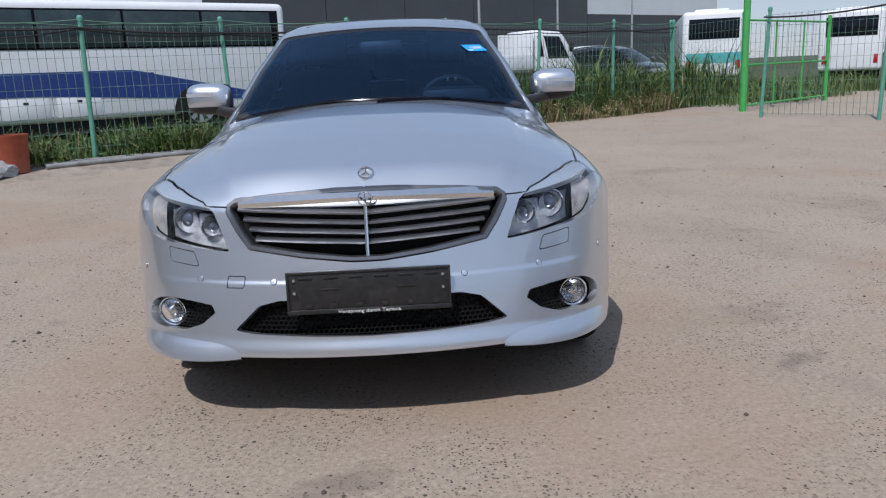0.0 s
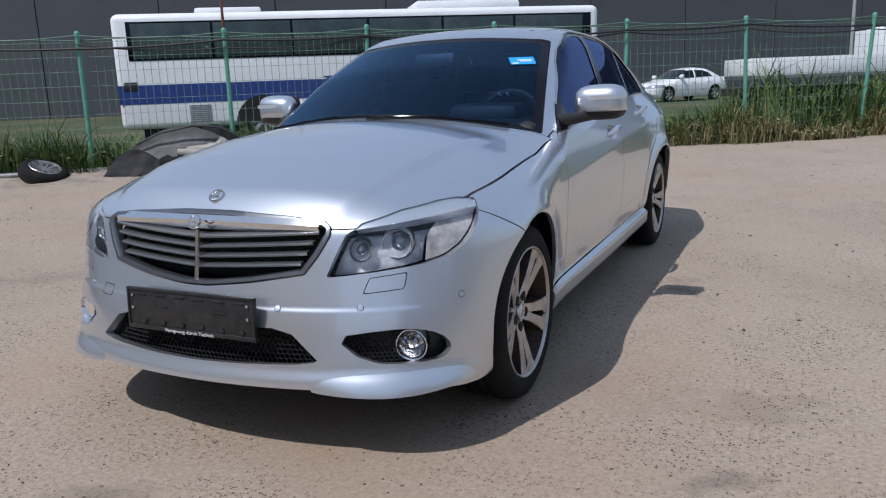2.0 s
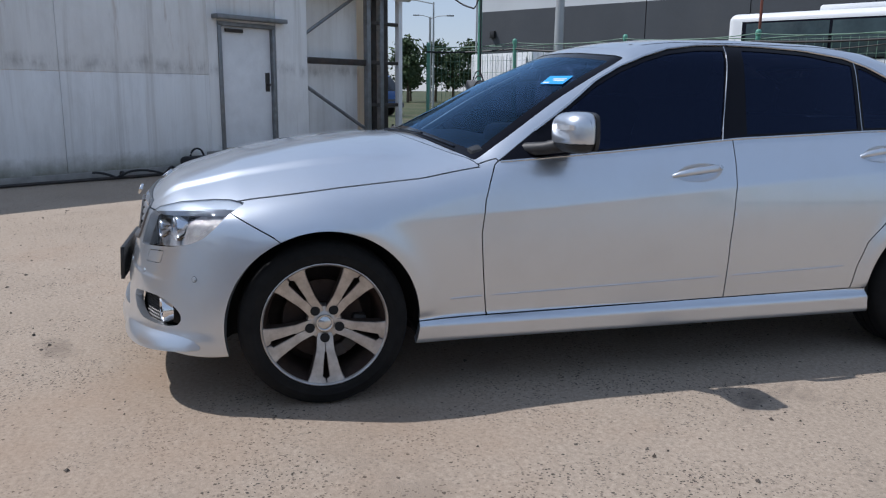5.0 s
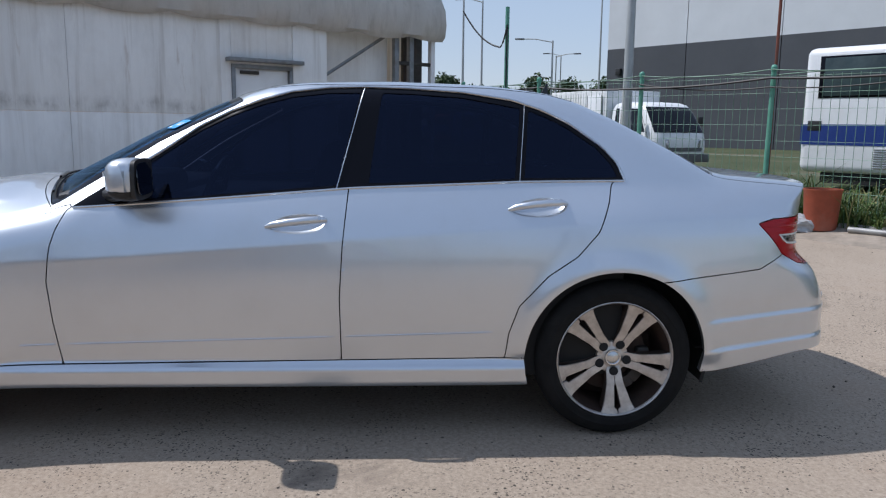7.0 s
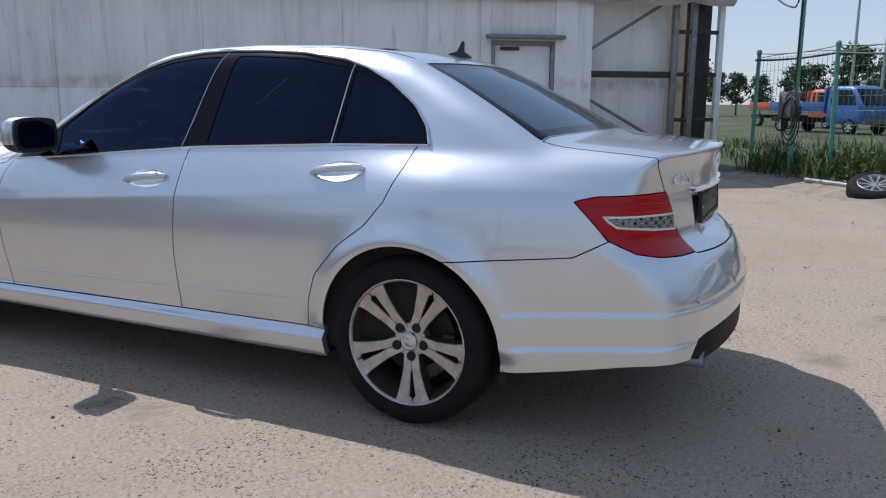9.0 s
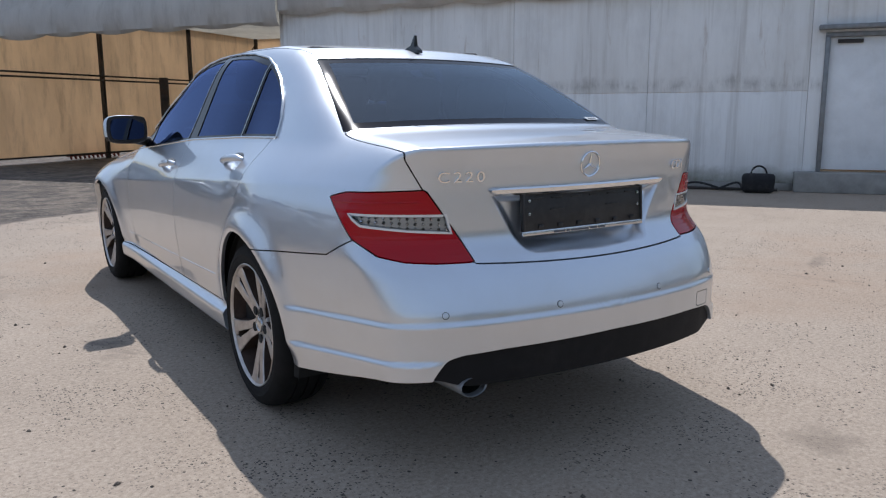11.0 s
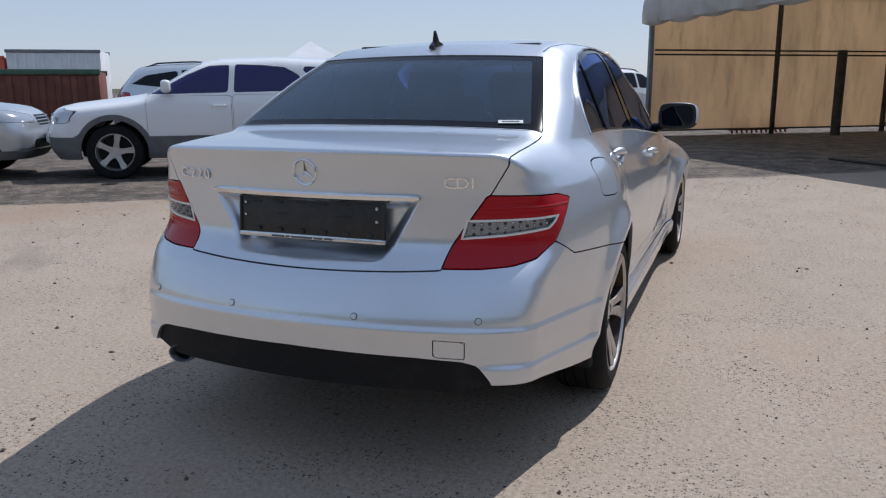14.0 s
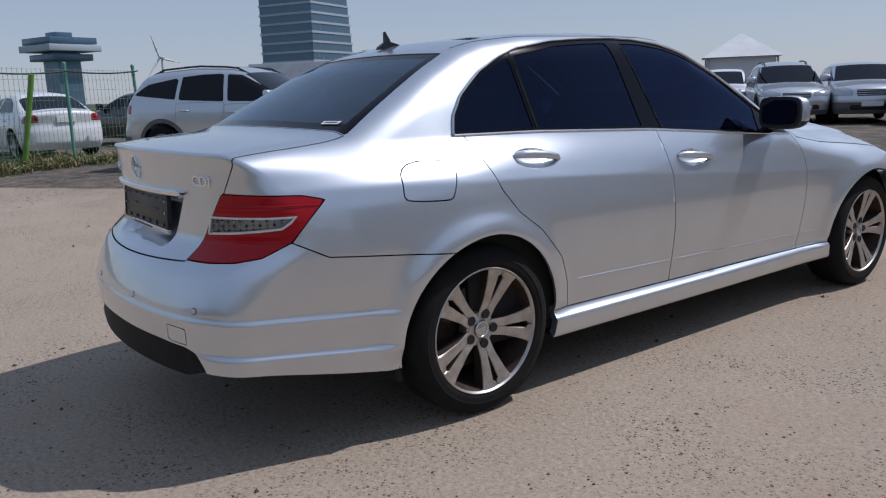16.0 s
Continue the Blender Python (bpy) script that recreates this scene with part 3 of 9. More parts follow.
def wire_panel(width, height, pitch=0.052, rows=9, r=0.0022):
    """Welded mesh as real thin bars, one mesh."""
    verts, faces = [], []

    def bar(a, b, r):
        way = (Vector(b) - Vector(a)).normalized()
        s = Vector((0, 1, 0))
        t = way.cross(s)
        base = len(verts)
        for p in (a, b):
            for c, d in ((1, 0), (-0.5, 0.87), (-0.5, -0.87)):
                verts.append(Vector(p) + (t * c + s * d) * r)
        for j in range(3):
            faces.append((base + j, base + (j + 1) % 3, base + 3 + (j + 1) % 3, base + 3 + j))

    n = int(width / pitch)
    for k in range(n + 1):
        x = width * k / n
        bar((x, 0, 0.05), (x, 0, height), r)
    for k in range(rows + 1):
        z = 0.08 + (height - 0.1) * k / rows
        bar((0, 0.004, z), (width, 0.004, z), r * 1.3)
    me = bpy.data.meshes.new("mesh_panel")
    me.from_pydata([tuple(v) for v in verts], [], faces)
    me.materials.append(MINT_WIRE)
    return me


def fence_line(name, at, stops, label, height=1.95, paint=None, lean=None):
    """Posts at stops along local x of the pose at, with a mesh panel between each two."""
    paint = paint or MINT
    line = empty(name, at, label=label, category="fence", kind="structure")
    local = random.Random(len(stops))
    panel = wire_panel(1.0, height - 0.05)
    bm = bmesh.new()
    add_cyl(bm, 0.032, 0.032, height + 0.04, pose(0, 0, (height + 0.04) / 2), 14)
    bmesh.ops.create_uvsphere(bm, u_segments=14, v_segments=8, radius=0.040, matrix=pose(0, 0, height + 0.045))
    add_cyl(bm, 0.040, 0.040, 0.03, pose(0, 0, height + 0.02), 14)
    bmesh.ops.recalc_face_normals(bm, faces=bm.faces)
    first = part("post", bm, paint, line, smooth=True)
    first.matrix_basis = pose(stops[0], 0, 0, local.uniform(-2, 2), local.uniform(-2, 2))
    for x in stops[1:]:
        ob = new("post", first.data)
        ob.parent = line
        ob.matrix_basis = pose(x, 0, 0, local.uniform(-1.5, 1.5), local.uniform(-2.5, 2.5))
    for a, b in zip(stops, stops[1:]):
        ob = new("mesh_panel", panel)
        ob.parent = line
        ob.matrix_basis = pose(a, 0.03, 0) @ Matrix.Diagonal((b - a, 1, 1, 1))
    return line


STOPS = [-7.7, -5.72, -3.73, -1.74, 0.27, 2.33, 4.43, 6.61, 8.82, 11.16, 13.35]
fence = fence_line("fence_north", yard(0, 7.75), STOPS, "weathered mint-green welded mesh fence along the yard")


def cable(name, points, r, mat, parent, sag=0.05, n=10):
    bm = bmesh.new()
    path = []
    for a, b in zip(points, points[1:]):
        a, b = Vector(a), Vector(b)
        for k in range(n):
            t = k / n
            path.append(a.lerp(b, t) + Vector((0, 0, -sag * 4 * t * (1 - t))))
    path.append(Vector(points[-1]))
    tube(bm, path, r, 5)
    return part(name, bm, mat, parent, smooth=True)


cable("cable", [(x, -0.05, 1.84 + 0.05 * math.sin(x * 2.1)) for x in STOPS], 0.016, CABLE, fence, 0.03)
cable("cable", [(x, -0.04, 1.80 + 0.05 * math.cos(x * 1.7)) for x in STOPS[2:]], 0.009, CABLE, fence, 0.06)
cable("top_wire", [(x, -0.03, 1.97) for x in STOPS], 0.007, MINT_WIRE, fence, 0.05)
cable("top_wire", [(x, 0.03, 1.90) for x in STOPS], 0.007, MINT_WIRE, fence, -0.03)

gate = empty("gate_1", yard(12.6, 5.45, 0, 4), label="bright green steel mesh gate standing closed", category="gate", kind="structure")
for x, h, r in ((0.0, 2.5, 0.07), (4.05, 2.0, 0.045)):
    cyl_part("gate_post", r, h, pose(x, 0, h / 2), LEAF_GREEN, gate, 14)
for z in (0.12, 0.95, 1.85):
    cyl_part("rail", 0.022, 4.0, pose(2.03, 0, z, 0, 90), LEAF_GREEN, gate, 8)
for x in (1.35, 2.7):
    cyl_part("stile", 0.022, 1.75, pose(x, 0, 0.98), LEAF_GREEN, gate, 8)
ob = new("mesh_panel", wire_panel(1.0, 1.8))
ob.parent = gate
ob.matrix_basis = pose(0.06, 0.03, 0) @ Matrix.Diagonal((3.95, 1, 1, 1))
link = fence_line("fence_link", yard(13.35, 7.75, 0, -108), [0.0, 2.35], "short mint-green fence panel beside the gate")

side_fence = fence_line("fence_east", yard(11.15, 4.2, 0, -90), [0.0, 2.1, 4.2, 6.3, 8.4, 10.5, 12.6, 14.7], "green welded mesh fence beside parked cars", 1.9)
cable("cable", [(x, -0.05, 1.80 + 0.04 * math.sin(x)) for x in (0.0, 2.1, 4.2, 6.3, 8.4, 10.5, 12.6, 14.7)], 0.016, CABLE, side_fence, 0.05)
LIME = speckled("yellow_green_paint", (0.16, 0.34, 0.06), 0.5, 0.0, 8, 0.2, 0.05, dirty=0.3)
leaf = empty("gate_2", yard(11.45, -5.2, 0, -96) @ pose(0, 0, 0, 12, 4, 0), label="leaning mesh gate leaf with a yellow-green post", category="gate", kind="structure")
cyl_part("gate_post", 0.05, 1.9, pose(2.0, 0, 0.95), LIME, leaf, 12)
cyl_part("rail", 0.025, 2.0, pose(1.0, 0, 0.10, 0, 90), LIME, leaf, 8)
ob = new("mesh_panel", wire_panel(1.0, 1.2))
ob.parent = leaf
ob.matrix_basis = pose(0.0, 0.03, 0) @ Matrix.Diagonal((1.95, 1, 1, 1))
# ---- the saloon's skin as an implicit surface ----
def smooth_curve(points, sigma=0.03):
    """A smoothed table: piecewise linear through the points, softened by sigma."""
    px, py = np.array(points, float).T
    step = 0.0025
    xs = np.arange(px[0] - 0.4, px[-1] + 0.4, step)
    ys = np.interp(xs, px, py)
    k = np.arange(-int(4 * sigma / step) - 1, int(4 * sigma / step) + 2) * step
    w = np.exp(-0.5 * (k / sigma) ** 2)
    w /= w.sum()
    n = len(k) // 2
    ys = np.convolve(np.pad(ys, n, mode="edge"), w, mode="valid")
    return lambda q: np.interp(q, xs, ys)


def smax(a, b, k):
    h = np.maximum(k - np.abs(a - b), 0) / k
    return np.maximum(a, b) + h * h * k * 0.25


def ramp(q, a, b):
    t = np.clip((q - a) / (b - a), 0, 1)
    return t * t * (3 - 2 * t)


TOP = smooth_curve([(-2.25, 0.68), (-2.10, 0.722), (-2.03, 0.752), (-1.973, 0.778), (-1.90, 0.805), (-1.68, 0.872), (-1.42, 0.922), (-1.17, 0.951),
                    (-0.985, 0.966), (-0.93, 0.975), (-0.52, 1.185), (-0.14, 1.345), (0.0, 1.375), (0.17, 1.392), (0.50, 1.398), (0.90, 1.382),
                    (1.18, 1.350), (1.307, 1.317), (1.484, 1.242), (1.735, 1.117), (1.885, 1.038), (1.94, 1.026), (2.17, 1.008), (2.30, 0.994), (2.45, 0.980)], 0.025)
CROWN = smooth_curve([(-2.2, 0.24), (-1.0, 0.24), (-0.6, 0.12), (0.0, 0.13), (0.5, 0.11), (1.0, 0.07), (1.5, 0.045), (1.9, 0.04), (2.3, 0.04)], 0.1)
SIDE = smooth_curve([(0.10, 0.80), (0.20, 0.840), (0.25, 0.852), (0.40, 0.866), (0.55, 0.876), (0.66, 0.874),
                     (0.74, 0.866), (0.80, 0.858), (0.87, 0.832), (0.93, 0.796), (0.975, 0.762), (1.10, 0.700), (1.25, 0.612), (1.34, 0.555), (1.45, 0.48)], 0.018)
PLAN = smooth_curve([(-2.3, -0.10), (-1.9, -0.022), (-1.6, 0.0), (-1.38, 0.002), (-0.8, -0.006), (0.0, 0.0), (0.9, 0.0), (1.2, -0.003), (1.4, -0.012), (1.6, -0.032), (1.75, -0.055), (1.9, -0.085), (2.05, -0.125), (2.2, -0.16), (2.4, -0.20)], 0.08)
PLAN_GLASS = smooth_curve([(-1.2, -0.03), (-0.8, -0.02), (-0.2, 0.0), (0.8, 0.0), (1.4, -0.027), (1.75, -0.025), (1.95, -0.005), (2.1, 0.035), (2.3, 0.075)], 0.08)
NOSE = smooth_curve([(0.10, -2.14), (0.19, -2.164), (0.24, -2.168), (0.30, -2.158), (0.42, -2.134), (0.50, -2.114), (0.56, -2.099), (0.62, -2.085), (0.70, -2.065), (0.74, -2.03), (0.80, -1.99)], 0.018)
TAIL = smooth_curve([(0.10, 2.36), (0.20, 2.40), (0.28, 2.43), (0.44, 2.432), (0.505, 2.437), (0.56, 2.416), (0.62, 2.388), (0.655, 2.350), (0.685, 2.312), (0.71, 2.299),
                     (0.86, 2.300), (0.93, 2.306), (0.99, 2.318), (1.03, 2.335)], 0.015)
# the doors stand in from the wheel arches; their shoulder leans inwards
DOOR = smooth_curve([(0.10, 0.77), (0.30, 0.790), (0.40, 0.804), (0.50, 0.814), (0.60, 0.819), (0.68, 0.817), (0.75, 0.810), (0.80, 0.800), (0.86, 0.778), (0.92, 0.747), (0.975, 0.714),
                     (1.10, 0.664), (1.25, 0.602), (1.34, 0.553), (1.45, 0.48)], 0.030)
CREASE = smooth_curve([(-2.2, 0.42), (-1.99, 0.447), (-1.90, 0.487), (-1.75, 0.533), (-1.60, 0.558), (-1.30, 0.578), (-0.9, 0.590)], 0.05)
LINE = smooth_curve([(-2.0, 0.64), (-1.2, 0.67), (-0.52, 0.708), (0.39, 0.779), (1.05, 0.824), (1.6, 0.853), (2.1, 0.865)], 0.1)


def skin(p):
    """Below zero inside the body."""
    a, y, z = np.abs(p[..., 0]), p[..., 1], p[..., 2]
    flat = ramp(y, -1.45, -0.78) * (1 - ramp(y, 1.02, 1.55))
    side = SIDE(z) * (1 - flat) + DOOR(z) * flat + PLAN(y) + PLAN_GLASS(y) * ramp(z, 0.86, 1.0)
    side = side + 0.036 * flat * (1 - ramp(z, 0.264, 0.300))
    s = z - LINE(y)
    side = side + 0.006 * np.exp(-np.sqrt(s * s + 0.00010) / 0.028) * ramp(y, -1.3, -0.6)
    for axle in (-1.38, 1.38):
        r = np.hypot(y - axle, z - 0.30)
        side = side + (0.014 if axle < 0 else 0.020) * np.exp(-(((r - 0.37) / 0.055) ** 2)) * ramp(z, 0.26, 0.34) * (1 - ramp(z, 0.7, 0.8))
    # folds in the bumpers: each lower part stands a little proud
    rear, front = ramp(y, 1.72, 1.80), 1 - ramp(y, -1.80, -1.72)
    high, low = 0.452 + 0.058 * (y - 1.76), 0.331 + 0.070 * (y - 1.76)
    fold = rear * (0.008 * (1 - ramp(z, high - 0.010, high + 0.010)) + 0.010 * ramp(a, 0.54, 0.66) * (1 - ramp(z, low - 0.008, low + 0.010)))
    fold = fold + front * (0.003 * (1 - ramp(z, 0.460, 0.474)) * (1 - ramp(a, 0.62, 0.74)) + 0.008 * (1 - ramp(z, 0.250, 0.300)))
    side = side + fold
    f_side = (a - side) * 0.95
    back = y - 0.33 * a * a * (ramp(y, -1.6, -0.98) - ramp(y, -0.15, 0.15)) + 0.20 * a * a * ramp(y, 0.9, 1.25)
    c = CREASE(y)
    raised = 0.011 * (1 - ramp(a, c - 0.035, c + 0.020)) * (1 - ramp(y, -1.15, -0.98)) * ramp(y, -2.02, -1.92)
    f_top = (z - raised - (TOP(back) - CROWN(y) * (a ** 2.2 + (1.25 * a ** 3 - a ** 2.2) * (1 - ramp(y, -1.3, -0.95))))) * 0.9
    f_nose = (NOSE(z) + 0.30 * a * a + 0.75 * a ** 8) - y - fold
    f_tail = y - (TAIL(z) - 0.25 * a * a - 1.1 * a ** 8) - fold
    f = smax(f_side, f_top, 0.085)
    f = smax(f, f_nose * 0.8, 0.05)
    f = smax(f, f_tail * 0.8, 0.03 - 0.019 * ramp(z, 0.90, 0.96))
    return smax(f, 0.19 - z, 0.03)


def skin_normal(p):
    e = 0.004
    g = np.stack([skin(p + d) - skin(p - d) for d in np.eye(3) * e], -1)
    return g / np.linalg.norm(g, axis=-1, keepdims=True)


def settle(p, rounds=3):
    """Moves points on to the skin."""
    e = 0.004
    for _ in range(rounds):
        g = np.stack([skin(p + d) - skin(p - d) for d in np.eye(3) * e], -1) / (2 * e)
        p = p - (skin(p) / np.maximum((g * g).sum(-1), 0.2))[..., None] * g
    return p


def skin_grid(n_mid=220, n_end=118, n_round=330):
    """Half of the skin (x >= 0) as a grid of points: rays from a spine along the car's middle."""
    v = np.linspace(-math.pi / 2, math.pi / 2, n_round)
    eyes, ways = [], []
    for k in range(n_end):
        t = math.pi / 2 * (1 - k / n_end)
        eyes.append((-1.55, t))
    for k in range(n_mid + 1):
        eyes.append((-1.55 + 3.2 * k / n_mid, 0.0))
    for k in range(1, n_end + 1):
        eyes.append((1.65, -math.pi / 2 * k / n_end))
    rows = []
    for y, t in eyes:
        c, s = math.cos(t), math.sin(t)
        o = np.stack([0 * v, 0 * v + y, 0 * v + 0.6], -1)
        d = np.stack([np.cos(v) * c, 0 * v - s, np.sin(v) * c], -1)
        rows.append((o, d))
    o = np.array([r[0] for r in rows])
    d = np.array([r[1] for r in rows])
    lo, hi = np.zeros(o.shape[:2]), np.full(o.shape[:2], 1.6)
    for _ in range(22):
        mid = (lo + hi) / 2
        inside = skin(o + d * mid[..., None]) < 0
        lo, hi = np.where(inside, mid, lo), np.where(inside, hi, mid)
    p = o + d * hi[..., None]
    p[:, 0, 0] = p[:, -1, 0] = 0
    return p

# ---- cutting the skin into panels ----
def grid_mesh(p):
    nu, nv = p.shape[:2]
    i = np.arange((nu) * (nv)).reshape(nu, nv)
    a, b, c, d = i[:-1, :-1].ravel(), i[:-1, 1:].ravel(), i[1:, 1:].ravel(), i[1:, :-1].ravel()
    t = np.vstack([np.stack([a, c, b], 1), np.stack([a, d, c], 1)])
    v = p.reshape(-1, 3)
    area = np.linalg.norm(np.cross(v[t[:, 1]] - v[t[:, 0]], v[t[:, 2]] - v[t[:, 0]]), axis=1)
    return v, t[area > 1e-9]


def keep_below(v, t, g):
    """The part of the mesh where g < 0, cut exactly along g = 0."""
    inside = g < 0
    n = inside[t].sum(1)
    whole = [t[n == 3]]
    v = list(map(tuple, v))
    made, extra = {}, []

    def between(a, b):
        key = (a, b) if a < b else (b, a)
        if key not in made:
            k = g[a] / (g[a] - g[b])
            made[key] = len(v)
            v.append(tuple(v[a][j] + (v[b][j] - v[a][j]) * k for j in range(3)))
        return made[key]

    for tri in t[(n == 1) | (n == 2)]:
        loop = []
        for j in range(3):
            a, b = int(tri[j]), int(tri[(j + 1) % 3])
            if inside[a]:
                loop.append(a)
            if inside[a] != inside[b]:
                loop.append(between(a, b))
        extra += [(loop[0], loop[k], loop[k + 1]) for k in range(1, len(loop) - 1)]
    t = np.vstack(whole + ([np.array(extra)] if extra else []))
    used, back = np.unique(t, return_inverse=True)
    return np.array(v)[used], back.reshape(-1, 3)


def poly(outline, a, b):
    """Signed distance to an outline in the plane, below zero inside."""
    q = np.stack([a, b], -1)
    best, inside = np.full(len(a), 1e9), np.zeros(len(a), bool)
    pts = np.array(outline, float)
    for p0, p1 in zip(pts, np.roll(pts, -1, 0)):
        e = p1 - p0
        k = np.clip(((q - p0) @ e) / max(e @ e, 1e-12), 0, 1)
        best = np.minimum(best, np.linalg.norm(q - p0 - k[:, None] * e, axis=1))
        with np.errstate(divide="ignore", invalid="ignore"):
            cross = ((p0[1] > q[:, 1]) != (p1[1] > q[:, 1])) & (q[:, 0] < (p1[0] - p0[0]) * (q[:, 1] - p0[1]) / (p1[1] - p0[1]) + p0[0])
        inside ^= cross
    return np.where(inside, -best, best)


def round_outline(points, turns=2):
    """Softens the corners of an outline."""
    pts = [np.array(p, float) for p in points]
    for _ in range(turns):
        pts = [q for p0, p1 in zip(pts, pts[1:] + pts[:1]) for q in (p0 * 0.75 + p1 * 0.25, p0 * 0.25 + p1 * 0.75)]
    return pts


def front_chart(x, y):
    return np.arctan2(x, -1.2 - y) * 0.85


def rear_chart(x, y):
    return np.arctan2(x, y - 1.5) * 0.8


class Skin:
    """What is left of the half skin, from which panels are cut one by one."""

    def __init__(self, v, t):
        self.v, self.t = v, t

    def take(self, region, gap=0.0022):
        g = region(self.v)
        piece = keep_below(self.v, self.t, g + gap)
        self.v, self.t = keep_below(self.v, self.t, gap - g)
        return piece


def flanged(v, t, normal, depth=0.014):
    """Adds a narrow return along the open edges, so that panels have thickness."""
    e = np.vstack([t[:, [0, 1]], t[:, [1, 2]], t[:, [2, 0]]])
    key = np.sort(e, 1)
    _, first, count = np.unique(key[:, 0] * 10**7 + key[:, 1], return_index=True, return_counts=True)
    rim = e[first[count == 1]]
    mid = np.abs(v[rim][:, :, 0]).max(1) < 1e-4
    rim = rim[~mid]
    n = len(v)
    a, b = v[rim[:, 0]], v[rim[:, 1]]
    na, nb = normal[rim[:, 0]], normal[rim[:, 1]]
    out = np.cross(b - a, na)
    out /= np.maximum(np.linalg.norm(out, axis=1, keepdims=True), 1e-9)
    k = len(rim)
    nv = np.vstack([v, a, b, b - nb * depth, a - na * depth])
    nn = np.vstack([normal, out, out, out, out])
    i = np.arange(k)
    quad = np.stack([n + k + i, n + i, n + 3 * k + i, n + 2 * k + i], 1)
    nt = np.vstack([t, quad[:, [0, 1, 2]], quad[:, [0, 2, 3]]])
    return nv, nt, nn


def panel(name, piece, mat, parent, both=False, flip=False, shift=0.0, label="", depth=0.014, raw=False):
    v, t = piece
    if not raw:
        v = settle(v, 2)
        v[:, 0] = np.where(np.abs(piece[0][:, 0]) < 1e-6, 0, v[:, 0])
    normal = skin_normal(v)
    v = v + normal * shift
    if depth:
        v, t, normal = flanged(v, t, normal, depth)
    if both or flip:
        m = np.array([-1, 1, 1])
        v2, t2, n2 = v * m, t[:, ::-1], normal * m
        if flip:
            v, t, normal = v2, t2, n2
        else:
            v, t, normal = np.vstack([v, v2]), np.vstack([t, t2 + len(v)]), np.vstack([normal, n2])
    return mesh_object(name, v, t, mat, parent, label, normals=normal)


CAR = empty("car", Matrix.Translation(RAISE), label="silver metallic four-door saloon parked on the concrete yard", category="car")
half = Skin(*grid_mesh(skin_grid()))
V3 = lambda outline, chart: [(float(chart(np.array(x), np.array(y))), z) for x, y, z in outline]
R_ARCH, AXLE_Z = 0.358, 0.30


def arch(axle):
    return lambda p: np.maximum(np.hypot(p[:, 1] - axle, p[:, 2] - AXLE_Z) - R_ARCH, 0.35 - p[:, 0])


for axle in (-1.38, 1.38):
    half.take(arch(axle), 0.0)
# the open underside goes
BOTTOM = smooth_curve([(-2.3, 0.245), (-2.05, 0.235), (-1.85, 0.205), (-1.6, 0.205), (-1.0, 0.200), (1.0, 0.196), (1.75, 0.244), (1.97, 0.273), (2.18, 0.306), (2.35, 0.322), (2.6, 0.335)], 0.03)
half.take(lambda p: p[:, 2] - BOTTOM(p[:, 1]) + 0.03 * (1 - ramp(p[:, 0], 0.50, 0.62)) * ramp(p[:, 1], 2.0, 2.2), 0.0)

# side glass and its black surround
BELT = [(-0.700, 0.884), (-0.23, 0.917), (0.36, 0.964), (1.00, 0.990), (1.418, 0.998)]
DLO = BELT + [(1.395, 1.060), (1.335, 1.130), (1.21, 1.218), (1.10, 1.270), (0.985, 1.307), (0.78, 1.336), (0.58, 1.348), (0.39, 1.352), (0.25, 1.347), (0.106, 1.329),
              (-0.013, 1.295), (-0.129, 1.250), (-0.245, 1.190), (-0.38, 1.094), (-0.532, 0.995)]
dlo = half.take(lambda p: np.maximum(poly(DLO, p[:, 1], p[:, 2]), 0.3 - p[:, 0]), 0.001)
glass_zone = Skin(*dlo)
PANES = {
    "front_window": [(-0.43, 0.912), (0.290, 0.972), (0.376, 1.330), (0.25, 1.327), (0.106, 1.309), (-0.013, 1.276), (-0.129, 1.231), (-0.245, 1.172), (-0.38, 1.078), (-0.46, 1.02)],
    "rear_window": [(0.412, 0.980), (0.985, 1.001), (1.015, 1.276), (0.78, 1.316), (0.58, 1.328), (0.462, 1.331)],
    "quarter_window": [(1.022, 1.003), (1.392, 1.010), (1.372, 1.058), (1.315, 1.124), (1.198, 1.203), (1.105, 1.248), (1.048, 1.268)],
}
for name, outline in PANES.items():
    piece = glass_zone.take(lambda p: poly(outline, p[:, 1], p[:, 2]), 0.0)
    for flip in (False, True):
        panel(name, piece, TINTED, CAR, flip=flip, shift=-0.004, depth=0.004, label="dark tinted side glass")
for flip in (False, True):
    panel("window_surround", (glass_zone.v, glass_zone.t), SATIN_BLACK, CAR, flip=flip, shift=-0.001, label="black window frame")


# windscreen, backlight and their black rims
def screen_region(grow):
    def g(p):
        a, y = p[:, 0], p[:, 1]
        back = y - 0.33 * a * a
        return np.maximum.reduce([-0.950 - grow - back, back - (-0.185 + grow), a - (0.512 + grow - 0.245 * y), 0.85 - p[:, 2]])
    return g


def backlight_region(grow):
    def g(p):
        a, y = p[:, 0], p[:, 1]
        back = y + 0.20 * a * a
        return np.maximum.reduce([1.345 - grow - back, back - (1.875 + grow), a - (0.485 + grow + 0.265 * (y - 1.30))])
    return g


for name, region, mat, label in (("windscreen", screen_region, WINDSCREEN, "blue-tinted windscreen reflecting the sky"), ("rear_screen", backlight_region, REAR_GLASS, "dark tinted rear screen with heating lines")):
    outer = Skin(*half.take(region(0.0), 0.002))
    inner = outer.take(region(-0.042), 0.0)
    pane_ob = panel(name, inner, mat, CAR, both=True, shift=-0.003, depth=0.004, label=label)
    panel("black_rim", (outer.v, outer.t), SATIN_BLACK, pane_ob, both=True, shift=-0.003, depth=0.006)

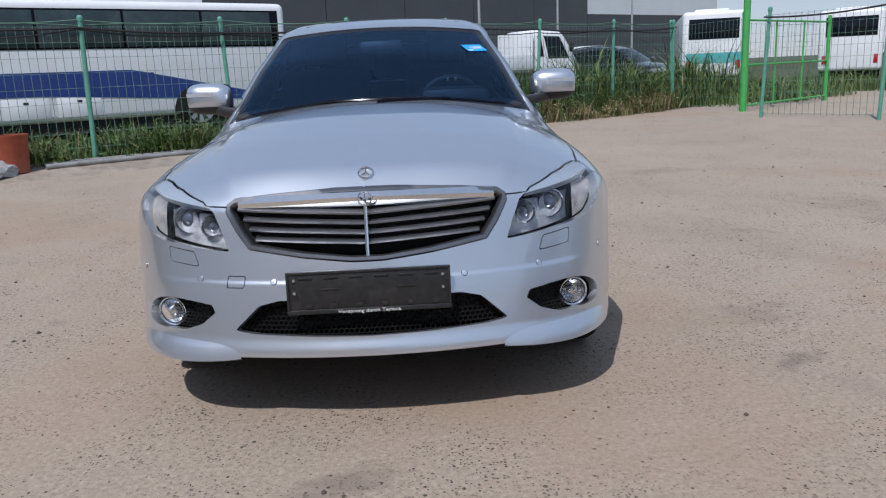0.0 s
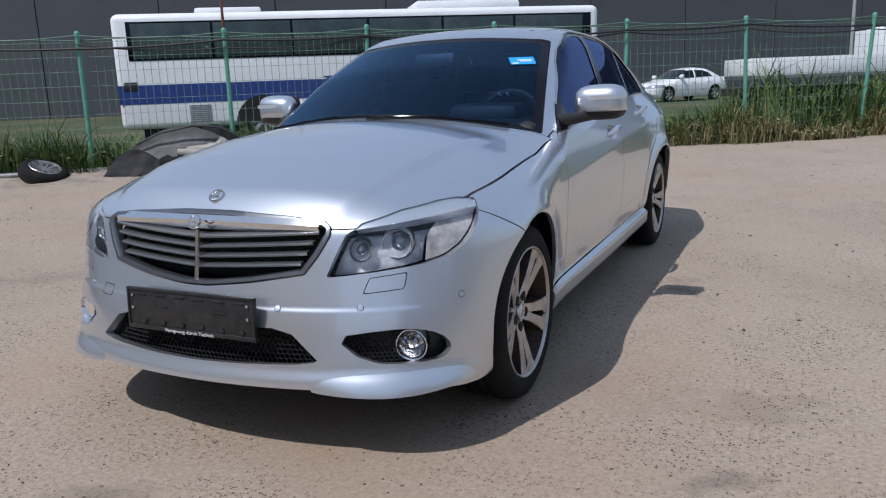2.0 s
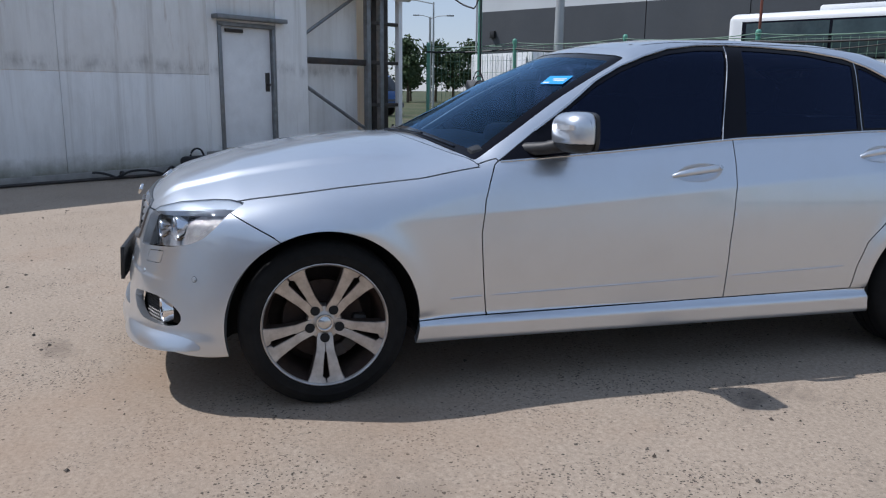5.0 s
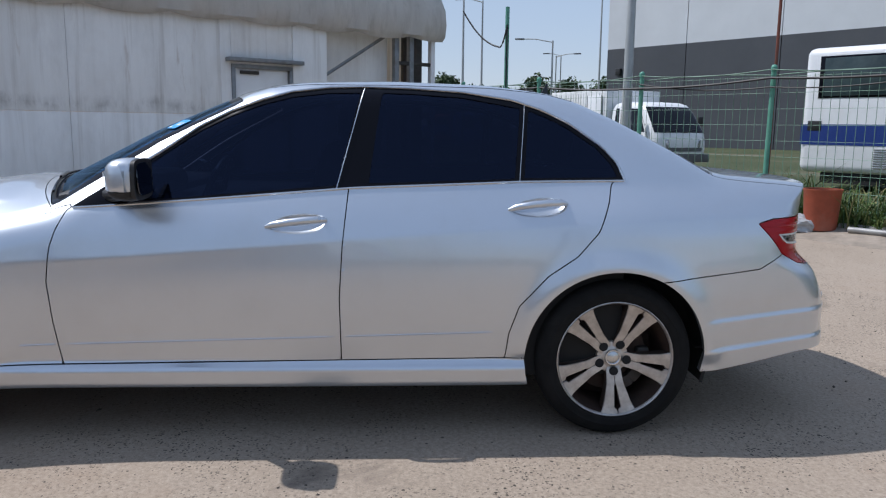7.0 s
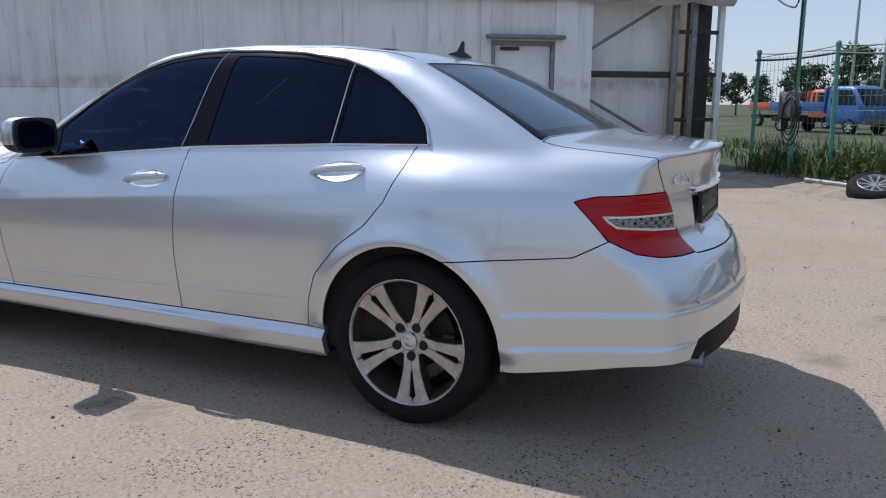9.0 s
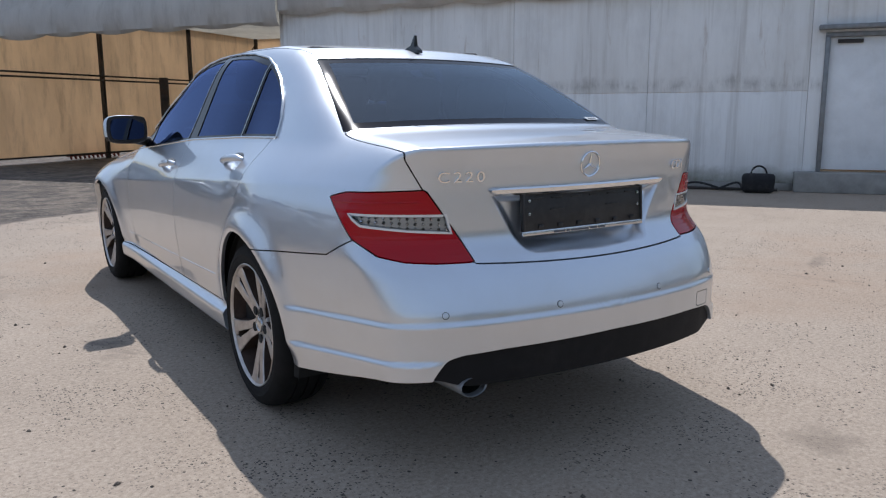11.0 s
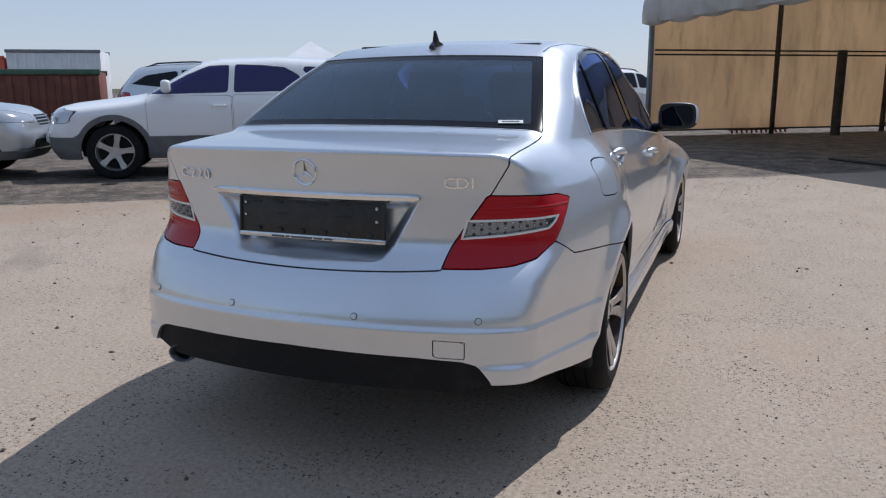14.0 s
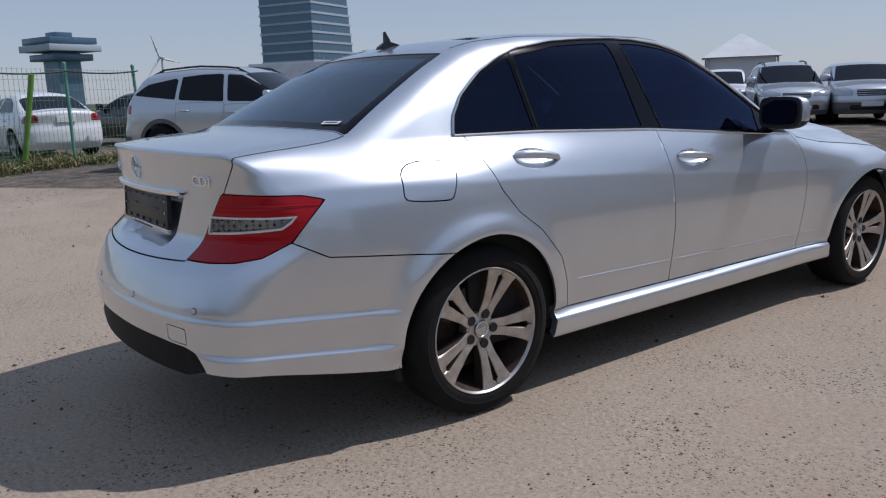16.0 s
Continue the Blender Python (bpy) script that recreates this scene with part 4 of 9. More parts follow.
# lamps, grille and intakes
HEADLAMP = [(0.757, -1.652, 0.748), (0.788, -1.706, 0.714), (0.791, -1.754, 0.666), (0.778, -1.792, 0.632), (0.746, -1.843, 0.605), (0.687, -1.905, 0.590), (0.570, -1.981, 0.575),
            (0.490, -2.020, 0.566), (0.440, -2.033, 0.562), (0.462, -2.020, 0.615), (0.488, -1.993, 0.678), (0.522, -1.955, 0.710), (0.600, -1.858, 0.740), (0.665, -1.745, 0.754), (0.705, -1.690, 0.756)]
headlamp = half.take(lambda p: np.maximum(poly(V3(HEADLAMP, front_chart), front_chart(p[:, 0], p[:, 1]), p[:, 2]), p[:, 1] + 1.5), 0.002)
GRILLE = [(-0.1, -2.03, 0.745), (0.10, -2.03, 0.744), (0.30, -2.01, 0.732), (0.415, -1.985, 0.720), (0.436, -1.985, 0.703), (0.436, -1.99, 0.680), (0.412, -2.03, 0.620), (0.372, -2.05, 0.567),
          (0.20, -2.08, 0.540), (0.05, -2.10, 0.524), (-0.1, -2.10, 0.522)]
GRILLE2 = V3(GRILLE, front_chart)
grille_region = lambda inset: (lambda p: np.maximum(poly(GRILLE2, front_chart(p[:, 0], p[:, 1]), p[:, 2]) + inset, p[:, 1] + 1.6))
grille_skin = Skin(*half.take(grille_region(0.0), 0.001))
FOG = [(0.468, -2.066, 0.390), (0.600, -2.00, 0.408), (0.680, -1.95, 0.405), (0.735, -1.90, 0.380), (0.760, -1.872, 0.340), (0.745, -1.895, 0.306), (0.690, -1.95, 0.302), (0.560, -2.045, 0.314)]
fog_hole = half.take(lambda p: np.maximum(poly(round_outline(V3(FOG, front_chart), 1), front_chart(p[:, 0], p[:, 1]), p[:, 2]), p[:, 1] + 1.6), 0.0)
INTAKE = [(-0.1, -2.12, 0.415), (0.28, -2.10, 0.412), (0.345, -2.095, 0.396), (0.424, -2.09, 0.322), (0.415, -2.09, 0.316), (0.36, -2.11, 0.309), (0.18, -2.14, 0.302), (-0.1, -2.15, 0.298)]
intake_hole = half.take(lambda p: np.maximum(poly(V3(INTAKE, front_chart), front_chart(p[:, 0], p[:, 1]), p[:, 2]), p[:, 1] + 1.6), 0.0)
TAILLAMP = [(0.560, 2.212, 0.861), (0.660, 2.13, 0.857), (0.752, 2.045, 0.851), (0.788, 1.980, 0.834), (0.766, 2.028, 0.775), (0.736, 2.070, 0.712), (0.690, 2.15, 0.669), (0.640, 2.22, 0.655),
            (0.560, 2.275, 0.650), (0.452, 2.312, 0.650)]
taillamp = half.take(lambda p: np.maximum(poly(V3(TAILLAMP, rear_chart), rear_chart(p[:, 0], p[:, 1]), p[:, 2]), 1.7 - p[:, 1]), 0.002)

# bonnet, boot, bumpers, doors, wings
BONNET_EDGE = smooth_curve([(-2.2, 0.690), (-1.97, 0.697), (-1.86, 0.722), (-1.70, 0.748), (-1.63, 0.760), (-1.32, 0.795), (-1.00, 0.824), (-0.85, 0.851), (-0.6, 0.89)], 0.02)
bonnet = half.take(lambda p: np.maximum.reduce([BONNET_EDGE(p[:, 1]) - p[:, 2], (p[:, 1] - 0.42 * p[:, 0] ** 2) + 1.0]))
boot = half.take(lambda p: np.maximum.reduce([p[:, 0] - np.minimum(0.618, 0.448 + 0.565 * (p[:, 2] - 0.65)), 0.634 + 0.06 * p[:, 0] ** 2 - p[:, 2], 1.882 - (p[:, 1] + 0.2 * p[:, 0] ** 2)]))
front_bumper = Skin(*half.take(lambda p: poly([(-2.6, 0.80), (-1.80, 0.80), (-1.705, 0.722), (-1.56, 0.643), (-1.45, 0.56), (-1.35, 0.1), (-2.6, 0.1)], p[:, 1], p[:, 2])))
rear_bumper = Skin(*half.take(lambda p: poly([(1.3, 0.1), (1.5, 0.615), (1.66, 0.628), (1.965, 0.655), (2.078, 0.714), (2.2, 0.70), (2.7, 0.70), (2.7, 0.1)], p[:, 1], p[:, 2])))
skirt = half.take(lambda p: np.maximum.reduce([p[:, 2] - (0.296 + 0.008 * p[:, 1]), np.abs(p[:, 1]) - 1.2]))
FRONT_DOOR = [(-0.714, 0.874), (-0.742, 0.81), (-0.763, 0.743), (-0.779, 0.615), (-0.768, 0.46), (-0.748, 0.289), (0.308, 0.298), (0.303, 0.544), (0.315, 0.745), (0.337, 0.97), (-0.23, 0.93), (-0.69, 0.89)]
REAR_DOOR = [(0.308, 0.298), (0.303, 0.544), (0.315, 0.745), (0.337, 0.97), (1.0, 1.0), (1.40, 1.01), (1.365, 0.985), (1.345, 0.92), (1.296, 0.805), (1.217, 0.714), (1.105, 0.636), (0.995, 0.515), (0.958, 0.406), (0.946, 0.304)]
front_door = half.take(lambda p: np.maximum(poly(FRONT_DOOR, p[:, 1], p[:, 2]), 0.4 - p[:, 0]))
rear_door = half.take(lambda p: np.maximum(poly(REAR_DOOR, p[:, 1], p[:, 2]), 0.4 - p[:, 0]))
wing = half.take(lambda p: np.maximum.reduce([p[:, 1] + 0.70, p[:, 2] - np.maximum(BONNET_EDGE(p[:, 1]), 0.853) - 0.02 * ramp(p[:, 1], -0.85, -0.7), 0.4 - p[:, 0]]))

# hollows behind the handles
CUP = [(-0.118, -0.010), (-0.070, -0.034), (0.040, -0.038), (0.100, -0.016), (0.116, 0.016), (0.080, 0.036), (0.0, 0.040), (-0.075, 0.022)]
HANDLES = ((0.145, 0.830), (1.070, 0.894))
cups, door_skins = [], []
for piece, (hy, hz) in zip((front_door, rear_door), HANDLES):
    ds = Skin(*piece)
    outline = round_outline([(hy + a, hz + b) for a, b in CUP], 2)
    cv, ct = ds.take(lambda p: poly(outline, p[:, 1], p[:, 2]), 0.0)
    sunk = np.clip(-poly(outline, cv[:, 1], cv[:, 2]) / 0.024, 0, 1)
    cv = settle(cv, 2)
    cv[:, 0] -= sunk * sunk * (3 - 2 * sunk) * 0.022
    cups.append((cv, ct))
    door_skins.append((ds.v, ds.t))
front_door, rear_door = door_skins
panel("bonnet", bonnet, SILVER, CAR, both=True)
for flip, side in ((False, "left"), (True, "right")):
    d = panel("front_door", front_door, SILVER, CAR, flip=flip)
    d2 = panel("rear_door", rear_door, SILVER, CAR, flip=flip)
    panel("front_wing", wing, SILVER, CAR, flip=flip)
    panel("side_skirt", skirt, SILVER, CAR, flip=flip, depth=0.03)
# body shell with the filler flap cut out of its right side
panel("body_shell", (half.v, half.t), SILVER, CAR, both=False)
shell_right = Skin(half.v.copy(), half.t)
FLAP = round_outline([(1.685, 0.925), (1.49, 0.922), (1.475, 0.90), (1.515, 0.80), (1.535, 0.792), (1.69, 0.802), (1.70, 0.82)], 2)
flap = shell_right.take(lambda p: np.maximum(poly(FLAP, p[:, 1], p[:, 2]), 0.5 - p[:, 0]))
panel("body_shell", (shell_right.v, shell_right.t), SILVER, CAR, flip=True)
panel("filler_flap", flap, SILVER, CAR, flip=True)
# front bumper with washer covers
WASHER = [(0.545, -2.012, 0.512), (0.560, -1.995, 0.556), (0.655, -1.938, 0.568), (0.648, -1.950, 0.522)]
washer = front_bumper.take(lambda p: poly(V3(WASHER, front_chart), front_chart(p[:, 0], p[:, 1]), p[:, 2]), 0.0012)
fb_right = Skin(front_bumper.v.copy(), front_bumper.t)
TOW = [(0.392, -2.075, 0.450), (0.446, -2.055, 0.450), (0.446, -2.055, 0.485), (0.392, -2.075, 0.485)]
tow = fb_right.take(lambda p: poly(V3(TOW, front_chart), front_chart(p[:, 0], p[:, 1]), p[:, 2]), 0.0012)
bumper_ob = panel("front_bumper", (front_bumper.v, front_bumper.t), SILVER, CAR, depth=0.03)
panel("front_bumper", (fb_right.v, fb_right.t), SILVER, CAR, flip=True, depth=0.03)
for flip in (False, True):
    panel("washer_cover", washer, SILVER, bumper_ob, flip=flip, depth=0.006)
panel("tow_cover", tow, SILVER, bumper_ob, flip=True, depth=0.006)
MATT_BLACK = speckled("matt_black_plastic", (0.007, 0.007, 0.008), 0.65, 0.0, 20, 0.3, 0.1, dirty=0.05, Specular_IOR_Level=0.25)
# rear bumper, black valance
DIFFUSER = smooth_curve([(0.0, 0.407), (0.40, 0.401), (0.53, 0.392), (0.575, 0.378), (0.61, 0.330), (0.66, 0.20), (0.8, 0.1)], 0.008)
valance = rear_bumper.take(lambda p: np.maximum(p[:, 2] - DIFFUSER(p[:, 0]), 2.1 - p[:, 1]), 0.001)
rb_right = Skin(rear_bumper.v.copy(), rear_bumper.t)
TOW2 = [(0.448, 2.38, 0.405), (0.535, 2.353, 0.400), (0.535, 2.353, 0.452), (0.448, 2.38, 0.457)]
tow2 = rb_right.take(lambda p: poly(V3(TOW2, rear_chart), rear_chart(p[:, 0], p[:, 1]), p[:, 2]), 0.0012)
rear_ob = panel("rear_bumper", (rear_bumper.v, rear_bumper.t), SILVER, CAR, depth=0.03)
panel("rear_bumper", (rb_right.v, rb_right.t), SILVER, CAR, flip=True, depth=0.03)
panel("tow_cover", tow2, SILVER, rear_ob, flip=True, depth=0.006)
panel("valance", valance, MATT_BLACK, rear_ob, both=True, shift=-0.012, depth=0.05, label="matt black rear valance")


def skin_point(x, y, z):
    p = settle(np.array([[x, y, z]], float), 6)
    return Vector(p[0]), Vector(skin_normal(p)[0])


def flank(y, z):
    """The place on the left flank with exactly that y and z."""
    lo, hi = 0.3, 1.1
    for _ in range(26):
        mid = (lo + hi) / 2
        if skin(np.array([[mid, y, z]]))[0] < 0:
            lo = mid
        else:
            hi = mid
    p = np.array([[lo, y, z]])
    return Vector(p[0]), Vector(skin_normal(p)[0])


def on_skin(x, y, z, lift=0.0):
    """A pose on the skin: local z points outwards, local y as far up as it can."""
    s = -1 if x < 0 else 1
    p, n = skin_point(abs(x), y, z)
    p.x, n.x = p.x * s, n.x * s
    side = Vector((0, 0, 1)).cross(n).normalized()
    up = n.cross(side)
    return Matrix.Translation(p + n * lift) @ Matrix((side, up, n)).transposed().to_4x4()


# added inner black tub: closes the body to light behind joints, arches and windows
TUB = material("black_inner_shell", (0.010, 0.010, 0.010), 0.85)
for y0, y1, z0, z1, w in ((-0.86, 1.42, 0.22, 0.80, 1.54), (-0.55, 1.38, 0.79, 0.90, 1.38), (-1.90, -1.76, 0.28, 0.58, 1.00), (1.76, 2.16, 0.30, 0.86, 0.92), (-1.76, 1.80, 0.19, 0.26, 1.06), (-1.76, -0.86, 0.25, 0.70, 1.06), (1.42, 1.76, 0.25, 0.90, 1.05)):
    box_part("inner_shell", (w, y1 - y0, z1 - z0), pose(0, (y0 + y1) / 2, (z0 + z1) / 2), TUB, CAR, 0.02)
# added flat trays keep sun out below, ahead of, between and behind the wheels
front_edge = [(x, -2.10 + 0.30 * x * x + 0.75 * abs(x) ** 8) for x in (-0.78, -0.68, -0.5, -0.3, 0.0, 0.3, 0.5, 0.68, 0.78)]
rear_edge = [(x, 2.36 - 0.25 * x * x - 1.1 * abs(x) ** 8) for x in (0.72, 0.62, 0.45, 0.25, 0.0, -0.25, -0.45, -0.62, -0.72)]
for outline, z in ((front_edge + [(0.78, -1.745), (0.52, -1.745), (0.52, -1.02), (0.78, -1.02), (0.78, 1.02), (0.52, 1.02), (0.52, 1.745), (-0.52, 1.745), (-0.52, 1.02), (-0.78, 1.02), (-0.78, -1.02),
                                 (-0.52, -1.02), (-0.52, -1.745), (-0.78, -1.745)], 0.225), (rear_edge + [(-0.72, 1.74), (0.72, 1.74)], 0.318)):
    bm = bmesh.new()
    prism(bm, outline, 0.008, Matrix.Translation((0, 0, z)))
    part("undertray", bm, TUB, CAR)
for axle in (-1.38, 1.38):
    for s in (-1, 1):
        bm = bmesh.new()
        rings = []
        for k in range(29):
            t = radians(-16 + 212 * k / 28)
            c, sn = math.cos(t), math.sin(t)
            rings.append([bm.verts.new((s * x, axle + r * c, AXLE_Z + r * sn)) for x, r in ((0.80, 0.366), (0.79, 0.385), (0.60, 0.385), (0.55, 0.34), (0.54, 0.06))])
        for a, b in zip(rings, rings[1:]):
            for j in range(4):
                bm.faces.new((a[j], a[j + 1], b[j + 1], b[j]))
        part("wheel_arch_liner", bm, DARK, CAR, smooth=True)


# ---- wheels ----
def build_wheel():
    """Axle along local z, outer face towards +z."""
    w = empty("wheel")
    bm = bmesh.new()
    R, H = 0.313, 0.105
    lathe(bm, [(0.232, -H), (0.245, -H - 0.004), (0.275, -H + 0.000), (0.299, -H + 0.012), (0.309, -H + 0.030), (R, -0.055), (R, -0.050), (R - 0.007, -0.050), (R - 0.007, -0.042), (R, -0.042),
                  (R, -0.012), (R - 0.007, -0.012), (R - 0.007, -0.004), (R, -0.004), (R, 0.030), (R - 0.007, 0.030), (R - 0.007, 0.038), (R, 0.038), (R, 0.055), (0.309, H - 0.028), (0.300, H - 0.012),
                  (0.283, H - 0.002), (0.266, H + 0.003), (0.262, H + 0.001), (0.252, H + 0.003), (0.238, H - 0.001), (0.229, H - 0.008)], 64)
    part("tyre", bm, RUBBER, w, "worn black tyre", smooth=True)
    bm = bmesh.new()
    lathe(bm, [(0.231, 0.099), (0.233, 0.103), (0.230, 0.105), (0.226, 0.102), (0.223, 0.094)], 64)
    rim = part("rim", bm, ALLOY, w, "dusty silver alloy rim", smooth=True)
    bm = bmesh.new()
    lathe(bm, [(0.224, 0.094), (0.214, 0.060), (0.204, 0.018), (0.199, -0.09), (0.05, -0.09)], 48)
    part("barrel", bm, BRAKE_DUST, rim, "brown brake dust inside the rim", smooth=True)
    # five twin spokes, each arm with a curved face
    for k in range(5):
        bm, wall = bmesh.new(), bmesh.new()
        for s in (-1, 1):
            rows, flanks = [], []
            for r, a0, a1, zt, zb in ((0.040, 0.0, 36, 0.060, 0.03), (0.062, 0.0, 29, 0.066, 0.03), (0.085, 0.0, 22, 0.070, 0.035), (0.108, 0.0, 18.6, 0.075, 0.035), (0.118, 1.7, 18.0, 0.077, 0.035),
                                      (0.150, 2.5, 17.4, 0.083, 0.035), (0.180, 3.1, 17.0, 0.088, 0.035), (0.202, 3.4, 17.2, 0.091, 0.035), (0.210, 0.5, 17.3, 0.093, 0.04), (0.226, 0.0, 18.2, 0.097, 0.05)):
                a0, a1 = radians(90 + s * a0), radians(90 + s * a1)
                am = (a0 + a1) / 2
                ring = []
                for a, z in ((a0, zt - 0.004), (a0 * 0.95 + a1 * 0.05, zt), (am, zt + 0.001), (a0 * 0.05 + a1 * 0.95, zt), (a1, zt - 0.004)):
                    ring.append(bm.verts.new((r * math.cos(a), r * math.sin(a), z)))
                rows.append(ring)
                flanks.append([wall.verts.new((r * math.cos(a), r * math.sin(a), z)) for a, z in ((a0, zt - 0.004), (a0, zb), (a1, zt - 0.004), (a1, zb))])
            for a, b in zip(rows, rows[1:]):
                for j in range(4):
                    f = (a[j], a[j + 1], b[j + 1], b[j])
                    bm.faces.new(f if s > 0 else f[::-1])
            for a, b in zip(flanks, flanks[1:]):
                for j in (0, 2):
                    wall.faces.new((a[j], a[j + 1], b[j + 1], b[j]))
        bmesh.ops.recalc_face_normals(wall, faces=wall.faces)
        sp = part("spoke", bm, ALLOY, rim, smooth=True)
        part("spoke_flank", wall, BRAKE_DUST, sp)
        sp.matrix_basis = pose(0, 0, 0, 0, 0, 72 * k)
    bm = bmesh.new()
    lathe(bm, [(0.0, 0.066), (0.030, 0.066), (0.036, 0.062), (0.062, 0.060), (0.066, 0.050), (0.066, 0.02)], 40)
    part("hub", bm, ALLOY, rim, smooth=True)
    bm = bmesh.new()
    lathe(bm, [(0.0, 0.074), (0.020, 0.073), (0.024, 0.070), (0.027, 0.073), (0.031, 0.073), (0.033, 0.066)], 32)
    part("hub_cap", bm, SATIN, w, "round silver hub cap", smooth=True)
    # dark discs on the face stand in for the shade inside the bolt holes
    for k in range(5):
        t = radians(72 * k + 90)
        bm = bmesh.new()
        lathe(bm, [(0.0, 0.0700), (0.0170, 0.0705), (0.0185, 0.066)], 18, pose(0.058 * math.cos(t), 0.058 * math.sin(t), 0.0))
        part("bolt", bm, DARK, w, smooth=True)
    bm = bmesh.new()
    lathe(bm, [(0.0, 0.0), (0.150, 0.0), (0.152, -0.004), (0.152, -0.024), (0.0, -0.024)], 48)
    part("brake_disc", bm, BRAKE_DUST, w, "rusty brake disc", smooth=True)
    bm = bmesh.new()
    for t0 in (-30, -10, 10, 30):
        add_box(bm, (0.05, 0.055, 0.05), pose(0, 0, 0, 0, 0, t0) @ pose(0.135, 0, 0.005), 0.01)
    part("brake_caliper", bm, DARK_STEEL, w, smooth=True)
    return w


wheel = build_wheel()
wheel.parent = CAR
turns = {(1, -1): 54, (1, 1): 60.5, (-1, -1): 40, (-1, 1): 31}
for (s, a), twist in turns.items():
    m = pose((0.740 if a < 0 else 0.722) * s, 1.38 * a, 0.302, 0, 90 * s, 0) @ pose(0, 0, 0, 0, 0, twist)
    if (s, a) == (1, -1):
        wheel.matrix_basis = m
    else:
        copy_thing(wheel, m)


# ---- front details ----
def chart_point(chart_x, z, front=True):
    """The place on the skin with that chart coordinate and height."""
    lo, hi = 0.2, 1.6
    t = chart_x / (0.85 if front else 0.8)
    d = np.array([math.sin(t), -math.cos(t) if front else math.cos(t), 0.0])
    o = np.array([0.0, -1.2 if front else 1.5, z])
    for _ in range(28):
        mid = (lo + hi) / 2
        if skin((o + d * mid)[None])[0] < 0:
            lo = mid
        else:
            hi = mid
    p = o + d * lo
    return p, skin_normal(p[None])[0]


def ring_on_chart(bm, outline, widths, front=True, mirror=False, closed=True):
    """A moulding along an outline on the skin; widths: (across, lift) pairs of its section, across towards the inside."""
    pts = np.array(outline, float)
    n = len(pts)
    rows = []
    for k in range(n):
        a, b = pts[(k - 1) % n], pts[(k + 1) % n]
        if not closed:
            a, b = pts[max(k - 1, 0)], pts[min(k + 1, n - 1)]
        way = (b - a) / max(np.linalg.norm(b - a), 1e-9)
        inn = np.array([way[1], -way[0]])
        row = []
        for across, lift in widths:
            q = pts[k] + inn * across
            p, nn = chart_point(abs(q[0]), q[1], front)
            w = p + nn * lift
            s = -1 if (q[0] < 0) != mirror else 1
            row.append(bm.verts.new((w[0] * s, w[1], w[2])))
        rows.append(row)
    m = len(widths)
    for k in range(n if closed else n - 1):
        a, b = rows[k], rows[(k + 1) % n]
        for j in range(m - 1):
            bm.faces.new((a[j], b[j], b[j + 1], a[j + 1]))


def dense(outline, step=0.02):
    out = []
    for p0, p1 in zip(outline, outline[1:] + outline[:1]):
        p0, p1 = np.array(p0, float), np.array(p1, float)
        k = max(1, int(np.linalg.norm(p1 - p0) / step))
        out += [tuple(p0 + (p1 - p0) * j / k) for j in range(k)]
    return out


SLAT = speckled("grey_slat", (0.33, 0.34, 0.36), 0.34, 0.9, 25, 0.1, 0.0)
FRAME_GREY = speckled("grey_grille_frame", (0.20, 0.205, 0.215), 0.30, 0.9, 25, 0.1, 0.0)
grille = empty("grille")
grille.parent = CAR
GFULL = [q for q in GRILLE2 if q[0] > 0.02] + [(-a, b) for a, b in reversed([q for q in GRILLE2 if q[0] > 0.02])]
gl = dense(GFULL, 0.018)
bm = bmesh.new()
ring_on_chart(bm, gl, [(0.001, -0.02), (0.001, 0.003), (0.004, 0.006), (0.014, 0.005), (0.019, -0.002), (0.020, -0.03)])
bmesh.ops.recalc_face_normals(bm, faces=bm.faces)
part("grille_frame", bm, FRAME_GREY, grille, "grey satin grille surround", smooth=True)
# wide chrome brow over the slats
bm = bmesh.new()
brow = []
for k in range(41):
    x = -0.40 + 0.80 * k / 40
    ztop = 0.735 - 0.05 * abs(x) ** 1.4
    row = []
    for dz, lift in ((0.0, 0.006), (-0.028, 0.005), (-0.038, -0.004), (-0.042, -0.03)):
        p, nn = skin_point(abs(x), -2.04 + 0.3 * x * x, ztop + dz)
        q = p + nn * lift
        row.append(bm.verts.new((math.copysign(q.x, x) if x else 0, q.y, q.z)))
    brow.append(row)
for a, b in zip(brow, brow[1:]):
    for j in range(3):
        bm.faces.new((a[j], a[j + 1], b[j + 1], b[j]))
bmesh.ops.recalc_face_normals(bm, faces=bm.faces)
part("brow", bm, CHROME, grille, smooth=True)
bm = bmesh.new()
add_box(bm, (0.80, 0.02, 0.20), pose(0, -1.975, 0.625))
part("backing", bm, DARK, grille)
for k in range(4):
    z = 0.674 - 0.0300 * k
    bm = bmesh.new()
    rows = []
    edge = 0.408 - 0.018 * k
    for j in range(31):
        x = -edge + 2 * edge * j / 30
        drop = 0.004 - 0.055 * (0.0) + 0.02 * (abs(x) / 0.4)
        y = -2.075 + 0.30 * x * x + (0.72 - z) * -0.18 + 0.022
        zz = z + drop - 0.012
        rows.append([bm.verts.new(c) for c in ((x, y + 0.030, zz + 0.010), (x, y + 0.002, zz + 0.0055), (x, y - 0.003, zz + 0.002), (x, y + 0.000, zz - 0.0040), (x, y + 0.030, zz - 0.002))])
    for a, b in zip(rows, rows[1:]):
        for j in range(4):
            bm.faces.new((a[j], b[j], b[j + 1], a[j + 1]))
    bmesh.ops.recalc_face_normals(bm, faces=bm.faces)
    part("slat", bm, SLAT, grille, smooth=True)
bm = bmesh.new()
tube(bm, [(0, -2.072, 0.690), (0, -2.088, 0.60), (0, -2.100, 0.535)], 0.007, 8)
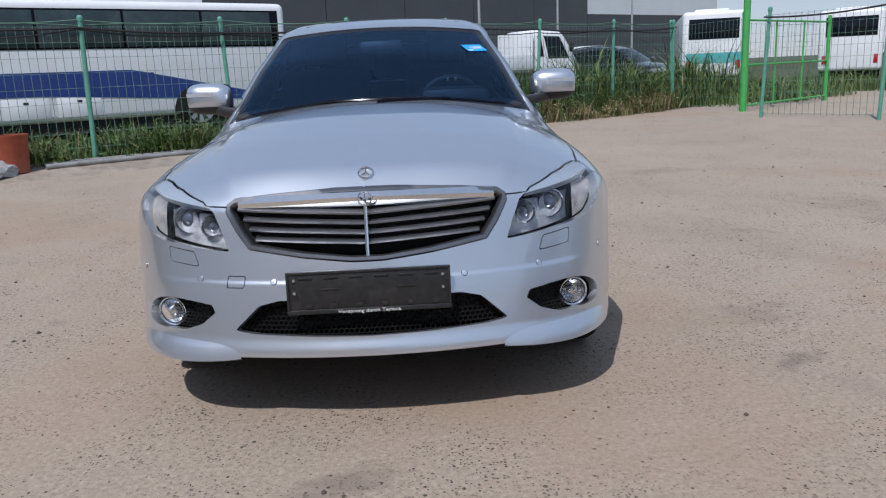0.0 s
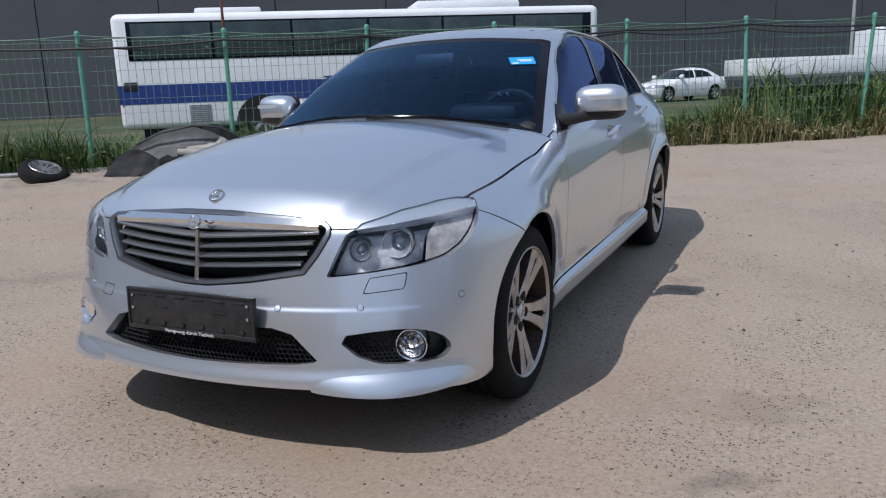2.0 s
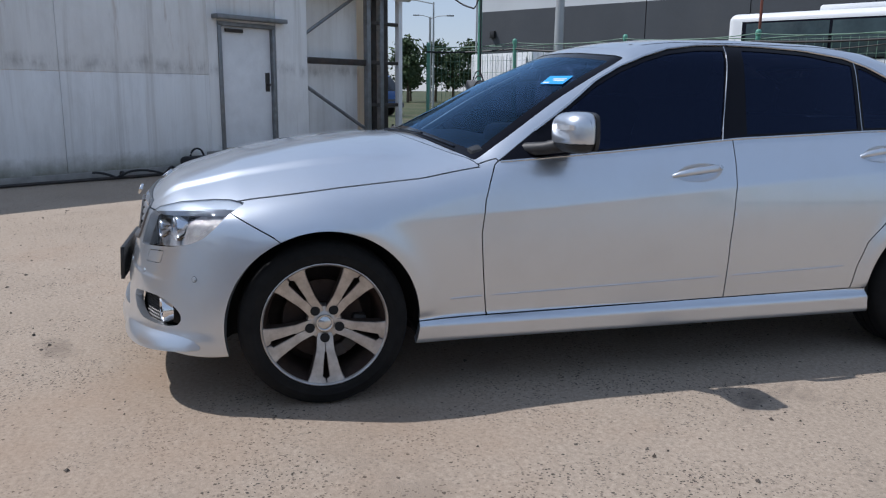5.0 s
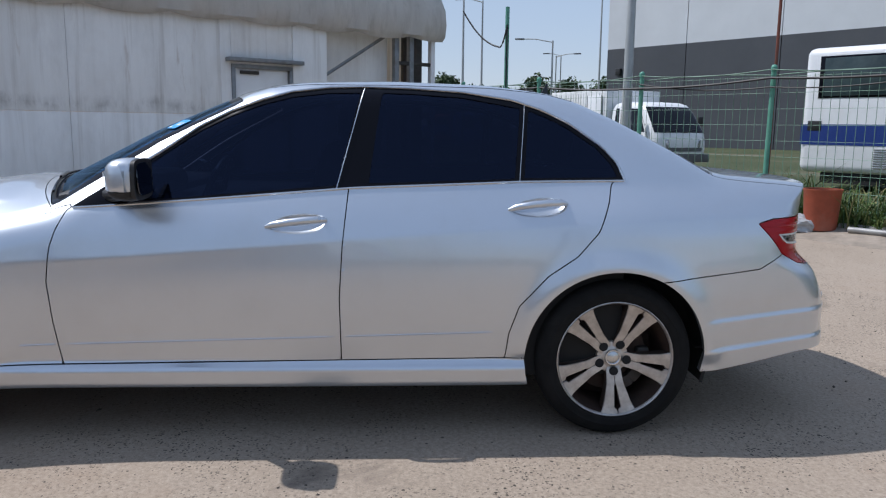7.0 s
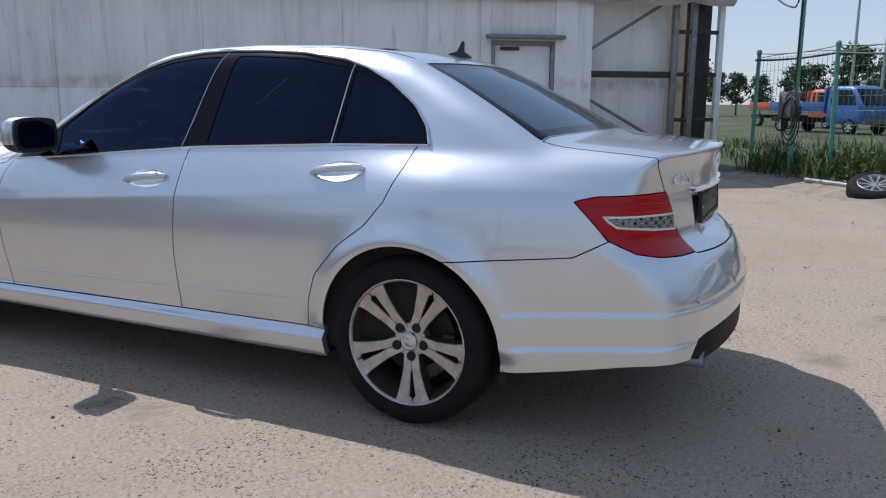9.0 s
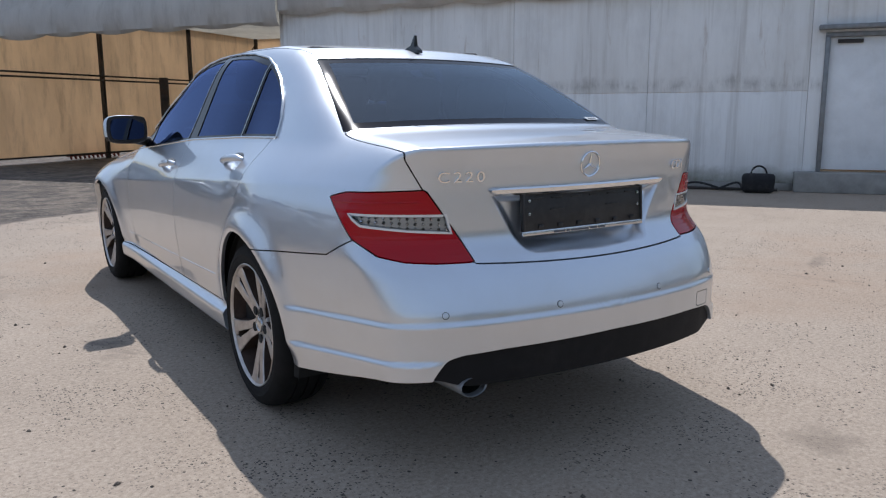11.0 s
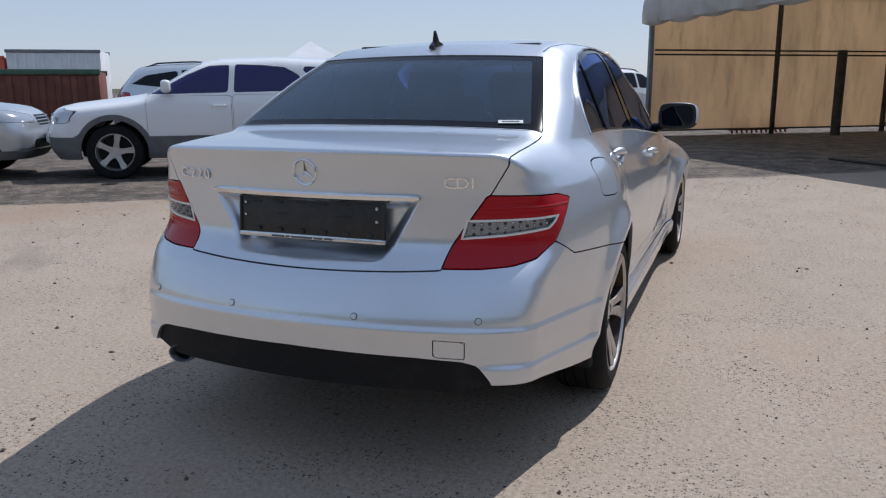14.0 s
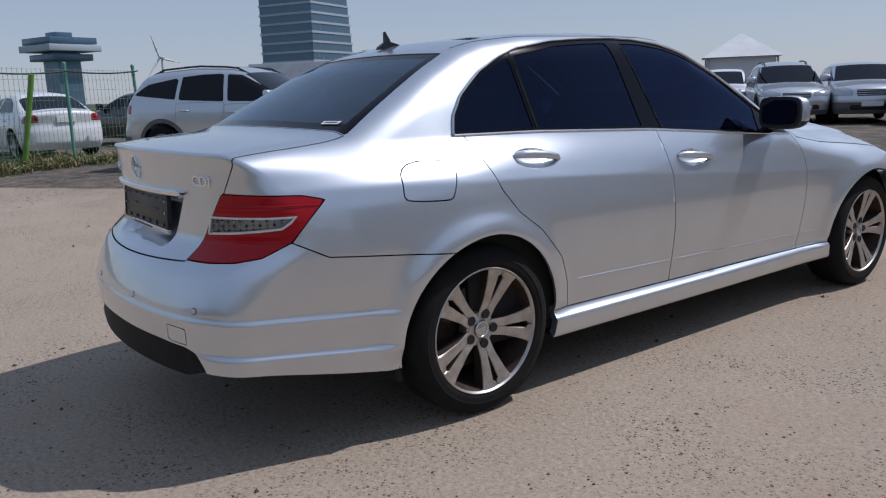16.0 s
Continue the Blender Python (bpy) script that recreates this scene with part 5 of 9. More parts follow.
part("centre_bar", bm, CHROME, grille, smooth=True)


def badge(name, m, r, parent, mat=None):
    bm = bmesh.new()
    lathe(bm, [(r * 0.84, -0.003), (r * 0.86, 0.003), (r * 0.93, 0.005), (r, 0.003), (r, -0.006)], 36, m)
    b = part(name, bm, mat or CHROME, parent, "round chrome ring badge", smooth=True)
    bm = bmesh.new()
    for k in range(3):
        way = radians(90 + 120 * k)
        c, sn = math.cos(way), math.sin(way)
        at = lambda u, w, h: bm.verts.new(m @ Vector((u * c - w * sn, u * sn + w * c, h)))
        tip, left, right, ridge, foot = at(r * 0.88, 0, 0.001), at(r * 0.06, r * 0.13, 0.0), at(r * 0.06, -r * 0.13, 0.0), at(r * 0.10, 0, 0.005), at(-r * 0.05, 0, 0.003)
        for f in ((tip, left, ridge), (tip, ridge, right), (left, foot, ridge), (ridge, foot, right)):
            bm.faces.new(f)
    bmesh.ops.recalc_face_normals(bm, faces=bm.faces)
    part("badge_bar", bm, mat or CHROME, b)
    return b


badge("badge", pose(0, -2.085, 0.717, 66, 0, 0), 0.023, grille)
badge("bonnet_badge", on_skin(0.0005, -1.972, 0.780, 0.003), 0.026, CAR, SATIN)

# black mesh intakes
MESH_BLACK = material("black_honeycomb", (0.012, 0.012, 0.013), 0.45)


def honeycomb(bm, inside, x0, x1, z0, z1, y_of, s=0.012):
    """A hexagonal lattice of thin bars on a curved face, where inside(x, z)."""
    r = s / math.sqrt(3)
    row = 0
    z = z0
    while z < z1:
        x = x0 + (s / 2 if row % 2 else 0)
        while x < x1:
            if inside(x, z):
                pts = [(x + r * math.sin(radians(60 * k)), z + r * math.cos(radians(60 * k))) for k in range(6)]
                inner = [(x + (r - 0.0020) * math.sin(radians(60 * k)), z + (r - 0.0020) * math.cos(radians(60 * k))) for k in range(6)]
                o = [bm.verts.new((a, y_of(a, b), b)) for a, b in pts]
                i = [bm.verts.new((a, y_of(a, b) + 0.004, b)) for a, b in inner]
                for k in range(6):
                    bm.faces.new((o[k], o[(k + 1) % 6], i[(k + 1) % 6], i[k]))
            x += s
        row += 1
        z += s * math.sqrt(3) / 2


low_edge = lambda x: float(np.interp(abs(x), [0, 0.18, 0.36, 0.424], [0.298, 0.302, 0.309, 0.318]))
top_edge = lambda x: float(np.interp(abs(x), [0, 0.30, 0.345, 0.424], [0.415, 0.410, 0.396, 0.322]))
intake = empty("lower_intake")
intake.parent = CAR
bm = bmesh.new()
honeycomb(bm, lambda x, z: low_edge(x) - 0.01 < z < top_edge(x) + 0.01, -0.44, 0.44, 0.29, 0.425, lambda x, z: float(NOSE(z)) + 0.3 * x * x + 0.035, 0.016)
part("honeycomb", bm, MESH_BLACK, intake)
bm = bmesh.new()
add_box(bm, (0.95, 0.01, 0.17), pose(0, -1.98, 0.36))
part("backing", bm, DARK, intake)
FOG_LENS = pane("fog_lens", (0.95, 0.97, 1.0), 0.9)
REFLECTOR = material("lamp_reflector", (0.75, 0.76, 0.78), 0.12, 1.0)
for s in (1, -1):
    pocket = empty("fog_pocket")
    pocket.parent = CAR
    bm = bmesh.new()
    honeycomb(bm, lambda x, z: True, 0.45, 0.66, 0.30, 0.415, lambda x, z: float(NOSE(z)) + 0.30 * x * x + 0.75 * x ** 8 + 0.045, 0.013)
    for v in bm.verts:
        v.co.x *= s
    part("honeycomb", bm, MESH_BLACK, pocket)
    bm = bmesh.new()
    rows = []
    for k in range(13):
        x = 0.44 + 0.36 * k / 12
        y = -2.13 + 0.30 * x * x + 0.75 * x ** 8 + 0.075
        rows.append([bm.verts.new((s * x, y + dy, z)) for z, dy in ((0.285, 0.0), (0.425, 0.0))])
    for a, b in zip(rows, rows[1:]):
        bm.faces.new((a[0], b[0], b[1], a[1]) if s > 0 else (a[1], b[1], b[0], a[0]))
    part("backing", bm, BLACK, pocket)
    lamp = empty("fog_lamp", pose(0.668 * s, -1.955, 0.350, 90, 0, 12 * s))
    lamp.parent = CAR
    bm = bmesh.new()
    lathe(bm, [(0.040, -0.03), (0.045, 0.004), (0.047, 0.006), (0.049, 0.004), (0.050, -0.03)], 36)
    part("chrome_ring", bm, CHROME, lamp, smooth=True)
    bm = bmesh.new()
    lathe(bm, [(0.0, -0.035), (0.012, -0.034), (0.026, -0.022), (0.040, -0.002)], 28)
    part("reflector", bm, REFLECTOR, lamp, smooth=True)
    bm = bmesh.new()
    lathe(bm, [(0.0, -0.002), (0.010, -0.004), (0.011, -0.03)], 16)
    part("bulb_cap", bm, CHROME, lamp, smooth=True)
    bm = bmesh.new()
    lathe(bm, [(0.0, 0.004), (0.025, 0.002), (0.042, -0.002)], 28)
    part("lens", bm, FOG_LENS, lamp, smooth=True)
# headlamps
AMBER = speckled("amber_reflector", (0.60, 0.56, 0.53), 0.25, 0.35, 34, 0.4, 0.5)
LAMP_GREY = speckled("lamp_bezel_grey", (0.62, 0.63, 0.65), 0.26, 0.55, 34, 0.45, 0.6)
LAMP_DARK = material("lamp_brow_grey", (0.50, 0.55, 0.61), 0.28, 0.5)
LAMP_EDGE_BRIGHT = material("bright_lamp_strip", (0.80, 0.80, 0.80), 0.25, 0.6)
LAMP_BOWL = material("grey_lamp_bowl", (0.80, 0.81, 0.83), 0.22, 0.6)
LAMP_LENS = material("projector_glass", (0.16, 0.18, 0.22), 0.06, 0.6, Coat_Weight=1.0)
for flip in (False, True):
    s = -1 if flip else 1
    lampo = panel("headlamp", headlamp, LAMP_GLASS, CAR, flip=flip, depth=0.003, label="clear twin-round headlamp")
    lampo.visible_shadow = False
    inner = Skin(*headlamp)
    brow = inner.take(lambda p: 0.694 + 0.135 * (p[:, 0] - 0.5) - p[:, 2], 0.0)
    amber = inner.take(lambda p: 0.706 - p[:, 0], 0.0)
    panel("brow_panel", brow, LAMP_DARK, lampo, flip=flip, shift=-0.004, depth=0.03)
    panel("turn_reflector", amber, AMBER, lampo, flip=flip, shift=-0.034, depth=0.0)
    panel("bezel", (inner.v, inner.t), LAMP_GREY, lampo, flip=flip, shift=-0.062, depth=0.0)
    # bright lower edge of the brow
    bm = bmesh.new()
    path = []
    for k in range(15):
        x = 0.500 + 0.262 * k / 14
        z = 0.693 + 0.135 * (x - 0.5)
        lo, hi = -2.2, -1.2
        for _ in range(24):
            mid = (lo + hi) / 2
            lo, hi = (lo, mid) if skin(np.array([[x, mid, z]]))[0] < 0 else (mid, hi)
        p, nn = skin_point(x, hi, z)
        path.append((s * (p.x - nn.x * 0.012), p.y - nn.y * 0.012, p.z - 0.002))
    tube(bm, path, 0.0032, 6)
    part("brow_strip", bm, LAMP_EDGE_BRIGHT, lampo, smooth=True)
    for x, y, z, r, lens_r in ((0.604, -1.890, 0.641, 0.050, 0.034), (0.511, -1.952, 0.626, 0.036, 0.020)):
        base = pose(s * x, y, z, 90, 0, 14 * s)
        bm = bmesh.new()
        lathe(bm, [(r * 0.80, -0.03), (r * 0.84, 0.006), (r * 0.92, 0.011), (r, 0.006), (r * 1.03, -0.03)], 36, base)
        part("lamp_ring", bm, REFLECTOR, lampo, "bright ring round the lamp", smooth=True)
        bm = bmesh.new()
        lathe(bm, [(lens_r, -0.022), (r * 0.70, -0.010), (r * 0.82, 0.000)], 32, base)
        part("reflector", bm, LAMP_BOWL, lampo, smooth=True)
        bm = bmesh.new()
        lathe(bm, [(0.0, 0.008), (lens_r * 0.5, 0.004), (lens_r * 0.85, -0.008), (lens_r, -0.022)], 28, base)
        part("projector", bm, LAMP_LENS, lampo, smooth=True)
    # flared blade under the corner of the bumper
    bm = bmesh.new()
    rows = []
    for k in range(23):
        t = k / 22
        q = 0.36 + 0.42 * t
        swell = math.sin(math.pi * t ** 1.05) ** 0.8
        row = []
        for z, lift in ((0.292, -0.003), (0.268, -0.002 + 0.006 * swell), (0.246, 0.000 + 0.017 * swell), (0.232 - 0.016 * swell, 0.002 + 0.020 * swell), (0.222 - 0.014 * swell, -0.016)):
            p, nn = chart_point(q, z)
            row.append(bm.verts.new((s * (p[0] + nn[0] * lift), p[1] + nn[1] * lift, z)))
        rows.append(row)
    for a, b in zip(rows, rows[1:]):
        for j in range(4):
            bm.faces.new((a[j], b[j], b[j + 1], a[j + 1]))
    bmesh.ops.recalc_face_normals(bm, faces=bm.faces)
    part("lip_blade", bm, SILVER, bumper_ob, smooth=True)

# sensors
SENSOR_RING = material("sensor_ring", (0.10, 0.11, 0.12), 0.5)


def sensor(x, y, z, parent):
    m = on_skin(x, y, z)
    bm = bmesh.new()
    lathe(bm, [(0.0, 0.0035), (0.0085, 0.003), (0.0092, 0.0005)], 18, m)
    s = part("parking_sensor", bm, SILVER, parent, smooth=True)
    bm = bmesh.new()
    lathe(bm, [(0.0092, 0.0006), (0.0112, 0.0008)], 18, m)
    part("gap_ring", bm, SENSOR_RING, s)


for x, y, z in ((0.297, -2.09, 0.466), (0.54, -2.02, 0.469), (0.771, -1.826, 0.482)):
    for s in (1, -1):
        sensor(x * s, y, z, bumper_ob)
for x, y in ((0.575, 2.34), (0.215, 2.415)):
    for s in (1, -1):
        sensor(x * s, y, 0.513, rear_ob)

# number plate holders with the plates taken off
PLATE = speckled("black_plate_holder", (0.016, 0.016, 0.017), 0.42, 0.0, 50, 0.4, 0.2, dirt=(0.10, 0.09, 0.08), dirty=0.25)
LETTER = material("white_print", (0.75, 0.75, 0.74), 0.5)
GREY_PRINT = material("dark_grey_print", (0.10, 0.10, 0.11), 0.5)


def text_part(name, body, size, m, mat, parent, depth=0.001, label="", width=1.0):
    c = bpy.data.curves.new(name, "FONT")
    c.body, c.size, c.extrude, c.align_x, c.align_y = body, size, depth, "CENTER", "CENTER"
    c.resolution_u = 3
    tmp = bpy.data.objects.new(name, c)
    scene.collection.objects.link(tmp)
    me = bpy.data.meshes.new_from_object(tmp.evaluated_get(bpy.context.evaluated_depsgraph_get()))
    bpy.data.objects.remove(tmp)
    me.materials.append(mat)
    ob = new(name, me)
    ob.parent = parent
    ob.matrix_basis = m @ Matrix.Diagonal((width, 1, 1, 1))
    return tagged(ob, label)


def plate_holder(m, lip_mat, parent):
    """Local x across, y up, z towards the viewer."""
    h = empty("plate_holder", m)
    h.parent = parent
    bm = bmesh.new()
    add_box(bm, (0.520, 0.118, 0.010), pose(0, 0, 0), 0.004)
    for x0, x1, y0, y1 in ((-0.26, 0.26, 0.052, 0.060), (-0.26, -0.252, -0.06, 0.06), (0.252, 0.26, -0.06, 0.06)):
        add_box(bm, (x1 - x0, y1 - y0, 0.016), pose((x0 + x1) / 2, (y0 + y1) / 2, 0.001), 0.002)
    local = random.Random(3)
    for k in range(6):
        x = -0.20 + 0.08 * k
        add_box(bm, (0.045, 0.005, 0.006), pose(x, 0.040, 0.006), 0.001)
        add_box(bm, (0.020, 0.012, 0.008), pose(x + 0.01, -0.048, 0.006), 0.001)
    for x in (-0.12, 0.12):
        add_box(bm, (0.06, 0.004, 0.005), pose(x, 0.004, 0.006), 0.001)
    base = part("base", bm, PLATE, h, smooth=True)
    for x in (-0.235, 0.235):
        for y in (0.035, -0.005):
            cyl_part("screw", 0.005, 0.004, pose(x, y, 0.008), SATIN, base, 10)
    bm = bmesh.new()
    add_box(bm, (0.524, 0.016, 0.014), pose(0, -0.066, 0.001), 0.004)
    lip = part("lip", bm, lip_mat, h, smooth=True)
    return h, lip


holder, lip = plate_holder(pose(0, -2.143, 0.448, 87, 0, 0) @ Matrix.Diagonal((0.97, 1, 1, 1)), PLATE, CAR)
text_part("lettering", "Vorsprung durch Technik", 0.0155, pose(0, -0.068, 0.0095), LETTER, lip, 0.0004, width=1.25)

# ---- rear details ----
RED_SOLID = material("red_lamp_plastic", (0.36, 0.004, 0.010), 0.08, 0.0, Specular_IOR_Level=0.32)
Nodes(RED_SOLID).bump(Nodes(RED_SOLID).noise(42, 2, 0.5, None, (0.04, 0.04, 3)), 0.45, 0.004)
CLEAR = material("grey_lamp_chamber", (0.46, 0.48, 0.48), 0.25, 0.4)
LAMP_EDGE = material("bright_lamp_edge", (0.72, 0.73, 0.72), 0.3, 0.2)
LED_DARK = material("dark_diode", (0.03, 0.035, 0.035), 0.25)
BAND = [(0.500, 2.232, 0.787), (0.620, 2.16, 0.789), (0.745, 2.055, 0.790), (0.735, 2.07, 0.770), (0.718, 2.092, 0.752), (0.60, 2.18, 0.738), (0.484, 2.236, 0.729)]
tail_skin = Skin(*taillamp)
band = tail_skin.take(lambda p: poly(V3(BAND, rear_chart), rear_chart(p[:, 0], p[:, 1]), p[:, 2]), 0.0)
for flip in (False, True):
    s = -1 if flip else 1
    tl = panel("tail_lamp", (tail_skin.v, tail_skin.t), RED_SOLID, CAR, flip=flip, depth=0.02, shift=0.001, label="red tail lamp with clear band")
    panel("clear_band", band, LAMP_GLASS, tl, flip=flip, depth=0.003)
    panel("band_back", band, CLEAR, tl, flip=flip, shift=-0.012, depth=0.0)
    bm = bmesh.new()
    ring_on_chart(bm, dense(V3(BAND, rear_chart), 0.015), [(-0.001, 0.0), (-0.001, 0.0022), (0.0055, 0.0022), (0.007, -0.004)], front=False, mirror=flip)
    bmesh.ops.recalc_face_normals(bm, faces=bm.faces)
    part("band_edge", bm, LAMP_EDGE, tl, smooth=True)
    # stepped rib across the upper red field
    bm = bmesh.new()
    path = []
    for k in range(14):
        q, nn = chart_point(0.548 + 0.0195 * k, 0.826 - 0.0004 * k, False)
        path.append((s * (q[0] + nn[0] * 0.0005), q[1] + nn[1] * 0.0005, q[2]))
    tube(bm, path, 0.0032, 6)
    part("red_rib", bm, RED_SOLID, tl, smooth=True)
    for k in range(13):
        for row in range(3):
            q = 0.478 + 0.0205 * k
            z = 0.741 + 0.0145 * row + 0.0011 * k
            p, nn = chart_point(q, z, False)
            if p[0] > 0.725:
                continue
            w = Vector(p - nn * 0.009)
            bm = bmesh.new()
            bmesh.ops.create_icosphere(bm, subdivisions=1, radius=0.0058, matrix=Matrix.Translation((s * w.x, w.y, w.z)))
            part("light_dome", bm, LED_DARK if (k + row) % 2 else REFLECTOR, tl, smooth=True)

boot_skin = Skin(*boot)
RECESS = [(-0.1, 0.844), (0.340, 0.846), (0.366, 0.842), (0.362, 0.832), (0.278, 0.686), (0.262, 0.666), (0.235, 0.657), (-0.1, 0.650)]
recess = boot_skin.take(lambda p: np.maximum(poly(RECESS, p[:, 0], p[:, 2]), 2.0 - p[:, 1]), 0.0)
boot_ob = panel("boot_lid", (boot_skin.v, boot_skin.t), SILVER, CAR, both=True, depth=0.02)
# the plate recess, sunk in with sloping walls
rv, rt = recess
sink = np.clip(-np.array(poly(RECESS, rv[:, 0], rv[:, 2])) / 0.035, 0, 1)
sink = sink * sink * (3 - 2 * sink) * 0.034
deep = settle(rv.copy(), 2)
deep[:, 0] = np.where(np.abs(rv[:, 0]) < 1e-6, 0, deep[:, 0])
deep[:, 1] -= sink
m2 = np.array([-1, 1, 1])
mesh_object("plate_recess", np.vstack([deep, deep * m2]), np.vstack([rt, rt[:, ::-1] + len(deep)]), SILVER, boot_ob, smooth=True)
bm = bmesh.new()
rows = []
for k in range(41):
    x = -0.372 + 0.744 * k / 40
    p, nn = skin_point(abs(x), 2.28, 0.852)
    px = math.copysign(p.x, x)
    end = min(1.0, (0.372 - abs(x)) / 0.012 + 0.25)
    rows.append([bm.verts.new(c) for c in ((px, p.y - 0.01, 0.852 + 0.009 * end), (px, p.y + 0.012, 0.852 + 0.008 * end), (px, p.y + 0.016, 0.852 + 0.003), (px, p.y + 0.014, 0.852 - 0.009 * end), (px, p.y + 0.006, 0.852 - 0.016 * end), (px, p.y - 0.01, 0.852 - 0.016 * end))])
for a, b in zip(rows, rows[1:]):
    for j in range(5):
        bm.faces.new((a[j], a[j + 1], b[j + 1], b[j]))
bmesh.ops.recalc_face_normals(bm, faces=bm.faces)
part("chrome_strip", bm, CHROME, boot_ob, "chrome grab strip", smooth=True)
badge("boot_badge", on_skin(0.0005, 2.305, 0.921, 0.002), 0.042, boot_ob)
holder2, lip2 = plate_holder(pose(0, 2.285, 0.780, 86, 0, 180), SATIN, CAR)
for k, w in enumerate((0.045, 0.012, 0.075, 0.030, 0.028)):
    box_part("print_bar", (w, 0.006, 0.001), pose(-0.115 + (0.0, 0.036, 0.086, 0.146, 0.183)[k], -0.068, 0.0095), GREY_PRINT, lip2, 0.0)
for word, x, places in (("C220", 0.455, (-0.058, -0.014, 0.022, 0.058)), ("CDI", -0.490, (-0.036, 0.002, 0.032))):
    m = on_skin(x, 2.245, 0.896, 0.002)
    for sign, off in zip(word, places):
        text_part("model_letter", sign, 0.046, m @ pose(off, 0, 0), CHROME, boot_ob, 0.0025, "raised chrome model letter", 1.25)
# exhaust
bm = bmesh.new()
lathe(bm, [(0.030, -0.25), (0.031, 0.0), (0.034, 0.004), (0.036, 0.0), (0.035, -0.30)], 28, pose(0.49, 2.358, 0.290, -88, 0, 0) @ Matrix.Diagonal((1.35, 0.85, 1, 1)))
ex = part("exhaust_tip", bm, GREY_STEEL, CAR, "oval steel exhaust tip", smooth=True)
bm = bmesh.new()
lathe(bm, [(0.0, -0.10), (0.031, -0.10), (0.031, -0.02)], 24, pose(0.49, 2.358, 0.290, -88, 0, 0) @ Matrix.Diagonal((1.3, 0.8, 1, 1)))
part("bore", bm, DARK, ex)
bm = bmesh.new()
add_box(bm, (0.9, 0.35, 0.10), pose(0, 2.08, 0.30), 0.04)
part("silencer", bm, DARK, CAR, smooth=True)
# aerial
bm = bmesh.new()
prof = [(-0.06, 0.0), (0.055, 0.0), (0.050, 0.012), (0.016, 0.028), (0.012, 0.068), (0.004, 0.070), (-0.012, 0.024), (-0.050, 0.008)]
lo = [bm.verts.new((-0.013 * (1 - k[1] / 0.1), k[0], k[1])) for k in prof]
hi = [bm.verts.new((0.013 * (1 - k[1] / 0.1), k[0], k[1])) for k in prof]
bm.faces.new(lo)
bm.faces.new(hi[::-1])
for k in range(len(prof)):
    j = (k + 1) % len(prof)
    bm.faces.new((lo[k], hi[k], hi[j], lo[j]))
bmesh.ops.recalc_face_normals(bm, faces=bm.faces)
ant = part("roof_aerial", bm, GLOSS_BLACK, CAR, "black fin aerial")
p, nn = skin_point(0.0005, 1.215, 1.37)
ant.matrix_basis = pose(0, 1.215, p.z - 0.004, -8)

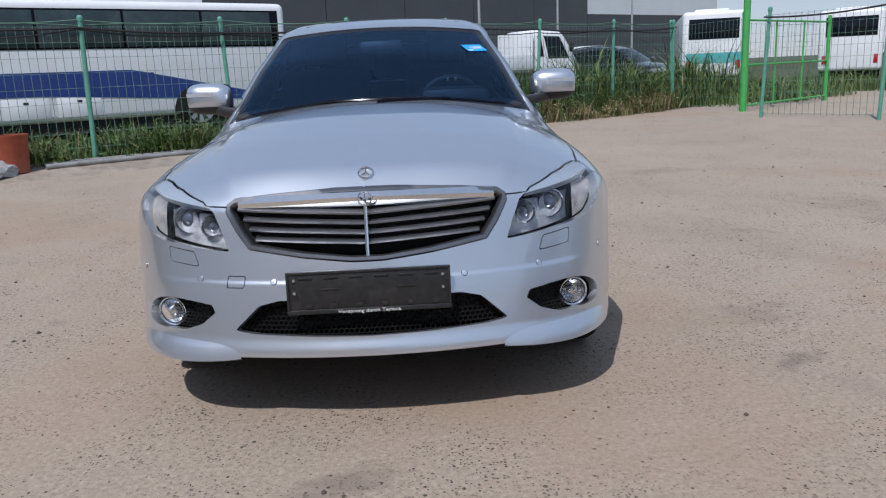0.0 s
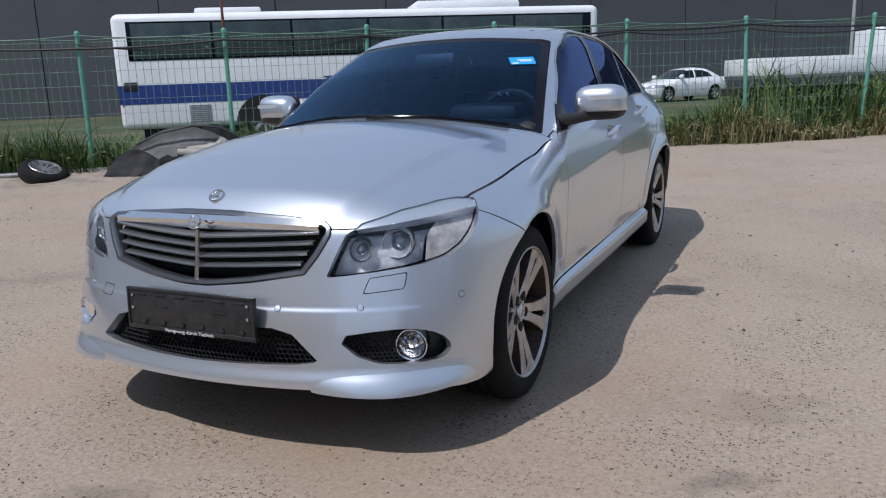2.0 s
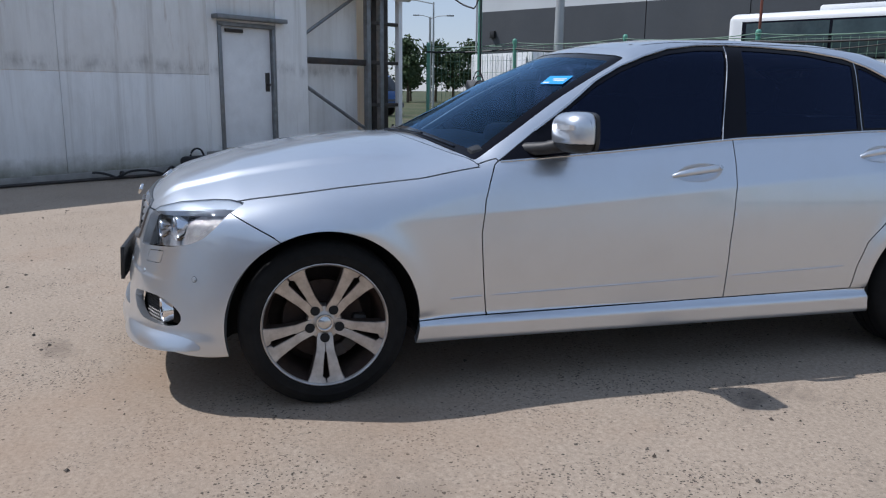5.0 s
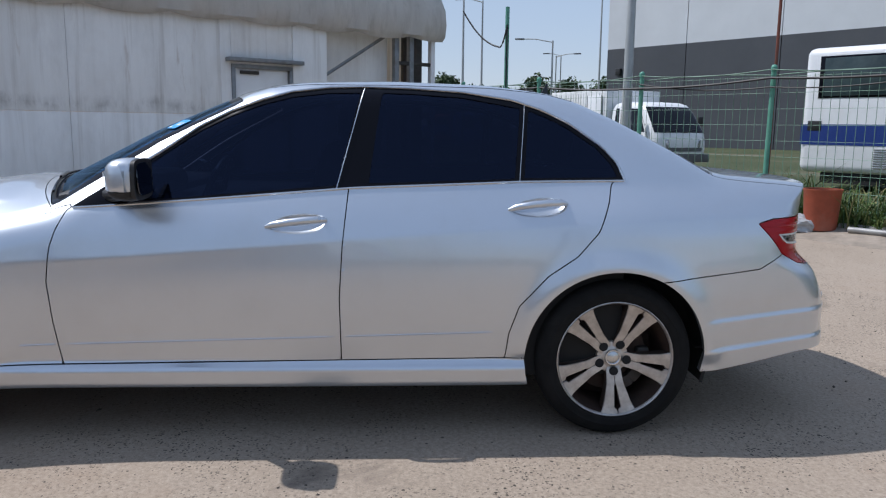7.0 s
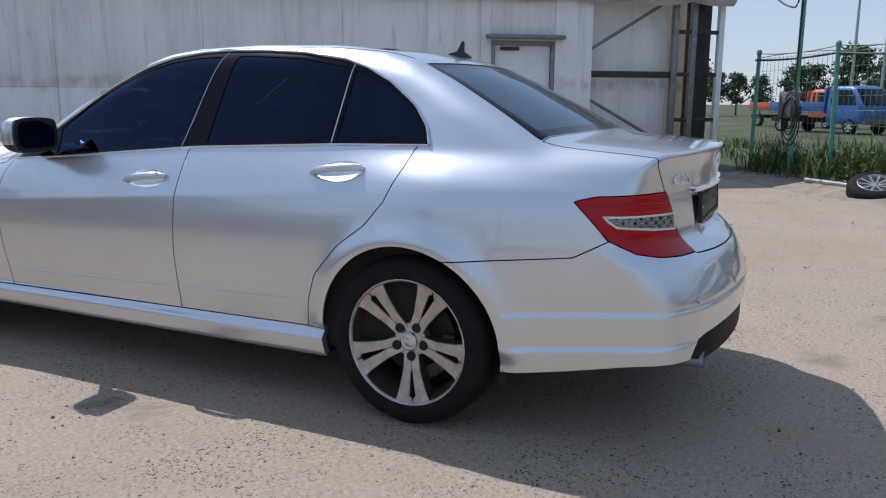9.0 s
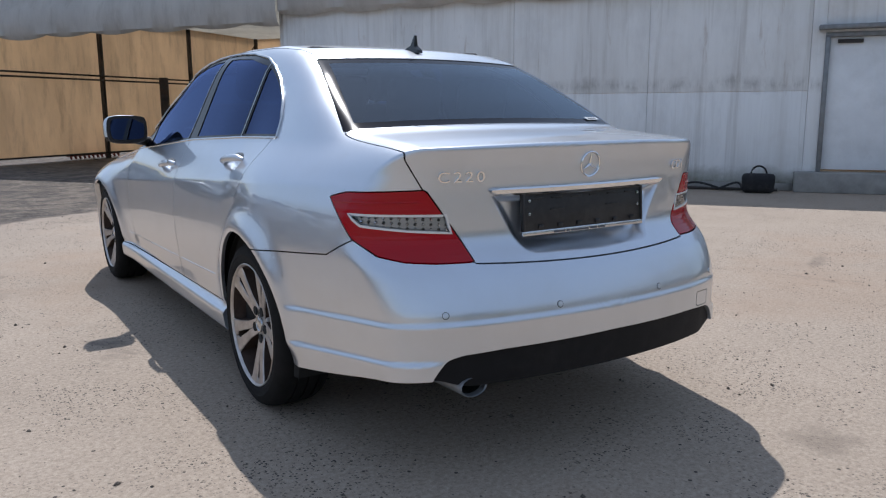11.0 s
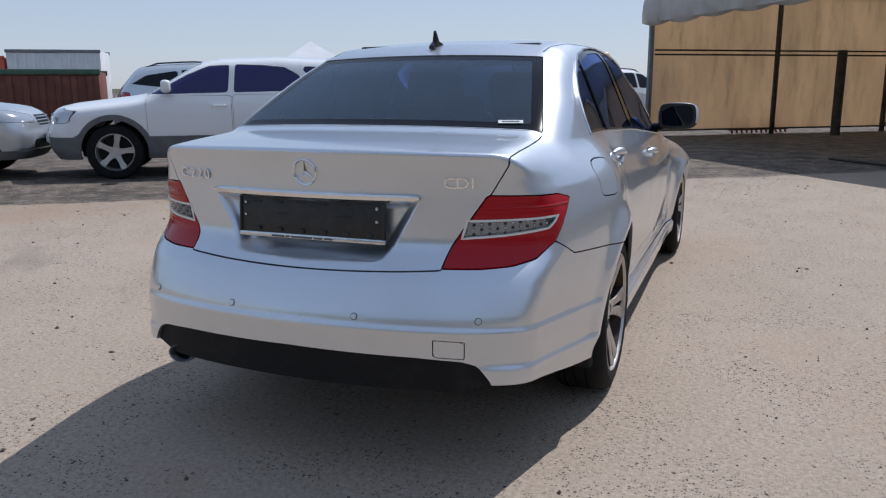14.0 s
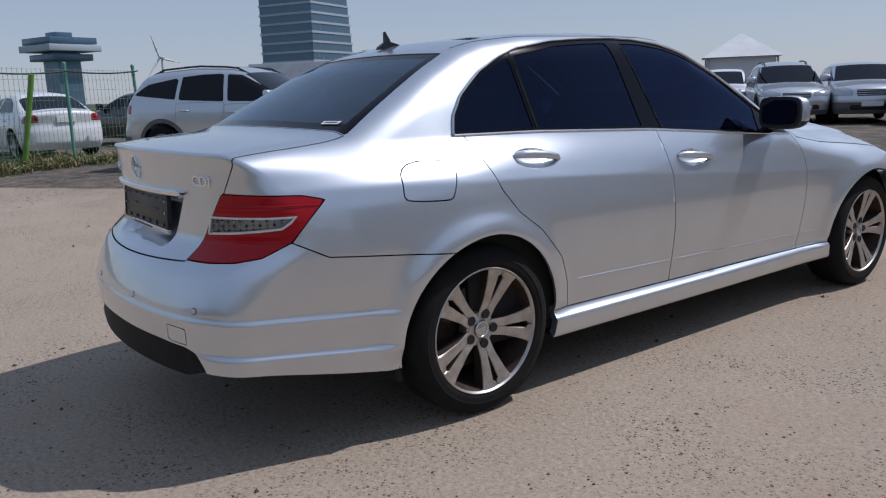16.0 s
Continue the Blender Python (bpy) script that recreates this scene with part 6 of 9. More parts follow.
# ---- side details ----
for s in (1, -1):
    # door mirrors
    mirror = empty("door_mirror")
    mirror.parent = CAR

    def blob(u0, u1, name, mat, cut, label=""):
        bm = bmesh.new()
        rows = []
        for i in range(19):
            a = -math.pi / 2 + math.pi * i / 18
            row = []
            for j in range(28):
                b = 2 * math.pi * j / 28
                sq = lambda q, e: math.copysign(abs(q) ** e, q)
                x = 0.868 + 0.114 * sq(math.sin(a), 0.62)
                y = -0.425 + 0.085 * sq(math.cos(a), 0.75) * sq(math.cos(b), 0.8) * (1.0 if math.cos(b) < 0 else 0.55) - 0.04 * (0.875 - x)
                y = min(y, -0.402)
                if math.cos(b) > 0:
                    x = 0.868 + (x - 0.868) * 0.90
                zt = 0.999 + 0.078 * sq(math.cos(a), 0.55) * sq(math.sin(b), 0.60) + 0.02 * (x - 0.85)
                zt = max(zt, cut[0]) if cut[0] is not None else zt
                zt = min(zt, cut[1]) if cut[1] is not None else zt
                row.append(bm.verts.new((s * x, y, zt)))
            rows.append(row)
        for a, b in zip(rows, rows[1:]):
            for j in range(28):
                bm.faces.new((a[j], a[(j + 1) % 28], b[(j + 1) % 28], b[j]))
        bmesh.ops.remove_doubles(bm, verts=bm.verts, dist=0.0004)
        bmesh.ops.recalc_face_normals(bm, faces=bm.faces)
        return part(name, bm, mat, mirror, label, smooth=True)

    blob(0, 1, "mirror_cap", SILVER, (0.961, None), "silver mirror cap")
    blob(0, 1, "mirror_base", BLACK, (None, 0.959))
    bm = bmesh.new()
    out = round_outline([(-0.104, -0.045), (-0.082, -0.074), (0.082, -0.072), (0.104, -0.045), (0.104, 0.045), (0.082, 0.074), (-0.082, 0.074), (-0.104, 0.045)], 2)
    prism(bm, out, 0.014, Matrix.Translation((s * 0.868, -0.402, 1.001)) @ pose(0, 0, 0, 90, 0, 180))
    part("mirror_back_frame", bm, BLACK, mirror, smooth=True)
    bm = bmesh.new()
    out = round_outline([(-0.088, -0.035), (-0.070, -0.058), (0.070, -0.056), (0.088, -0.035), (0.088, 0.035), (0.070, 0.058), (-0.070, 0.058), (-0.088, 0.035)], 2)
    prism(bm, out, 0.003, Matrix.Translation((s * 0.868, -0.386, 1.002)) @ pose(0, 0, 0, 86, 0, 180 + 2 * s))
    part("mirror_glass", bm, material("mirror_glass", (0.10, 0.11, 0.13), 0.03, 1.0), mirror)
    bm = bmesh.new()
    tube(bm, [(s * 0.700, -0.575, 0.925), (s * 0.77, -0.52, 0.935), (s * 0.84, -0.45, 0.955)], 0.026, 10, [1.1, 1.0, 1.2])
    part("mirror_arm", bm, BLACK, mirror, smooth=True)
    # turn signal strip on the cap
    bm = bmesh.new()
    for k in range(9):
        t = k / 8
        x = 0.820 + 0.150 * t
        y = -0.425 - 0.085 * (1 - abs((x - 0.875) / 0.125) ** 2.6) ** 0.45 - 0.001 if abs(x - 0.875) < 0.124 else -0.45
        for dz in (0.0, 0.018):
            bm.verts.new((s * x, y - 0.001, 1.012 + dz))
    vs = list(bm.verts)
    for k in range(8):
        bm.faces.new((vs[2 * k], vs[2 * k + 2], vs[2 * k + 3], vs[2 * k + 1]))
    part("turn_strip", bm, material("clear_strip", (0.62, 0.64, 0.67), 0.12, 0.5), mirror)
    # handles
    for y0, z0 in HANDLES:
        m = on_skin(s * flank(y0, z0)[0].x, y0, z0)
        handle = empty("door_handle")
        handle.parent = CAR
        sgn = 1 if s > 0 else -1
        cv, ct = cups[0 if y0 < 0.5 else 1]
        mesh_object("handle_cup", cv * np.array([s, 1, 1]), ct if s > 0 else ct[:, ::-1], SILVER, handle, smooth=True)
        bm = bmesh.new()
        pts = [m @ Vector((sgn * a, b, c)) for a, b, c in ((-0.118, -0.012, 0.000), (-0.090, -0.008, 0.016), (-0.03, 0.000, 0.024), (0.04, 0.008, 0.024), (0.085, 0.013, 0.018), (0.110, 0.016, 0.002))]
        tube(bm, pts, 0.0135, 10, [0.45, 0.95, 1.1, 1.15, 1.05, 0.6])
        part("grip", bm, SILVER, handle, smooth=True)
        if s > 0 and y0 < 0.5:
            cyl_part("key_lock", 0.008, 0.004, m @ pose(0.088, 0.014, 0.034), SATIN, handle, 12)
    # bright belt strip, roof gutter, crease moulding
    bm = bmesh.new()
    path = []
    for k in range(60):
        y = -0.69 + 2.105 * k / 59
        z = float(np.interp(y, [q[0] for q in BELT], [q[1] for q in BELT]))
        p, nn = flank(y, z - 0.001)
        path.append((s * (p.x + nn.x * 0.001), p.y, p.z))
    tube(bm, path, 0.0050, 6)
    part("belt_strip", bm, SATIN, CAR, "thin bright belt strip", smooth=True)
    bm = bmesh.new()
    path = []
    edge = DLO[4:]
    run = np.concatenate([[0], np.cumsum([math.dist(p0, p1) for p0, p1 in zip(edge, edge[1:])])])
    for d in np.linspace(0, run[-1], 90):
        p, nn = flank(float(np.interp(d, run, [q[0] for q in edge])), float(np.interp(d, run, [q[1] for q in edge])))
        path.append((s * (p.x + nn.x * 0.003), p.y, p.z + nn.z * 0.003))
    tube(bm, path, 0.0055, 6)
    part("frame_strip", bm, SATIN, CAR, "thin bright strip round the windows", smooth=True)
    for y0, z0, y1, z1 in ((0.288, 0.955, 0.392, 1.350), (1.003, 0.993, 1.034, 1.290)):
        bm = bmesh.new()
        path = []
        for k in range(10):
            p, nn = flank(y0 + (y1 - y0) * k / 9, z0 + (z1 - z0) * k / 9)
            path.append((s * (p.x + nn.x * 0.0005), p.y, p.z + nn.z * 0.0005))
        tube(bm, path, 0.0022, 5)
        # same bead both sides: the left's bright reflection is given by its material
        part("window_bead", bm, SATIN if s > 0 else GLOSS_BLACK, CAR, smooth=True)
    bm = bmesh.new()
    path = []
    for k in range(30):
        y = 0.02 + 1.24 * k / 29
        p, nn = skin_point(0.478 + 0.02 * math.sin(math.pi * k / 29), y, 1.36)
        path.append((s * p.x, p.y, p.z - 0.0022))
    tube(bm, path, 0.0036, 6)
    part("roof_gutter", bm, GLOSS_BLACK, CAR, smooth=True)
    for y0, y1 in ((-0.90, -0.765), (-0.74, 0.29), (0.32, 0.90)):
        bm = bmesh.new()
        path = []
        for k in range(24):
            y = y0 + (y1 - y0) * k / 23
            p, nn = flank(y, 0.372 + 0.026 * (y + 0.6))
            path.append((s * (p.x - 0.0005), p.y, p.z))
        tube(bm, path, 0.0030, 6, [0.2] + [1.0] * 22 + [0.2])
        part("door_moulding", bm, SILVER, CAR, smooth=True)

# wipers and cowl
bm = bmesh.new()
rows = []
for k in range(41):
    x = -0.70 + 1.40 * k / 40
    yy = -1.0 + 0.40 * x * x
    p, nn = skin_point(abs(x), yy + 0.005, 0.95)
    row = [(x, p.y - 0.01, p.z - 0.035), (x, p.y + 0.03, p.z - 0.022), (x, p.y + 0.085, p.z - 0.002)]
    rows.append([bm.verts.new(q) for q in row])
for a, b in zip(rows, rows[1:]):
    for j in range(2):
        bm.faces.new((a[j], b[j], b[j + 1], a[j + 1]))
part("cowl_panel", bm, BLACK, CAR, smooth=True)
for x0, x1 in ((-0.55, 0.10), (0.02, 0.58)):
    w = empty("wiper")
    w.parent = CAR
    path = []
    for k in range(12):
        x = x0 + (x1 - x0) * k / 11
        back = -0.948 + 0.012 * math.sin(math.pi * k / 11)
        p, nn = skin_point(abs(x), back + 0.33 * x * x, 0.98)
        path.append((x, p.y - 0.010, p.z + 0.002))
    bm = bmesh.new()
    tube(bm, path, 0.0055, 6)
    part("wiper_blade", bm, SATIN_BLACK, w, smooth=True)
    bm = bmesh.new()
    mid = Vector(path[6]) + Vector((0, 0, 0.006))
    tube(bm, [Vector(path[0]) + Vector((-0.02, -0.05, -0.005)), mid.lerp(Vector(path[0]), 0.5) + Vector((0, -0.02, 0.000)), mid], 0.006, 6)
    part("wiper_arm", bm, SATIN_BLACK, w, smooth=True)

# blue inspection sticker and the small rear screen label
STICKER = material("blue_sticker", (0.02, 0.33, 0.75), 0.5)
m = on_skin(0.478, -0.36, 1.195, 0.001)
st = box_part("sticker", (0.118, 0.078, 0.0006), m, STICKER, CAR, 0.0, "light blue sticker on the windscreen")
box_part("print_bar", (0.07, 0.008, 0.0006), m @ pose(0.012, 0.008, 0.0008), LETTER, st, 0.0)
box_part("print_bar", (0.055, 0.010, 0.0006), m @ pose(0.016, -0.006, 0.0008), LETTER, st, 0.0)
box_part("print_bar", (0.03, 0.012, 0.0006), m @ pose(-0.036, -0.026, 0.0008), LETTER, st, 0.0)
m = on_skin(-0.50, 1.785, 1.06, 0.001)
box_part("label", (0.085, 0.020, 0.0006), m, LETTER, CAR, 0.0, "small white label")
box_part("print_bar", (0.06, 0.008, 0.0006), m @ pose(0.0, 0.0, 0.0008), GREY_PRINT, bpy.data.objects["label"], 0.0)

# ---- cabin ----
bm = bmesh.new()
add_box(bm, (1.36, 0.36, 0.16), pose(0, -0.62, 0.86), 0.05)
add_box(bm, (0.34, 0.20, 0.10), pose(0.36, -0.50, 0.96), 0.04)
part("dashboard", bm, BLACK, CAR, smooth=True)
bm = bmesh.new()
lathe(bm, [(0.168 + 0.014 * math.cos(a), 0.014 * math.sin(a)) for a in (k * math.pi / 4 for k in range(8))], 36, pose(0.36, -0.26, 0.90, 68, 0, 0), closed=True)
wheel_ob = part("steering_wheel", bm, BLACK, CAR, smooth=True)
box_part("hub_pad", (0.20, 0.12, 0.04), pose(0.36, -0.265, 0.90, 68, 0, 0), BLACK, wheel_ob, 0.02)
for x in (-0.02, 0.02):
    box_part("bright_clip", (0.012, 0.004, 0.03), pose(0.36 + x, -0.30, 1.045, 60, 0, 0), LETTER, wheel_ob, 0.002)


def seat(x, y, w, headrests, back_h=0.62):
    st = empty("seat")
    st.parent = CAR
    bm = bmesh.new()
    add_box(bm, (w, 0.50, 0.16), pose(x, y - 0.18, 0.52), 0.06, 3)
    part("cushion", bm, CLOTH, st, smooth=True)
    bm = bmesh.new()
    add_box(bm, (w, 0.15, back_h), pose(x, y + 0.12, 0.52 + back_h / 2, -16), 0.06, 3)
    part("backrest", bm, CLOTH, st, smooth=True)
    for hx in headrests:
        bm = bmesh.new()
        add_box(bm, (0.25, 0.10, 0.19), pose(hx, y + 0.235, 0.62 + back_h, -12), 0.045, 3)
        part("headrest", bm, CLOTH, st, smooth=True)


seat(0.36, 0.10, 0.52, (0.36,))
seat(-0.36, 0.10, 0.52, (-0.36,))
seat(0.0, 0.98, 1.24, (-0.36, 0.0, 0.36), 0.52)
box_part("parcel_shelf", (1.20, 0.50, 0.03), pose(0, 1.58, 0.96), CLOTH, CAR, 0.01)
box_part("rear_view_mirror", (0.22, 0.03, 0.06), pose(0.0, -0.30, 1.225, -15), BLACK, CAR, 0.015)
box_part("headliner", (0.84, 1.10, 0.02), pose(0, 0.55, 1.345), CLOTH, CAR, 0.008)

# ---- the other parked vehicles ----
WHITE_PAINT = material("white_car_paint", (0.78, 0.79, 0.80), 0.30, 0.0, Coat_Weight=0.8)
SILVER2 = silver_paint("silver_grey_paint", (0.60, 0.63, 0.66), 0.7, 0.33)
BLUE_GREY = silver_paint("dark_blue_grey_paint", (0.07, 0.085, 0.12), 0.5, 0.3)
BLACK_PAINT = material("black_car_paint", (0.012, 0.013, 0.016), 0.2, 0.0, Coat_Weight=1.0)
CLADDING = speckled("grey_plastic_cladding", (0.13, 0.13, 0.135), 0.7, 0.0, 8, 0.2, 0.1, dirty=0.3)
FAR_GLASS = material("dark_vehicle_glass", (0.006, 0.008, 0.013), 0.04, 0.0, Specular_IOR_Level=0.25)
BLUE_GLASS = material("blue_tinted_glass", (0.012, 0.012, 0.09), 0.05, 0.0)
LAMP_CLEAR = material("headlamp_cover", (0.45, 0.47, 0.50), 0.12, 0.5, Coat_Weight=1.0)
LAMP_RED = material("tail_lamp_cover", (0.36, 0.012, 0.014), 0.15, 0.0, Coat_Weight=1.0)
RIM_SIMPLE = speckled("cast_wheel", (0.50, 0.50, 0.50), 0.35, 0.8, 10, 0.1, 0.0, dirty=0.2)


def plain_wheel(r, width, spokes):
    """Axle along local z, face towards +z."""
    w = empty("wheel")
    bm = bmesh.new()
    h = width / 2
    lathe(bm, [(r * 0.68, -h), (r * 0.90, -h), (r, -h * 0.7), (r, h * 0.7), (r * 0.93, h), (r * 0.80, h * 1.03), (r * 0.68, h)], 32)
    part("tyre", bm, RUBBER, w, smooth=True)
    bm = bmesh.new()
    lathe(bm, [(r * 0.69, h * 0.96), (r * 0.66, h * 0.98), (r * 0.63, h * 0.7), (r * 0.60, 0.0)], 32)
    lathe(bm, [(0.0, h * 0.80), (r * 0.16, h * 0.78), (r * 0.18, h * 0.3)], 16)
    for k in range(spokes):
        m = pose(0, 0, 0, 0, 0, 360 * k / spokes)
        rows = []
        for rr, hw, z in ((0.12, 0.12, 0.72), (0.35, 0.085, 0.78), (0.66, 0.12, 0.90)):
            rows.append([bm.verts.new(m @ Vector((x * r, rr * r, zz * h))) for x, zz in ((-hw, z - 0.3), (-hw, z), (hw, z), (hw, z - 0.3))])
        for a, b in zip(rows, rows[1:]):
            for j in range(3):
                bm.faces.new((a[j], a[j + 1], b[j + 1], b[j]))
    part("rim", bm, RIM_SIMPLE, w, smooth=True)
    bm = bmesh.new()
    lathe(bm, [(0.0, 0.0), (r * 0.62, 0.0)], 24)
    part("dark_back", bm, DARK, w)
    return w


class CarForm:
    """A vehicle's skin by tables: top(y), side(z), nose(z), tail(z)."""

    def __init__(self, top, side, nose, tail, plan, crown=0.10, slant=0.22, low=0.24):
        self.top, self.side, self.nose, self.tail = (smooth_curve(q, s) for q, s in ((top, 0.04), (side, 0.025), (nose, 0.03), (tail, 0.03)))
        self.plan, self.crown, self.slant, self.low = smooth_curve(plan, 0.12), crown, slant, low

    def f(self, p):
        a, y, z = np.abs(p[..., 0]), p[..., 1], p[..., 2]
        f = smax((a - self.side(z) - self.plan(y)) * 0.95, (z - self.top(y) + self.crown * a ** 2.2) * 0.9, 0.10)
        f = smax(f, (self.nose(z) + self.slant * a * a + 0.5 * a ** 8 - y) * 0.85, 0.08)
        f = smax(f, (y - self.tail(z) + self.slant * 0.7 * a * a + 0.4 * a ** 8) * 0.85, 0.08)
        return smax(f, self.low - z, 0.04)

    def normal(self, p):
        e = 0.006
        g = np.stack([self.f(p + d) - self.f(p - d) for d in np.eye(3) * e], -1)
        return g / np.maximum(np.linalg.norm(g, axis=-1, keepdims=True), 1e-9)

    def grid(self, y0, y1, zc, n_mid=110, n_end=22, n_round=64):
        v = np.linspace(-math.pi / 2, math.pi / 2, n_round)
        stops = [(y0, math.pi / 2 * (1 - k / n_end)) for k in range(n_end)] + [(y0 + (y1 - y0) * k / n_mid, 0.0) for k in range(n_mid + 1)] + [(y1, -math.pi / 2 * k / n_end) for k in range(1, n_end + 1)]
        o = np.array([np.stack([0 * v, 0 * v + y, 0 * v + zc], -1) for y, t in stops])
        d = np.array([np.stack([np.cos(v) * math.cos(t), 0 * v - math.sin(t), np.sin(v) * math.cos(t)], -1) for y, t in stops])
        lo, hi = np.zeros(o.shape[:2]), np.full(o.shape[:2], 2.2)
        for _ in range(18):
            mid = (lo + hi) / 2
            inside = self.f(o + d * mid[..., None]) < 0
            lo, hi = np.where(inside, mid, lo), np.where(inside, hi, mid)
        p = o + d * hi[..., None]
        p[:, 0, 0] = p[:, -1, 0] = 0
        return p


def build_vehicle(name, form, paint, label, axles, r, half_track, windows, screen, back, lamps, tails, clad=None, glass=None, seams=(), spokes=5, grille_box=None, rails=False, lower=None):
    """windows: side outlines (y, z); screen and back: (y0, y1, least z); lamps, tails: outlines (side distance x, z) on the ends."""
    glass = glass or FAR_GLASS
    car = empty(name, label=label, category="car")
    ys = [a for a in axles]
    sk = Skin(*grid_mesh(form.grid(ys[0] - 0.1, ys[1] + 0.15, 0.62)))

    def add(nm, piece, mat, parent=car, both=True, flip=False, shift=0.0):
        v, t = piece
        if len(t) == 0:
            return None
        n = form.normal(v)
        v = v + n * shift
        v, t, n = flanged(v, t, n, 0.02)
        m = np.array([-1, 1, 1])
        if both:
            v, t, n = np.vstack([v, v * m]), np.vstack([t, t[:, ::-1] + len(v)]), np.vstack([n, n * m])
        elif flip:
            v, t, n = v * m, t[:, ::-1], n * m
        return mesh_object(nm, v, t, mat, parent, normals=n)

    for a in axles:
        sk.take(lambda p: np.maximum(np.hypot(p[:, 1] - a, p[:, 2] - r) - r * 1.17, 0.35 - p[:, 0]), 0.0)
    sk.take(lambda p: p[:, 2] - form.low - 0.03, 0.0)
    for outline in windows:
        w = sk.take(lambda p: np.maximum(poly(outline, p[:, 1], p[:, 2]), 0.3 - p[:, 0]), 0.003)
        for flip in (False, True):
            add("side_window", w, glass, both=False, flip=flip, shift=-0.006)
    y0, y1, zl, inset = screen
    add("windscreen", sk.take(lambda p: np.maximum.reduce([y0 + 0.15 * p[:, 0] ** 2 - p[:, 1], p[:, 1] - y1 - 0.15 * p[:, 0] ** 2, zl - p[:, 2], p[:, 0] - inset + 0.25 * (p[:, 2] - zl)]), 0.003), FAR_GLASS, shift=-0.005)
    y0, y1, zl, inset = back
    add("rear_screen", sk.take(lambda p: np.maximum.reduce([y0 - p[:, 1], p[:, 1] - y1, zl - p[:, 2], p[:, 0] - inset + 0.22 * (p[:, 2] - zl)]), 0.003), glass, shift=-0.005)
    mid_y = (axles[0] + axles[1]) / 2
    lamp = sk.take(lambda p: np.maximum(poly(lamps, p[:, 0], p[:, 2]), p[:, 1] - axles[0] + 0.12), 0.003)
    tail = sk.take(lambda p: np.maximum(poly(tails, p[:, 0], p[:, 2]), axles[1] + 0.62 - p[:, 1]), 0.003)
    for flip in (False, True):
        add("headlamp", lamp, LAMP_CLEAR, both=False, flip=flip)
        add("tail_lamp", tail, LAMP_RED, both=False, flip=flip)
    if grille_box:
        gx, g0, g1 = grille_box
        add("grille", sk.take(lambda p: np.maximum.reduce([p[:, 0] - gx, g0 - p[:, 2], p[:, 2] - g1, p[:, 1] - axles[0] + 0.3]), 0.002), BLACK, shift=-0.02)
        for k in range(3):
            z = g0 + (g1 - g0) * (k + 0.6) / 3.2
            bm = bmesh.new()
            tube(bm, [(x, float(form.nose(z)) + form.slant * x * x - 0.002, z) for x in np.linspace(-gx, gx, 9)], 0.010, 6)
            part("grille_bar", bm, SATIN, car, smooth=True)
    if lower:
        gx, g0, g1 = lower
        add("lower_grille", sk.take(lambda p: np.maximum.reduce([p[:, 0] - gx, g0 - p[:, 2], p[:, 2] - g1, p[:, 1] - axles[0] + 0.3]), 0.002), BLACK, shift=-0.02)
    if clad:
        add("cladding", sk.take(lambda p: np.minimum(np.minimum(p[:, 2] - clad, np.maximum(p[:, 2] - clad - 0.20, axles[1] + 0.66 - p[:, 1])), np.min([np.hypot(p[:, 1] - a, p[:, 2] - r) for a in axles], 0) - r * 1.36), 0.002), CLADDING, shift=0.006)
    for k, (ya, yb, za, zb) in enumerate(seams):
        leaf = sk.take(lambda p: np.maximum.reduce([ya - p[:, 1], p[:, 1] - yb, za - p[:, 2], p[:, 2] - zb, 0.4 - p[:, 0], r * 1.25 - np.min([np.hypot(p[:, 1] - a, p[:, 2] - r) for a in axles], 0)]))
        for flip in (False, True):
            add("door", leaf, paint, both=False, flip=flip)
    add("body", (sk.v, sk.t), paint)
    for s in (1, -1):
        for ya, yb, za, zb in seams:
            bm = bmesh.new()
            q = np.array([[0.8, yb - 0.16, zb - 0.13]])
            x = float(form.side(zb - 0.13) + form.plan(yb - 0.16))
            tube(bm, [(s * (x + dx), yb - 0.16 + dy, zb - 0.13) for dx, dy in ((0, -0.10), (0.03, -0.08), (0.035, 0.06), (0.0, 0.09))], 0.014, 6)
            part("door_handle", bm, paint, car, smooth=True)
        mz = min(q[1] for q in windows[0]) + 0.10
        my = min(q[0] for q in windows[0]) + 0.22
        x = float(form.side(mz) + form.plan(my))
        box_part("door_mirror", (0.22, 0.12, 0.17), pose(s * (x + 0.14), my, mz), paint, car, 0.045, "", 3)
        if rails:
            bm = bmesh.new()
            tube(bm, [(s * 0.55, y, float(form.top(y)) - form.crown * 0.3 + 0.035 - 0.05 * (k in (0, 8))) for k, y in enumerate(np.linspace(rails[0], rails[1], 9))], 0.018, 6)
            part("roof_rail", bm, BLACK, car, smooth=True)
    bm = bmesh.new()
    add_box(bm, (half_track * 1.5, axles[1] - axles[0] + 0.9, 0.35), pose(0, mid_y, form.low + 0.22), 0.03)
    add_box(bm, (half_track * 1.5, (axles[1] - axles[0]) * 0.7, 0.4), pose(0, mid_y + 0.1, form.low + 0.5), 0.03)
    part("dark_underbody", bm, DARK, car)
    w = plain_wheel(r, 0.22, spokes)
    w.parent = car
    first = True
    for a in axles:
        for s in (1, -1):
            m = pose(s * (half_track - 0.02), a, r, 0, 90 * s, 0) @ pose(0, 0, 0, 0, 0, 17 * a + 30 * s)
            if first:
                w.matrix_basis = m
                first = False
            else:
                copy_thing(w, m)
    bm = bmesh.new()
    add_box(bm, (0.50, 0.02, 0.12), pose(0, float(form.nose(0.5)) - 0.012, 0.52), 0.006)
    part("number_plate", bm, LETTER, car)
    bm = bmesh.new()
